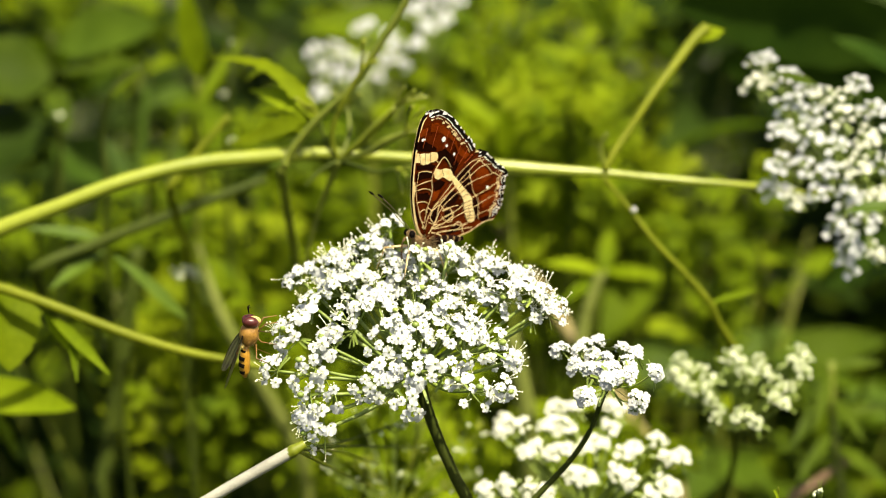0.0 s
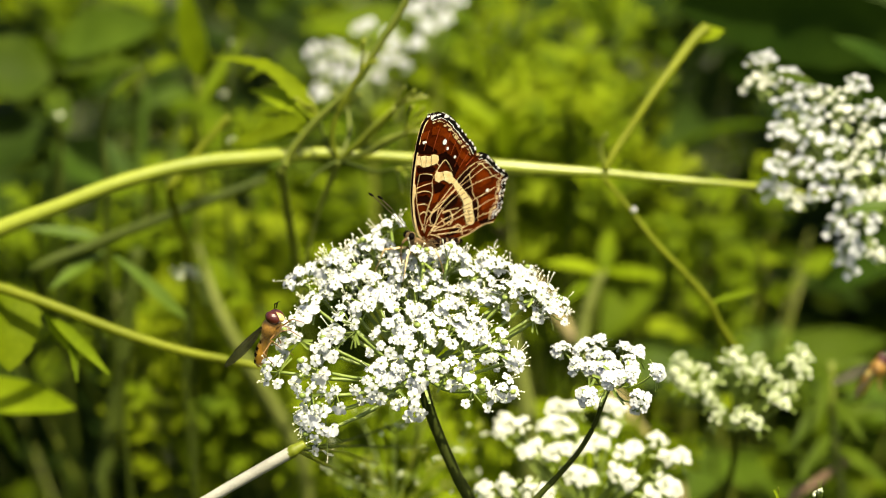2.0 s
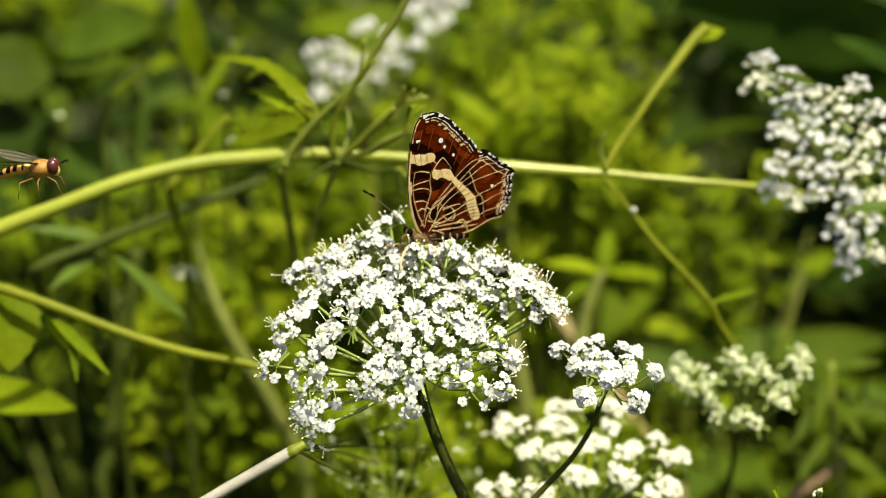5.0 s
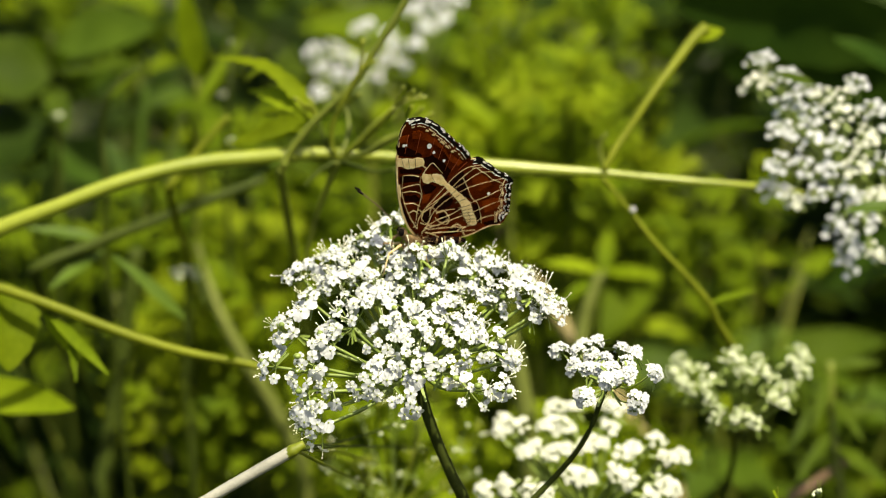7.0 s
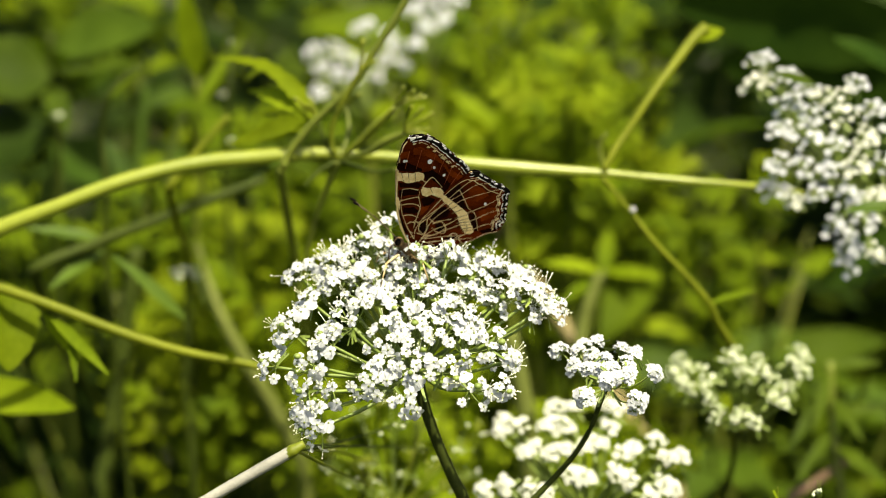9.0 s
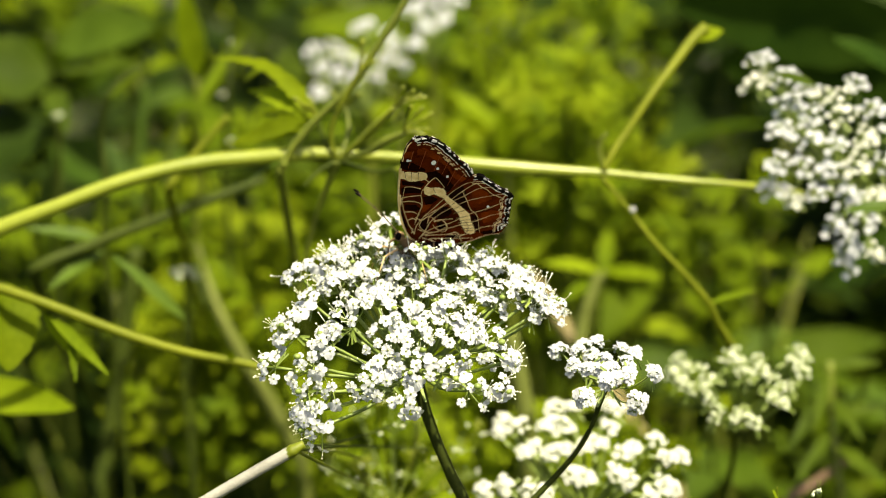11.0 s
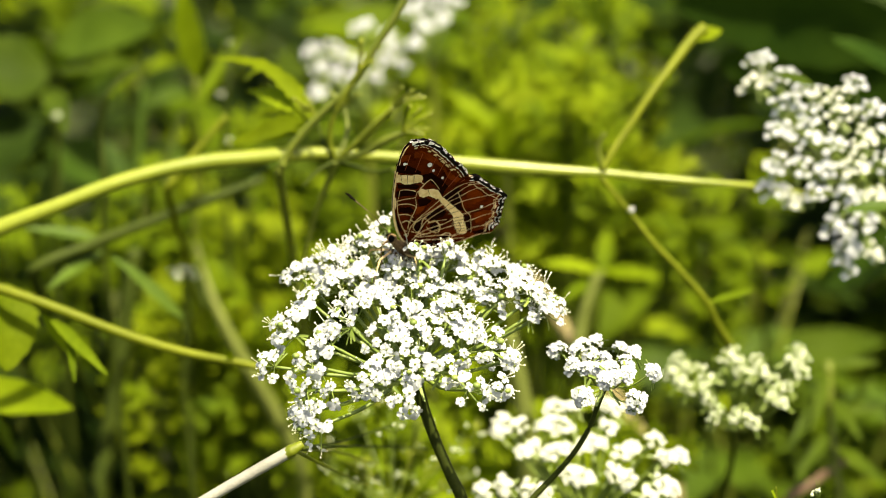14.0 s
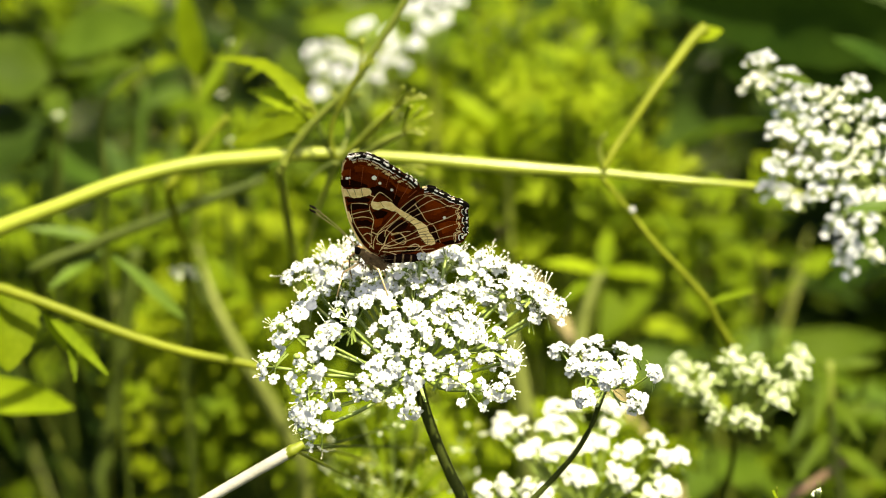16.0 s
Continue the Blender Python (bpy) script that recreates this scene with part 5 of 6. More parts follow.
def dot(bm, u, v, r, y):
    sheet(bm, [(u + r * math.cos(a), v + 1.2 * r * math.sin(a)) for a in np.linspace(0, 6.28, 9)[:-1]], y - 0.02, 0.04, 0, 0)


def scallops(bm, line, y, width, dash, gap, side):
    """Short uneven dashes along a wing's outer margin."""
    pts, rnd = smooth(line, 8), random.Random(len(line) + dash)
    k = 0
    while k + dash < len(pts):
        seg = [np.array(p) for p in pts[k:k + dash + 1]]
        strip(bm, seg, width * rnd.uniform(0.7, 1.3), y, False)
        k += dash + gap + rnd.choice((-1, 0, 0, 1))


def flat(name, bm, material, parent, side, label=""):
    """Links a wing piece; side -1 is the wing as drawn, +1 its mirror image."""
    if side > 0:
        bmesh.ops.scale(bm, vec=(1, -1, 1), verts=bm.verts)
        bmesh.ops.reverse_faces(bm, faces=bm.faces)
    ob = new(name, meshed(name, bm, material, False))
    if parent:
        ob.parent = parent
    return tagged(ob, label)


FORE_MARGIN = [(-3.71, 19.87), (-2.77, 20.18), (-1.67, 20.22), (-0.47, 19.83), (0.84, 18.99), (1.62, 18.26), (2.27, 17.7), (3.16, 16.95), (3.85, 16.21), (4.72, 15.63), (5.44, 14.79), (6.06, 13.94)]
HIND_MARGIN = [(6.7, 13.46), (7.89, 13.39), (8.8, 12.71), (9.8, 12.11), (10.64, 11.32), (11.74, 10.8), (13.11, 9.7), (12.67, 8.8), (13.03, 7.75), (12.82, 6.83), (13.21, 5.67), (12.86, 4.85), (13.15, 4.08), (12.39, 3.57), (12.6, 2.7)]


def inset(line, by):
    """A margin's line drawn inwards by so many millimetres, square to its run."""
    pts = [np.array(p, float) for p in line]
    made = []
    for i, p in enumerate(pts):
        along = pts[min(i + 1, len(pts) - 1)] - pts[max(i - 1, 0)]
        made.append(tuple(p + np.array((along[1], -along[0])) / max(np.linalg.norm(along), 1e-9) * by))
    return made


def margin_marks(bm, line, by, reach, width, y, every=1):
    """A short pale crescent inside each scallop of a margin."""
    pts = smooth(inset(line, by), 6)
    rnd = random.Random(len(line))
    for k in range(0, len(pts) - 6, 6 * every):
        first, long = k + rnd.choice((0, 1, 2)), max(2, reach + rnd.choice((-1, 0, 1)))
        bend = [np.array(pts[min(first + j, len(pts) - 1)]) + (rnd.uniform(-0.07, 0.07), rnd.uniform(-0.07, 0.07)) for j in (0, long // 2, long)]
        strip(bm, bend, width * rnd.uniform(0.5, 1.35), y, False)


def forewing(side, body):
    out = [(0.39, -0.69), (-1.13, 0.56), (-2.51, 2.7), (-3.61, 5.51), (-4.22, 7.99), (-4.57, 10.61), (-4.8, 13.63), (-4.81, 16.09), (-4.59, 18.34), (-4.19, 19.28)] + FORE_MARGIN + [(6.12, 11.86), (4.93, 9.65), (3.41, 6.1), (1.67, 2.08), (0.91, -0.18)]
    bm = bmesh.new()
    sheet(bm, [tuple(p) for p in smooth(out, 5, True)], 0.0, 0.10)
    wing = flat("forewing", bm, (WING_UNDER, WING_UPPER), body, side)
    bm = bmesh.new()
    for p in ([(-4.34, 11.93), (-2.97, 11.67), (-1.6, 11.94), (-0.92, 11.64), (-1.18, 10.94), (-2.85, 11.13), (-4.05, 11.02)],
                 [(-0.98, 13.78), (0.36, 14.24), (2.23, 12.8), (3.41, 11.74), (2.86, 9.97), (1.84, 11.29), (0.28, 12.73), (-0.31, 12.14)],
                 [(-5.01, 15.57), (-3.16, 15.39), (-1.32, 14.42), (-1.22, 13.97), (-3.24, 13.9), (-4.83, 14.25)],
                 [(-3.6, 10.81), (-1.31, 10.58), (-0.95, 9.84), (-2.73, 9.6), (-3.89, 9.32), (-4.19, 10.23)],
                 [(-0.75, 8.93), (0.41, 9.31), (1.54, 8.87), (0.94, 7.82), (-0.03, 7.52)],
                 [(-3.06, 7.28), (-1.33, 7.34), (-0.65, 6.57), (-1.16, 6.06), (-2.95, 6.28)],
                 [(-3.49, 6.41), (-2.69, 4.54), (-1.59, 2.25), (-2.19, 2.67), (-3.24, 4.76)],):
        patch(bm, p, -0.03)
    flat("dark_patch", bm, WING_DARK, wing, side, "dark brown wing patches")
    bm = bmesh.new()
    for p in ([(-3.1, 17.93), (-1.05, 17.84), (0.59, 16.89), (2, 15.23), (0.83, 15.82), (-1.02, 16.79), (-2.91, 17.05)],
                 [(2.12, 14.69), (3.55, 13.9), (4.99, 13.1), (4.51, 12.4), (3.08, 13.2)],
                 [(-0.43, 7.46), (0.79, 7.56), (0.48, 6.12), (-0.39, 5.82)],
                 [(-4.77, 17.31), (-3.73, 17.61), (-3.57, 16.38), (-4.75, 16.26)],):
        patch(bm, p, -0.03)
    flat("rust_patch", bm, WING_RUST, wing, side, "rust-orange wing cells")
    bm = bmesh.new()
    patch(bm, [(-4.97, 13.99), (-4.09, 13.59), (-3.41, 13.73), (-2.67, 13.6), (-1.91, 13.83), (-1.06, 13.69), (-0.72, 13.05), (-0.79, 12.43), (-1.66, 12.21), (-2.31, 11.9), (-3.21, 11.86), (-4.11, 12.27), (-4.7, 12.21)], -0.05)
    patch(bm, [(-0.91, 10.65), (-0.6, 11.08), (0.36, 10.93), (1.27, 11.06), (2.02, 10.92), (2.46, 10.35), (2.95, 9.6), (2.83, 8.7), (1.88, 9.21), (0.83, 9.73), (0.2, 9.32), (-0.47, 9.54)], -0.05)
    patch(bm, [(-4.41, 9.35), (-3.96, 9.14), (-3.71, 7.96), (-3.67, 6.78), (-4.12, 7.99)], -0.05)
    flat("pale_band", bm, CREAM, wing, side, "cream band across the wing")
    for u, v, r in ((-4.05, 15.79, 0.22), (-3.7, 15.86, 0.15), (-0.27, 15.75, 0.36), (0.50, 14.69, 0.22), (2.17, 13.3, 0.21)):
        bm = bmesh.new()
        dot(bm, u, v, r, -0.05)
        flat("spot", bm, WHITE_SCALE, wing, side, "small white spot")
    bm = bmesh.new()
    for line in ([(-4.23, 13.78), (-3.64, 11.97)],
                 [(-3.2, 13.72), (-2.82, 11.93)],
                 [(-2.18, 13.67), (-1.91, 11.96)],
                 [(0.47, 10.93), (1.17, 9.62)],):
        strip(bm, line, 0.07, -0.075)
    flat("band_line", bm, FUR_PALE, wing, side, "thin tan lines across the band")
    # the net of pale veins: along the cell, across it, and out to the margin
    along = ([(0.24, -0.49), (-1.27, 0.75), (-2.4, 2.69), (-3.34, 5.22), (-3.83, 7.07), (-4.11, 8.88)],
                 [(0.27, -0.12), (-0.98, 1.84), (-2.15, 3.95), (-3.18, 6.39), (-3.6, 8.4), (-3.68, 10.73)],
                 [(0.54, 0.04), (-0.75, 2.18), (-0.97, 4.22), (-0.68, 6.21), (-0.56, 7.56), (-1.04, 9.31), (-1, 10.57)],)
    across = ([(-3.82, 8.5), (-2.6, 8.96), (-1.04, 9.31)],
                 [(-3.57, 7.77), (-2.2, 8.03), (-1.01, 7.77), (-0.48, 7.19)],
                 [(-2.96, 5.83), (-1.64, 5.91), (-0.6, 5.38)],
                 [(-2.11, 4.22), (-1.47, 4.63), (-0.6, 3.92), (-0.36, 2.8), (-1.12, 2.49), (-1.91, 3.29), (-2.17, 4.04)],
                 [(-1.31, 10.58), (-2.59, 10.84), (-3.68, 10.73)],
                 [(-0.77, 10.91), (-0.27, 11.96), (0.45, 12.9), (1.34, 12.13), (2.19, 11.09)],
                 [(-0.27, 11.96), (-1.12, 12.54)],
                 [(-1.26, 1.67), (-0.81, 2.01)],)
    for width, lines in ((0.11, along), (0.12, across)):
        for line in lines:
            bm = bmesh.new()
            strip(bm, line, width, -0.06)
            flat("vein", bm, VEIN, wing, side, "pale wing vein")
    for line in ([(-3.53, 17.6), (-3.76, 14.46)],
                 [(-1.77, 17.87), (-2.13, 14.37)],
                 [(0.41, 17.25), (0.04, 14.26)],
                 [(1.79, 16.12), (1.31, 13.66)],
                 [(3.19, 14.99), (2.49, 11.62)],
                 [(4.56, 14.02), (3.45, 11.56)],
                 [(5.63, 13.06), (4.47, 11.68)],):
        bm = bmesh.new()
        strip(bm, line, 0.09, -0.045)
        flat("vein", bm, ORANGE, wing, side, "thin orange wing vein")
    bm = bmesh.new()
    margin_marks(bm, FORE_MARGIN[:4], 0.16, 5, 0.46, -0.05)
    margin_marks(bm, FORE_MARGIN[3:], 0.06, 3, 0.30, -0.05)
    margin_marks(bm, FORE_MARGIN, 0.72, 5, 0.13, -0.05)
    flat("wing_fringe", bm, WHITE_SCALE, wing, side, "white scalloped wing edge")
    bm = bmesh.new()
    strip(bm, [(0.13, -0.48), (-1.38, 0.76), (-2.85, 3.36), (-3.84, 6.62), (-4.22, 8.44), (-4.58, 11.14), (-4.77, 13.98), (-4.75, 16.26), (-4.51, 18.43), (-4.09, 19.28)], 0.26, -0.02)
    flat("leading_edge", bm, CREAM, wing, side, "tan leading edge")
    bm = bmesh.new()
    margin_marks(bm, FORE_MARGIN, 1.15, 4, 0.20, -0.05)
    margin_marks(bm, FORE_MARGIN[3:10], 1.45, 3, 0.42, -0.05)
    flat("margin_line", bm, VEIN, wing, side, "cream crescents along the margin")
    bm = bmesh.new()
    margin_marks(bm, FORE_MARGIN, 2.1, 5, 0.55, -0.04)
    flat("rust_margin", bm, WING_RUST, wing, side, "rust crescents inside the margin")
    bm = bmesh.new()
    strip(bm, inset(FORE_MARGIN, 0.34), 0.85, 0.04, True, 0.115)
    flat("dark_margin", bm, BLACK, wing, side)
    bm = bmesh.new()
    patch(bm, [(-4.22, 13.02), (-3.39, 13.22), (-1.81, 13.62), (-0.62, 13.04), (-0.73, 11.87), (-1.97, 11.48), (-3.51, 11.47)], 0.13)
    patch(bm, [(0.29, 10.52), (1.72, 10.72), (3.58, 9.56), (3.58, 8.20), (1.99, 8.58), (0.61, 9.35)], 0.13)
    for u, v, r in ((*(-3.76, 15.55), 0.35), (*(-2.86, 15.94), 0.25), (*(-0.07, 15.57), 0.45), (*(0.97, 14.02), 0.28), (*(1.98, 15.58), 0.4), (*(1.25, 17.33), 0.3), (*(2.32, 12.86), 0.3),
                    (*(4.13, 7.23), 0.4), (*(4.44, 8.20), 0.4), (*(-2.20, 7.78), 0.22)):
        dot(bm, u, v, r, 0.13)
    flat("upper_band", bm, CREAM, wing, side, "broken cream band on the dark upperside")
    bm = bmesh.new()
    for line in ([(2.88, 13.83), (3.84, 13.06), (4.52, 11.70)], [(3.47, 13.25), (4.45, 13.65)], [(4.52, 11.70), (5.36, 11.12)]):
        strip(bm, line, 0.55, 0.11)
    flat("orange_mark", bm, ORANGE, wing, side, "orange streaks on the upperside")
    bm = bmesh.new()
    scallops(bm, [(u - 0.2, v - 0.25) for u, v in FORE_MARGIN], 0.12, 0.28, 4, 4, side)
    flat("upper_fringe", bm, WHITE_SCALE, wing, side)
    return wing


def hindwing(side, body):
    out = [(0.43, -0.88), (-0.67, 1.35), (-0.86, 3.21), (-0.31, 4.99), (0.72, 6.47), (1.9, 8.21), (3.1, 9.86), (4.34, 11.33), (5.56, 12.43)] + HIND_MARGIN + [(12.09, 2.08), (10.64, 1.72), (9.46, 1.15), (8.32, 0.49), (6.49, -0.01), (4.7, -0.61), (3.16, -0.38), (1.78, -0.82)]
    bm = bmesh.new()
    sheet(bm, [tuple(p) for p in smooth(out, 5, True)], 0.0, 0.10)
    wing = flat("hindwing", bm, (WING_UNDER, WING_UPPER), body, side)
    bm = bmesh.new()
    for p in ([(3.24, 9.67), (4.42, 10.96), (5.37, 11.45), (6.11, 9.58), (6.43, 7.72), (7.13, 6.57), (6.19, 6.91), (4.88, 8.01), (3.84, 8.9)],
                 [(7.3, 5.82), (8.22, 5.56), (8.88, 3.65), (8.97, 2.33), (8.53, 2.36), (7.96, 3.91)],
                 [(9.2, 2.31), (10.61, 2.76), (11.91, 2.85), (11.64, 2.11), (9.75, 1.79)],
                 [(1.54, 6.05), (2.57, 7.07), (3.55, 7.37), (4.4, 6.39), (4.01, 5.32), (2.68, 4.68), (1.53, 5.13)],
                 [(-0.38, 4.36), (0.59, 4.65), (1.54, 3.66), (1.25, 2.57), (0.27, 2.29)],
                 [(4.25, 1.4), (5.97, 1.82), (6.18, 0.86), (4.7, 0.33), (3.25, 0.18)],
                 [(2.31, 3.97), (3.08, 4.28), (3.93, 3.29), (3.61, 2.38), (2.66, 2.83)],):
        patch(bm, p, -0.03)
    flat("dark_patch", bm, WING_DARK, wing, side, "dark brown wing patches")
    bm = bmesh.new()
    for p in ([(6.65, 10.46), (7.78, 11.12), (9.04, 10.32), (9.97, 9.15), (8.28, 8.06), (7.41, 8.12)],
                 [(8.72, 6.18), (10.33, 6.72), (11.88, 6.61), (11.98, 5.29), (9.41, 4.17)],
                 [(0.86, 5.82), (1.73, 6.58), (2.31, 7.27), (1.46, 7.33)],):
        patch(bm, p, -0.03)
    flat("rust_patch", bm, WING_RUST, wing, side, "rust-orange wing cells")
    bm = bmesh.new()
    patch(bm, [(2.35, 9.45), (2.9, 9.78), (3.84, 8.9), (4.88, 8.01), (6.09, 6.92), (7.06, 5.93), (7.35, 4.7), (8.09, 3.33), (8.36, 2.19), (7.75, 1.85), (6.95, 2.2), (6.4, 3.25), (5.85, 4.55), (5.45, 5.75), (4.5, 6.95), (3.35, 8.2)], -0.05)
    flat("pale_band", bm, CREAM, wing, side, "cream band across the wing")
    bm = bmesh.new()
    for line in ([(3.76, 7.35), (4.62, 8.21)],
                 [(4.7, 6), (6.24, 6.72)],
                 [(5.24, 5.04), (7.13, 5.64)],
                 [(5.56, 4.09), (7.65, 4.3)],
                 [(6.25, 2.92), (8.14, 3.14)],
                 [(5.9, 4.55), (7.4, 4.95)], [(6.1, 3.6), (7.9, 3.75)], [(6.6, 2.5), (8.3, 2.6)], [(4.3, 6.7), (5.4, 7.45)],
                 [(7.13, 1.91), (7.26, 3.21), (6.66, 4.38)],):
        strip(bm, line, 0.12, -0.075)
    flat("band_line", bm, FUR, wing, side, "dark lines across the band")
    # veins that run out from the base, the net near it, and the lower edge
    rays = ([(0.43, 1.53), (2.02, 2.88), (4.5, 4.08), (6.87, 5.85), (9.58, 7.14), (12.22, 8.82)],
                 [(0.47, 1.34), (3.18, 2.42), (5.58, 3.53), (8.22, 4.63), (10.53, 5.86), (12.77, 6.55)],
                 [(0.9, 1.31), (4.4, 1.67), (6.95, 1.74), (9.19, 3.25), (12.93, 4.09)],
                 [(0.28, 5.13), (2.03, 6.65), (3.96, 8.8), (5.38, 10.45), (6.96, 11.9), (8.6, 12.17)],
                 [(1.11, 5.16), (3.08, 7.58), (5.62, 9.43), (7.78, 11.12), (9.87, 11.37)],
                 [(0.1, 0.63), (0.91, 2.23), (1.22, 3.68), (2.3, 5.44), (4.41, 7.31), (6.83, 8.8), (11.46, 10.17)],
                 [(-0.69, 1.44), (-0.56, 3.27), (0.28, 5.13), (1.63, 7.05), (3.05, 9.14), (4.27, 10.7), (5.86, 12.05), (8.08, 12.57)],
                 [(5.41, 10.35), (6.37, 8.46), (7.04, 6.94), (8.18, 5.75), (8.68, 4.04), (9.08, 2.32)],)
    net = ([(-0.92, 4.95), (0.02, 4.42), (1.09, 5.26), (2.33, 4.34), (3.41, 4.71), (4.74, 4.89)],
                 [(1.95, 4.18), (3, 4.65), (4.04, 3.28), (3.76, 2.19), (2.6, 2.65), (1.9, 3.45)],
                 [(-0.3, 2.52), (0.69, 2.25), (1.26, 3.5)],
                 [(0.74, 2.06), (2.42, 2.02), (4.04, 3.28)],
                 [(0.02, 4.42), (-0.14, 3.24), (0.69, 2.25)],
                 [(4.42, 1.57), (5.36, 2.15), (6.01, 1.63), (5.42, 0.93)],
                 [(6.64, 0.26), (6.21, 1.24), (6.75, 1.66)],
                 [(1.09, 5.26), (1.01, 3.7)],)
    lower = ([(0.59, 0.78), (1.7, 0.5), (3.01, -0.18), (4.57, -0.5), (7.61, 0.27), (10.11, 1.67), (12.09, 2.08)],
                 [(1.66, 0.69), (3.75, 0.79), (5.86, 0.89), (8.18, 1.07)],
                 [(0.37, -0.13), (1.74, -0.63), (3.18, -0.47)],)
    for width, lines in ((0.085, rays), (0.135, net), (0.12, lower)):
        for line in lines:
            bm = bmesh.new()
            strip(bm, line, width, -0.06)
            flat("vein", bm, VEIN, wing, side, "pale wing vein")
    bm = bmesh.new()
    dot(bm, 9.6, 7.51, 0.22, -0.05)
    margin_marks(bm, HIND_MARGIN, 0.06, 3, 0.30, -0.05)
    margin_marks(bm, HIND_MARGIN, 0.66, 5, 0.15, -0.05)
    flat("wing_fringe", bm, WHITE_SCALE, wing, side, "white scalloped wing edge")
    bm = bmesh.new()
    margin_marks(bm, HIND_MARGIN[6:], 1.25, 5, 0.26, -0.05)
    strip(bm, inset(HIND_MARGIN, 1.5), 0.1, -0.04)
    flat("margin_line", bm, VEIN, wing, side, "pale line along the margin")
    bm = bmesh.new()
    strip(bm, inset(HIND_MARGIN, 0.34), 0.85, 0.04, True, 0.115)
    flat("dark_margin", bm, BLACK, wing, side)
    bm = bmesh.new()
    for line in ([(7.01, 9.58), (8.60, 7.83), (9.52, 5.89), (9.44, 3.75)], [(8.60, 7.83), (9.70, 7.26)], [(9.52, 5.89), (10.57, 5.71)], [(9.48, 4.14), (10.64, 3.76)]):
        strip(bm, line, 0.5, 0.11)
    flat("orange_mark", bm, ORANGE, wing, side, "orange streaks on the upperside")
    bm = bmesh.new()
    patch(bm, [(4.04, 8.59), (5.17, 7.82), (6.38, 6.36), (7.10, 4.72), (6.41, 4.71), (5.36, 6.26), (4.19, 7.42)], 0.13)
    scallops(bm, [(u - 0.25, v - 0.15) for u, v in HIND_MARGIN], 0.12, 0.28, 5, 3, side)
    flat("upper_band", bm, CREAM, wing, side, "cream marks on the dark upperside")
    return wing


def butterfly():
    """A map butterfly: body along x with its head at -x, wings hinged at the origin."""
    body = thing("butterfly", (0, 0, 0), "red-brown butterfly with cream-netted wings on white florets", "butterfly")
    turn = Matrix.Rotation(radians(-84), 3, "Y")
    bm = bmesh.new()
    ball(bm, (-0.0007, 0, -0.0010), (0.0010, 0.0010, 0.0022), 8, 12, Matrix.Rotation(radians(-56), 3, "Y"))
    rnd = random.Random(3)
    for k in range(320):
        d = Vector((rnd.gauss(0, 1), rnd.gauss(0, 1), rnd.gauss(0, 1))).normalized()
        p = Vector((-0.0007, 0, -0.0010)) + Vector((d.x * 0.0021, d.y * 0.0010, d.z * 0.0010))
        tube(bm, [p, p + d * 0.0008 + Vector((0.0004, 0, -0.0002))], [0.00006, 0.00002], 3, False)
    part("thorax", bm, FUR, body, "brown furry thorax")
    bm = bmesh.new()
    ball(bm, (-0.0027, 0, 0.0006), (0.0008, 0.0009, 0.0008), 7, 10)
    tube(bm, smooth([(-0.0033, 0, 0.0003), (-0.0041, 0, -0.0003), (-0.0043, 0, -0.0018), (-0.0040, 0, -0.0036)], 4), [0.00025, 0.00014, 0.0001], 5)
    head = part("head", bm, FUR, body)
    for s in (-1, 1):
        bm = bmesh.new()
        ball(bm, (-0.0030, s * 0.0007, 0.0008), (0.0005, 0.0004, 0.0006), 7, 10)
        part("eye", bm, BLACK, head, "dark round eye")
        bm = bmesh.new()
        line = smooth([(-0.0031, s * 0.0004, 0.0013), (-0.0060, s * 0.0008, 0.0043), (-0.0094, s * 0.0012, 0.0071)], 6)
        tube(bm, line, [0.00006, 0.00005, 0.00005, 0.00008], 6)
        bm.faces.ensure_lookup_table()
        ball(bm, line[-1], (0.00018, 0.00018, 0.0006), 6, 8, Matrix.Rotation(radians(-60), 3, "Y"))
        bm.faces.ensure_lookup_table()
        for f in bm.faces[:-48]:
            f.material_index = 1
        part("antenna", bm, (BLACK, FUR_PALE), head, "thin antenna with a dark club")
        for hip, knee, foot in (((-0.0030, 0.0006, -0.0012), (-0.0052, 0.0030, -0.0018), (-0.0062, 0.0036, -0.0052)),
                                ((-0.0008, 0.0008, -0.0016), (0.0000, 0.0034, -0.0014), (0.0012, 0.0042, -0.0052))):
            bm = bmesh.new()
            tube(bm, [(x, s * y, z) for x, y, z in (hip, knee, foot)], [0.0002, 0.00016, 0.0001], 5)
            part("leg", bm, VEIN, body, "thin tan leg")
    bm = bmesh.new()
    tube(bm, smooth([(0.0008, 0, -0.0008), (0.0030, 0, -0.0006), (0.0052, 0, -0.0006), (0.0070, 0, -0.0008)], 5), [0.0007, 0.0008, 0.0007, 0.0003], 12)
    ring = part("abdomen", bm, WING_UPPER, body, "dark abdomen with faint pale rings")
    bm = bmesh.new()
    for x, z, r in ((0.0024, -0.00065, 0.00077), (0.0036, -0.0006, 0.00077), (0.0048, -0.0006, 0.00070), (0.0060, -0.0007, 0.00052)):
        tube(bm, [(x - 0.00012, 0, z), (x + 0.00012, 0, z - 0.00003)], [r + 0.00004], 12, False)
    part("abdomen_ring", bm, FUR, ring)
    wings = []
    for s in (-1, 1):
        f, h = forewing(s, body), hindwing(s, body)
        wings.append((f, h, s))
    return body, wings


BUTTERFLY, WINGS = butterfly()


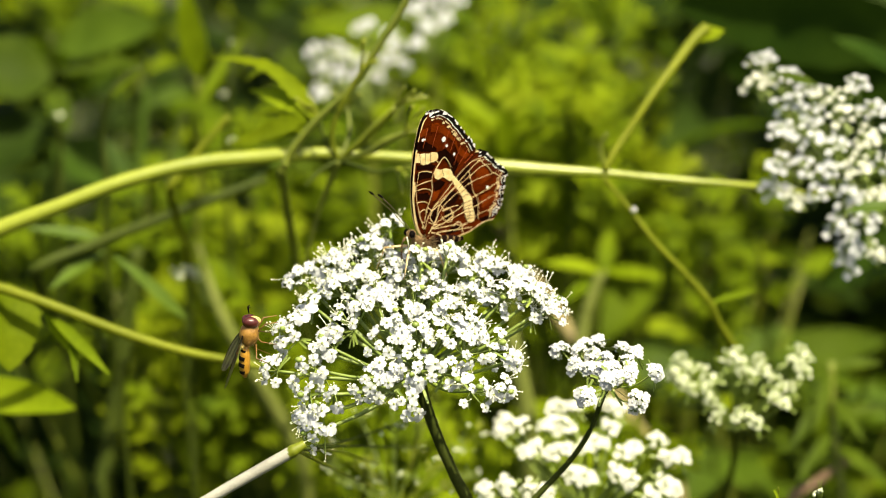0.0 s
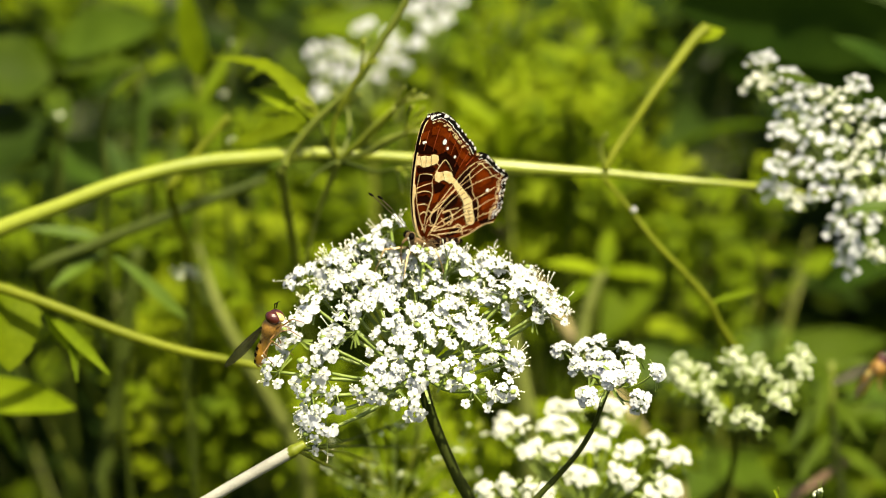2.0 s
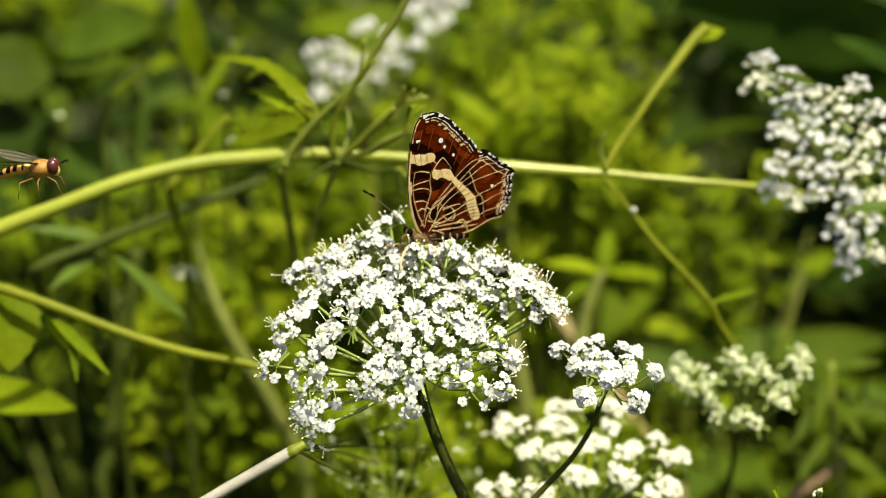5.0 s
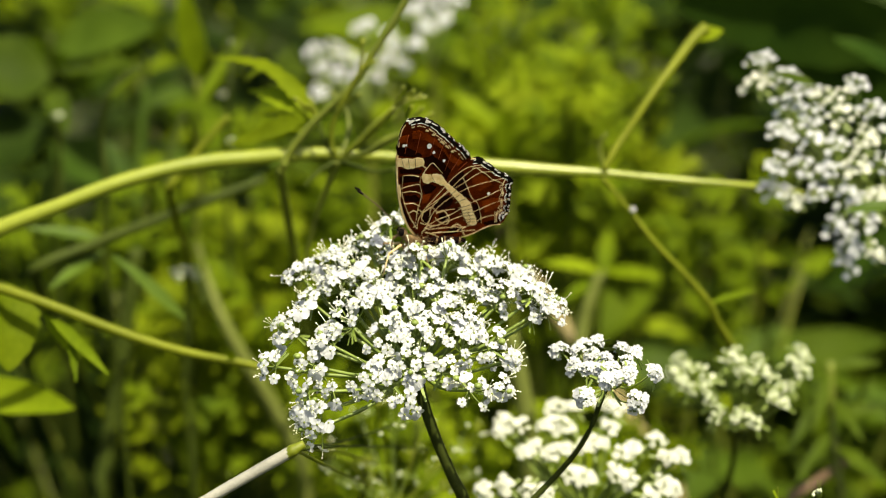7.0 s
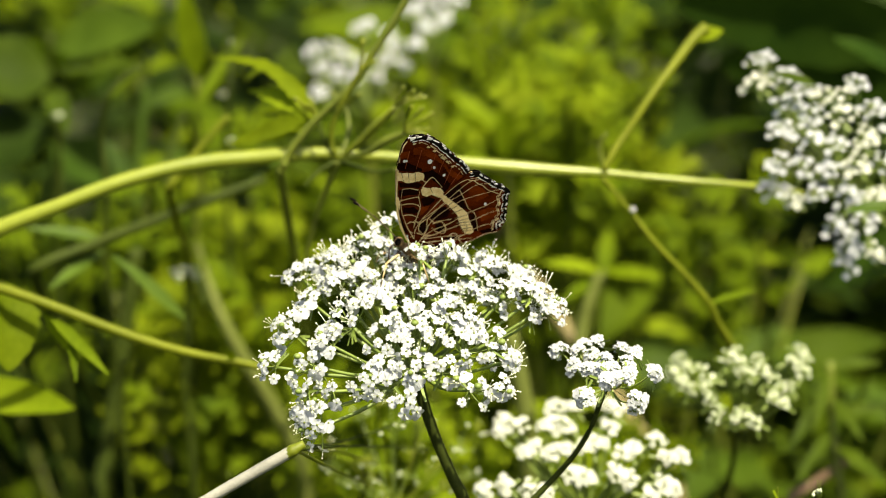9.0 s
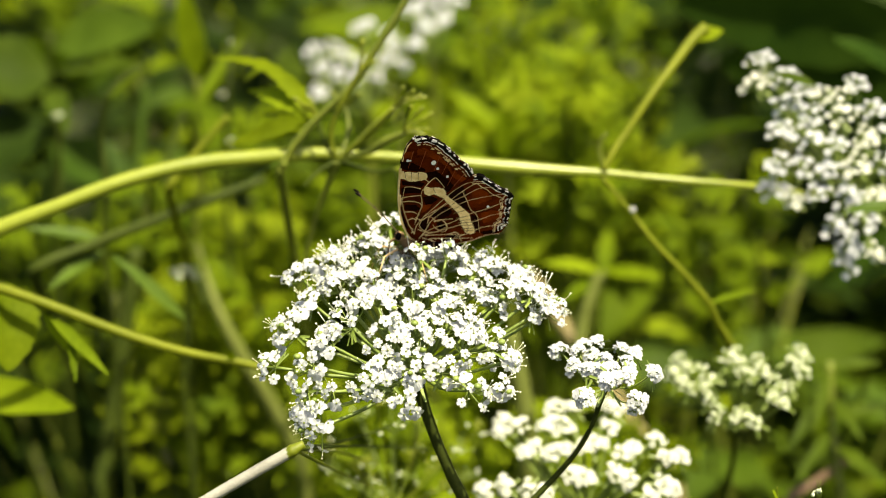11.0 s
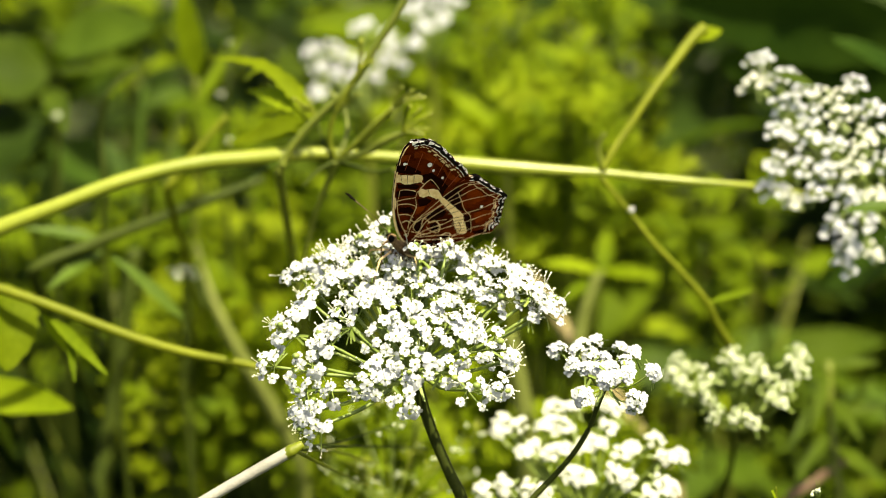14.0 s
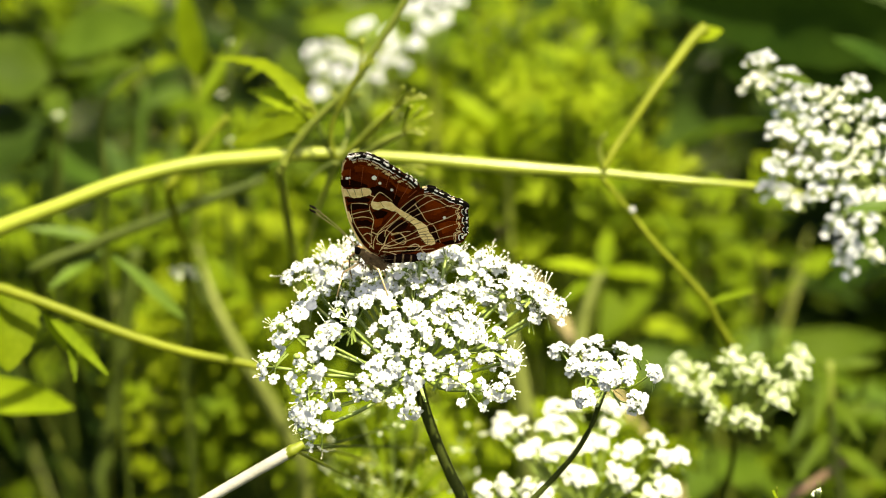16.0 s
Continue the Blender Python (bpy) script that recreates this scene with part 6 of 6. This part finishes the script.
# ---- hoverfly ----
FLY_THORAX = matter("bronze thorax", (0.08, 0.030, 0.004), (0.42, 0.22, 0.032), 1500, 7000, 0.4, 0, None, 0.5)
FLY_TAN = matter("golden tan chitin", (0.26, 0.11, 0.008), (0.46, 0.25, 0.03), 1200, 6000, 0.35, 0, None, 0.2)
FLY_LEG = matter("amber brown leg", (0.09, 0.040, 0.008), (0.24, 0.12, 0.025), 1200, 6000, 0.5, 0, None, 0.1)
FLY_YELLOW = matter("yellow chitin", (0.45, 0.30, 0.06), (0.68, 0.52, 0.16), 1200, 6000, 0.35, 0, None, 0.1)
FLY_EYE = matter("red-brown eye", (0.030, 0.005, 0.003), (0.07, 0.012, 0.007), 1500, 9000, 0.25, 0, None, 0.2)
membrane = bpy.data.materials.new("smoky wing membrane")
membrane.use_nodes = True
film_shader = membrane.node_tree.nodes["Principled BSDF"]
film_shader.inputs["Base Color"].default_value = (0.09, 0.085, 0.05, 1)
film_shader.inputs["Roughness"].default_value = 0.3
film_shader.inputs["Alpha"].default_value = 0.62


def hoverfly(label):
    """A banded hoverfly: head at +x, back at +z."""
    fly = thing("hoverfly", (0, 0, 0), label, "insect")
    bm = bmesh.new()
    ball(bm, (0.0012, 0, 0), (0.0019, 0.0015, 0.0014), 8, 12)
    rnd = random.Random(5)
    for k in range(260):
        d = Vector((rnd.gauss(0, 1), rnd.gauss(0, 1), rnd.gauss(0, 1))).normalized()
        p = Vector((0.0012 + d.x * 0.0018, d.y * 0.0014, d.z * 0.0013))
        tube(bm, [p, p + d * 0.00022 + Vector((-0.00015, 0, 0))], [0.00003, 0.00001], 3, False)
    part("thorax", bm, FLY_THORAX, fly, "bronze furry thorax")
    bm = bmesh.new()
    ball(bm, (-0.0008, 0, 0.0006), (0.0006, 0.0008, 0.0004), 6, 10)
    part("scutellum", bm, FLY_YELLOW, fly)
    bm = bmesh.new()
    ball(bm, (0.0033, 0, -0.0004), (0.0006, 0.0007, 0.0009), 7, 12)
    head = part("head", bm, FLY_YELLOW, fly, "yellow face")
    for s in (-1, 1):
        bm = bmesh.new()
        ball(bm, (0.0030, s * 0.0006, 0.0002), (0.0009, 0.0009, 0.0012), 9, 14)
        part("eye", bm, FLY_EYE, head, "large red-brown eye")
        bm = bmesh.new()
        tube(bm, [(0.0042, s * 0.0002, 0.0006), (0.0050, s * 0.0004, 0.0009), (0.0053, s * 0.0005, 0.0006)], [0.00008, 0.00012, 0.00006], 5)
        part("antenna", bm, BLACK, head)
        bm = bmesh.new()
        ow = [(0, 0), (-1.2, 0.9), (-4.2, 1.3), (-7.2, 0.9), (-8.0, 0.1), (-7.0, -0.9), (-4.0, -1.5), (-1.2, -0.8)]
        pts = smooth(ow, 4, True)
        rot = Matrix.Rotation(radians(12), 4, "Y") @ Matrix.Rotation(s * radians(-22), 4, "Z") @ Matrix.Rotation(s * radians(18), 4, "X")
        up = [bm.verts.new(rot @ Vector((p[0] * MM, s * p[1] * MM, 0.00003)) + Vector((0.0010, s * 0.0010, 0.0009))) for p in pts]
        low = [bm.verts.new(rot @ Vector((p[0] * MM, s * p[1] * MM, -0.00003)) + Vector((0.0010, s * 0.0010, 0.0009))) for p in pts]
        bm.faces.new(up), bm.faces.new(low[::-1])
        wing = part("wing", bm, membrane, fly, "clear smoky wing")
        bm = bmesh.new()
        for a, b, c in (((0, 0.2), (-3.5, 1.1), (-7.2, 0.8)), ((0, 0), (-4, 0.4), (-7.9, 0.1)), ((0, -0.1), (-3.5, -0.6), (-7, -0.8)), ((0, 0.3), (-2.5, 1.0), (-5, 1.3))):
            tube(bm, [rot @ Vector((x * MM, s * y * MM, 0.00005)) + Vector((0.0010, s * 0.0010, 0.0009)) for x, y in smooth((a, b, c), 4)], [0.00007, 0.00004], 4)
        part("wing_veins", bm, BLACK, wing)
        for hip, knee, foot in (((0.0020, 0.0008, -0.0011), (0.0034, 0.0016, -0.0018), (0.0040, 0.0016, -0.0036)), ((0.0010, 0.0009, -0.0012), (0.0010, 0.0026, -0.0016), (0.0010, 0.0028, -0.0038)),
                                ((0.0000, 0.0008, -0.0012), (-0.0016, 0.0024, -0.0014), (-0.0022, 0.0026, -0.0038))):
            bm = bmesh.new()
            tube(bm, [(x, s * y, z) for x, y, z in (hip, knee, foot)], [0.00013, 0.0001, 0.00005], 5)
            part("leg", bm, FLY_LEG, fly)
    line = [(-0.0006, 0, 0.0002), (-0.0018, 0, 0.0001), (-0.0034, 0, -0.0002), (-0.0047, 0, -0.0006), (-0.0054, 0, -0.0009)]
    bm = bmesh.new()
    tube(bm, smooth(line, 5), [0.0006, 0.0010, 0.0011, 0.0009, 0.0003], 14)
    bmesh.ops.scale(bm, vec=(1, 1, 0.75), verts=bm.verts)
    belly = part("abdomen", bm, FLY_TAN, fly, "golden tan abdomen")
    for x, z, r, w in ((-0.0014, 0.0001, 0.00088, 0.0002), (-0.0025, 0.0000, 0.00108, 0.0003), (-0.0035, -0.0002, 0.00108, 0.0003), (-0.0045, -0.0005, 0.00094, 0.0003)):
        # each band is a saddle over the back and flanks
        bm = bmesh.new()
        rows = [[bm.verts.new((x + e, (r + h) * math.cos(a), (z + (r + h) * math.sin(a)) * 0.76)) for a in np.linspace(0.1, math.pi - 0.1, 11)] for e, h in ((w, 0.00003), (w * 0.5, 0.00006), (-w * 0.5, 0.00006), (-w, 0.00003))]
        for low, high in zip(rows, rows[1:]):
            for k in range(10):
                bm.faces.new((low[k], low[k + 1], high[k + 1], high[k]))
        part("black_band", bm, BLACK, belly, "black band over the back")
    return fly


FLY = hoverfly("small hoverfly with a yellow and black banded abdomen")
PASSER = hoverfly("amber-brown hoverfly darting past the flowers")


def gnat():
    """A tiny black fly: head at +x."""
    fly = thing("fly", (0, 0, 0), "tiny black fly with clear wings", "insect")
    bm = bmesh.new()
    ball(bm, (0.00048, 0, 0), (0.0008, 0.00067, 0.00067), 7, 10)
    part("thorax", bm, BLACK, fly)
    bm = bmesh.new()
    ball(bm, (0.0016, 0, -0.00016), (0.00045, 0.00061, 0.00048), 6, 10)
    part("head", bm, BLACK, fly)
    bm = bmesh.new()
    tube(bm, smooth([(0, 0, 0), (-0.00112, 0, -0.00016), (-0.00272, 0, -0.00048)], 4), [0.00051, 0.00064, 0.00016], 10)
    part("abdomen", bm, BLACK, fly)
    for s in (-1, 1):
        bm = bmesh.new()
        pts = smooth([(0.00032, 0.00048), (-0.00096, 0.0016), (-0.00304, 0.00208), (-0.00336, 0.00128), (-0.00144, 0.00048)], 3, True)
        up, low = ([bm.verts.new((x, s * y, 0.00064 + 0.3 * y + e)) for x, y in pts] for e in (0.00003, -0.00003))
        bm.faces.new(up), bm.faces.new(low[::-1])
        part("wing", bm, membrane, fly, "clear smoky wing")
        for x in (0.00096, 0.00048, 0.0):
            bm = bmesh.new()
            tube(bm, [(x, s * 0.00048, -0.00032), (x, s * 0.00144, -0.00064), (x - 0.00048, s * 0.00176, -0.00176)], [0.0001, 0.00008, 0.00005], 4)
            part("leg", bm, BLACK, fly)
    return fly


GNAT = gnat()


# ---- what moves ----
def motions():
    """The sway of the two sharp heads, the butterfly and its wings, and the hoverfly's visit."""
    for head, hub, lean in ((MAIN, Vector((0.018, -0.0025, 0.5908)), 1.0), (SMALL, Vector((0.0243, -0.0043, 0.584)), 0.0)):
        base = head.location.copy()
        rows = []
        for t, turn, dx, dz in ((0, 0.9, 0.0, 0.0), (0.5, 1.1, 0.2, 0.0), (1.5, 1.15, 0.25, 0.05), (3.2, 1.2, 0.2, -0.05), (3.4, 0.6, 0.15, 0.2), (3.6, 0.2, 0.15, 0.5),
                                (3.8, 0.0, 0.1, 0.75), (4.0, 0.0, 0.1, 0.7), (4.2, 0.1, 0.05, 0.1), (4.4, 0.0, 0.0, -0.15), (4.8, 0.0, 0.0, 0.05), (6.5, 0, 0, 0), (7.5, 0, 0, -0.08),
                                (8.4, 0, 0, 0.22), (9.0, 0, 0, -0.08), (11.5, 0, 0, -0.12), (12, 0, 0, 0), (13, 0, 0, -0.2), (14, 0, 0, 0.0), (15, 0.1, 0, -0.15), (15.5, 0, -0.05, 0), (16, 0, 0, -0.1)):
            shift = Matrix.Translation((dx * MM, 0, dz * MM))
            about = Matrix.Translation(hub) @ Matrix.Rotation(radians(-turn * lean), 4, "Y") @ Matrix.Translation(-hub)
            rows.append((t, shift @ about @ Matrix.Translation(base)))
        walk(head, rows)

    # butterfly: seconds, hinge, yaw, pitch, lean of the near and of the far wings (+ is towards the viewer), sweep of the forewings
    flight = ((0, (-0.0026, 0.0044, 0.6007), 36, 4, 12, 11, 0), (0.5, (-0.0027, 0.0044, 0.6009), 36, 4, 12, 11, 0), (1, (-0.0027, 0.0044, 0.6006), 36, 4, 12, 11, 0),
              (1.5, (-0.0026, 0.0043, 0.6006), 36, 4, 12, 11, 0), (2, (-0.0027, 0.0043, 0.6004), 36, 4.5, 13, 12, 0), (2.5, (-0.0025, 0.0043, 0.6004), 36, 4.5, 13, 12, 0),
              (3, (-0.0024, 0.0043, 0.6004), 36, 4.7, 13, 12, 0), (3.3, (-0.0025, 0.0044, 0.6008), 36, 5, 14, 13, 0), (3.4, (-0.0021, 0.0045, 0.6010), 35, 5, 18, 8, 0),
              (3.45, (-0.0022, 0.0009, 0.6035), 33, 8, 66, -50, 0), (3.5, (-0.0024, -0.0036, 0.6057), 31, 11, 120, -97, 0), (3.6, (-0.0029, 0.0013, 0.6048), 28, 10, 64, -38, 0),
              (3.7, (-0.0027, 0.0049, 0.6030), 30, 6, 40, -10, 0), (3.8, (-0.0023, 0.0048, 0.6023), 32, 2, 17, 12, 0), (4, (-0.0020, 0.0047, 0.6020), 32, 1.4, 15, 15, 0),
              (4.2, (-0.0023, 0.0046, 0.6017), 32, 2, 15, 15, 0), (6.3, (-0.0026, 0.0046, 0.6008), 11.3, -1.5, 18.9, 17.9, 3.4), (7, (-0.0033, 0.0045, 0.6008), 11.3, 1.8, 19.6, 18.6, 0.7),
              (7.5, (-0.0034, 0.0045, 0.6004), 11, 1.5, 19.8, 18.8, 0.8), (8, (-0.0028, 0.0045, 0.6008), -1.7, 0.9, 31, 20.9, 6), (8.1, (-0.0042, 0.0044, 0.5999), 11.9, 2.1, 51.9, 27.8, 1.2),
              (8.2, (-0.0052, 0.0042, 0.5997), 7.2, 3.2, 35.7, 27.6, 2.3), (8.3, (-0.0052, 0.0043, 0.5992), 6.8, 4.6, 31, 26.8, 1.6), (8.4, (-0.0049, 0.0043, 0.6003), 7.1, 6.3, 36.6, 25.8, 2.4),
              (8.5, (-0.0048, 0.0042, 0.6004), 8.2, 5.2, 40.4, 21, 2.5), (8.6, (-0.0047, 0.0042, 0.6001), 11.2, 4.9, 52.4, 6.9, 2.1), (8.7, (-0.0044, 0.0041, 0.5994), 10, 5.7, 48.4, -0.2, 1.2),
              (8.8, (-0.0055, 0.0041, 0.5999), 14.6, 8.7, 36.2, 24.9, 0.7), (8.9, (-0.0041, 0.0041, 0.5993), 12.5, 1.3, 25.6, 24.6, 2.3), (9, (-0.0038, 0.0041, 0.5995), 12.2, 0.4, 25.3, 24.3, 2.8),
              (9.2, (-0.0036, 0.0041, 0.5994), 10.4, -0.2, 25.5, 24.5, 3.2), (11.3, (-0.0037, 0.0042, 0.6002), 8.5, 3.9, 29.9, 28.9, 2.7), (12.5, (-0.0037, 0.0042, 0.5999), 9.3, 3.3, 29.1, 28.1, 2.8),
              (13.5, (-0.0040, 0.0042, 0.5998), 9.7, 3.6, 27.9, 26.9, 3.8), (14, (-0.0047, 0.0041, 0.5999), 16, 3.5, 30.4, 29.4, 1.3), (14.2, (-0.0047, 0.0041, 0.5990), 14.6, -0.3, 31.6, 30.6, 4.6),
              (14.3, (-0.0050, 0.004, 0.5988), 12.8, -2.2, 32.9, 31.9, 5.2), (14.5, (-0.0057, 0.004, 0.5990), 16.3, 0.6, 33.2, 32.2, 3.4), (14.6, (-0.0062, 0.004, 0.5982), 20.9, -2.2, 25.6, 24.6, 0.1),
              (14.7, (-0.0062, 0.004, 0.5990), 16.2, -3.1, 29.8, 26.5, 4), (14.8, (-0.0061, 0.0041, 0.5992), 9.5, 3.8, 35.4, 13.9, 3.5), (14.9, (-0.0052, 0.0041, 0.5980), -3.2, 3.3, 50.8, 29.4, 8.6),
              (15, (-0.0061, 0.0042, 0.5975), 0, 7, 49.7, 0.3, 6.4), (15.1, (-0.0064, 0.0042, 0.5993), 0.6, 9.9, 40.2, 17.7, 5.4), (15.2, (-0.0066, 0.0041, 0.5987), 5.1, 8.1, 22.4, 21.4, 2.3),
              (15.3, (-0.0061, 0.0041, 0.5992), -0.6, 7.5, 22.5, 21.5, 3.1), (15.4, (-0.0063, 0.0015, 0.5993), 1, 11.7, 34.8, 33.8, 4.6), (15.5, (-0.0055, -0.0008, 0.5999), -5.9, 8.3, 36.8, 33.8, 9.3),
              (15.6, (-0.0093, -0.0009, 0.5997), 2.5, 3.6, 44.8, 33.4, -1.2), (15.7, (-0.0086, -0.001, 0.5990), -2.2, -3.2, 51.2, 29.1, 1), (15.8, (-0.0086, -0.0011, 0.5998), -4.7, -3, 37.6, 29.6, 3.4),
              (16, (-0.0093, -0.0011, 0.5995), 2.6, -0.8, 31.6, 30.6, -0.2))
    walk(BUTTERFLY, [(t, pose(*at, 0, pitch, yaw)) for t, at, yaw, pitch, near, far, sweep in flight])
    for fore, hind, side in WINGS:
        walk(fore, [(t, pose(0, side * 0.0002, 0, near if side < 0 else far, 0, 0) @ pose(0, 0, 0, 0, sweep, 0)) for t, at, yaw, pitch, near, far, sweep in flight])
        walk(hind, [(t, pose(0, side * 0.00035, 0, near if side < 0 else far, 0, 0)) for t, at, yaw, pitch, near, far, sweep in flight])

    # hoverfly: seconds, place, heading: pitch (nose up), roll and yaw
    visit = ((0.0, (-0.0281, -0.0092, 0.5887), (78, 10)), (0.4, (-0.0277, -0.0091, 0.5891), (75, 12)), (0.8, (-0.0271, -0.009, 0.5895), (70, 15)), (1.2, (-0.0264, -0.009, 0.5898), (72, 15)), (1.5, (-0.0259, -0.009, 0.5895), (75, 5)),
             (2.0, (-0.0251, -0.009, 0.5897), (64, -26)), (2.5, (-0.0249, -0.0085, 0.5921), (48, -50, 28)), (3.0, (-0.0250, -0.0084, 0.5925), (46, -52, 30)), (3.3, (-0.0249, -0.0084, 0.5927), (46, -50, 26)), (3.4, (-0.0341, 0.0019, 0.6225), (18, -5)),
             (3.5, (-0.0469, 0.0093, 0.6349), (10, 0)), (3.6, (-0.0563, -0.0002, 0.5837), (0, 0)), (3.7, (-0.0798, 0.0032, 0.5886), (0, 0)), (3.8, (-0.0892, 0.0023, 0.5853), (0, 0)), (3.9, (-0.0715, -0.0016, 0.5786), (0, 0)),
             (4.0, (-0.0435, -0.005, 0.5814), (8, 5)), (4.1, (-0.0449, -0.0008, 0.5969), (14, 5)), (4.2, (-0.033, -0.0054, 0.5875), (28, 10)), (4.4, (-0.0322, -0.0045, 0.591), (20, 0)), (4.7, (-0.0407, 0.0024, 0.6012), (10, 0)),
             (5.0, (-0.0604, 0.003, 0.6114), (5, 0)), (5.3, (-0.0912, 0.0295, 0.5941), (0, 0)), (5.7, (-0.0951, 0.0616, 0.5671), (0, 0)), (5.9, (-0.0941, 0.0631, 0.5652), (0, 0)), (16.0, (-0.0941, 0.0631, 0.5652), (0, 0)))
    # a second hoverfly darts through, and a tiny fly
    dart = ((0.0, (0.1077, 0.1208, 0.5871), 0, 60), (1.3, (0.1077, 0.1208, 0.5871), 0, 60), (1.4, (0.1114, 0.0793, 0.5481), 10, 100), (1.5, (0.0833, 0.0532, 0.5281), 35, 150), (1.6, (0.0665, 0.0496, 0.5533), 50, 160), (1.7, (0.0648, 0.0499, 0.5543), 55, 150),
            (1.8, (0.0489, 0.0515, 0.5605), 55, 100), (1.9, (0.0511, 0.0531, 0.5663), 45, 50), (2.0, (0.0792, 0.0521, 0.5625), 48, 15), (2.1, (0.1059, 0.0739, 0.5666), 20, 30), (2.3, (0.1077, 0.1208, 0.5871), 0, 60), (16.0, (0.1077, 0.1208, 0.5871), 0, 60))
    walk(PASSER, [(t, pose(*at, 0, -up, yaw)) for t, at, up, yaw in dart])
    flit = ((0.0, (0.0954, 0.0862, 0.5429), 0), (2.03, (0.0954, 0.0862, 0.5429), 0), (2.1, (0.0523, 0.0128, 0.5704), 40), (2.2, (0.0646, 0.0077, 0.5513), 80), (2.5, (-0.0022, 0.0072, 0.5496), 100), (2.7, (-0.004, 0.0077, 0.5513), 60), (2.8, (-0.0015, 0.0115, 0.5657), 20),
            (2.9, (0.0224, 0.0128, 0.5706), 20), (3.0, (0.0172, 0.0121, 0.568), -30), (3.1, (0.0132, 0.0074, 0.5505), 30), (3.3, (-0.0482, 0.0077, 0.5513), 80), (3.4, (-0.042, 0.013, 0.5712), 90), (3.5, (-0.0473, 0.0074, 0.5505), 40), (3.6, (0.0375, 0.0072, 0.5496), 20),
            (3.7, (0.0478, 0.0094, 0.5579), 20), (3.8, (0.0601, 0.0072, 0.5496), 10), (4.0, (0.0948, 0.067, 0.5409), 0), (4.2, (0.0954, 0.0862, 0.5429), 0), (16.0, (0.0954, 0.0862, 0.5429), 0))
    walk(GNAT, [(t, pose(*at, 0, 25, yaw)) for t, at, yaw in flit])
    walk(FLY, [(t, pose(*at, roll[0] if roll else 0, -up, yaw)) for t, at, (up, yaw, *roll) in visit])


motions()
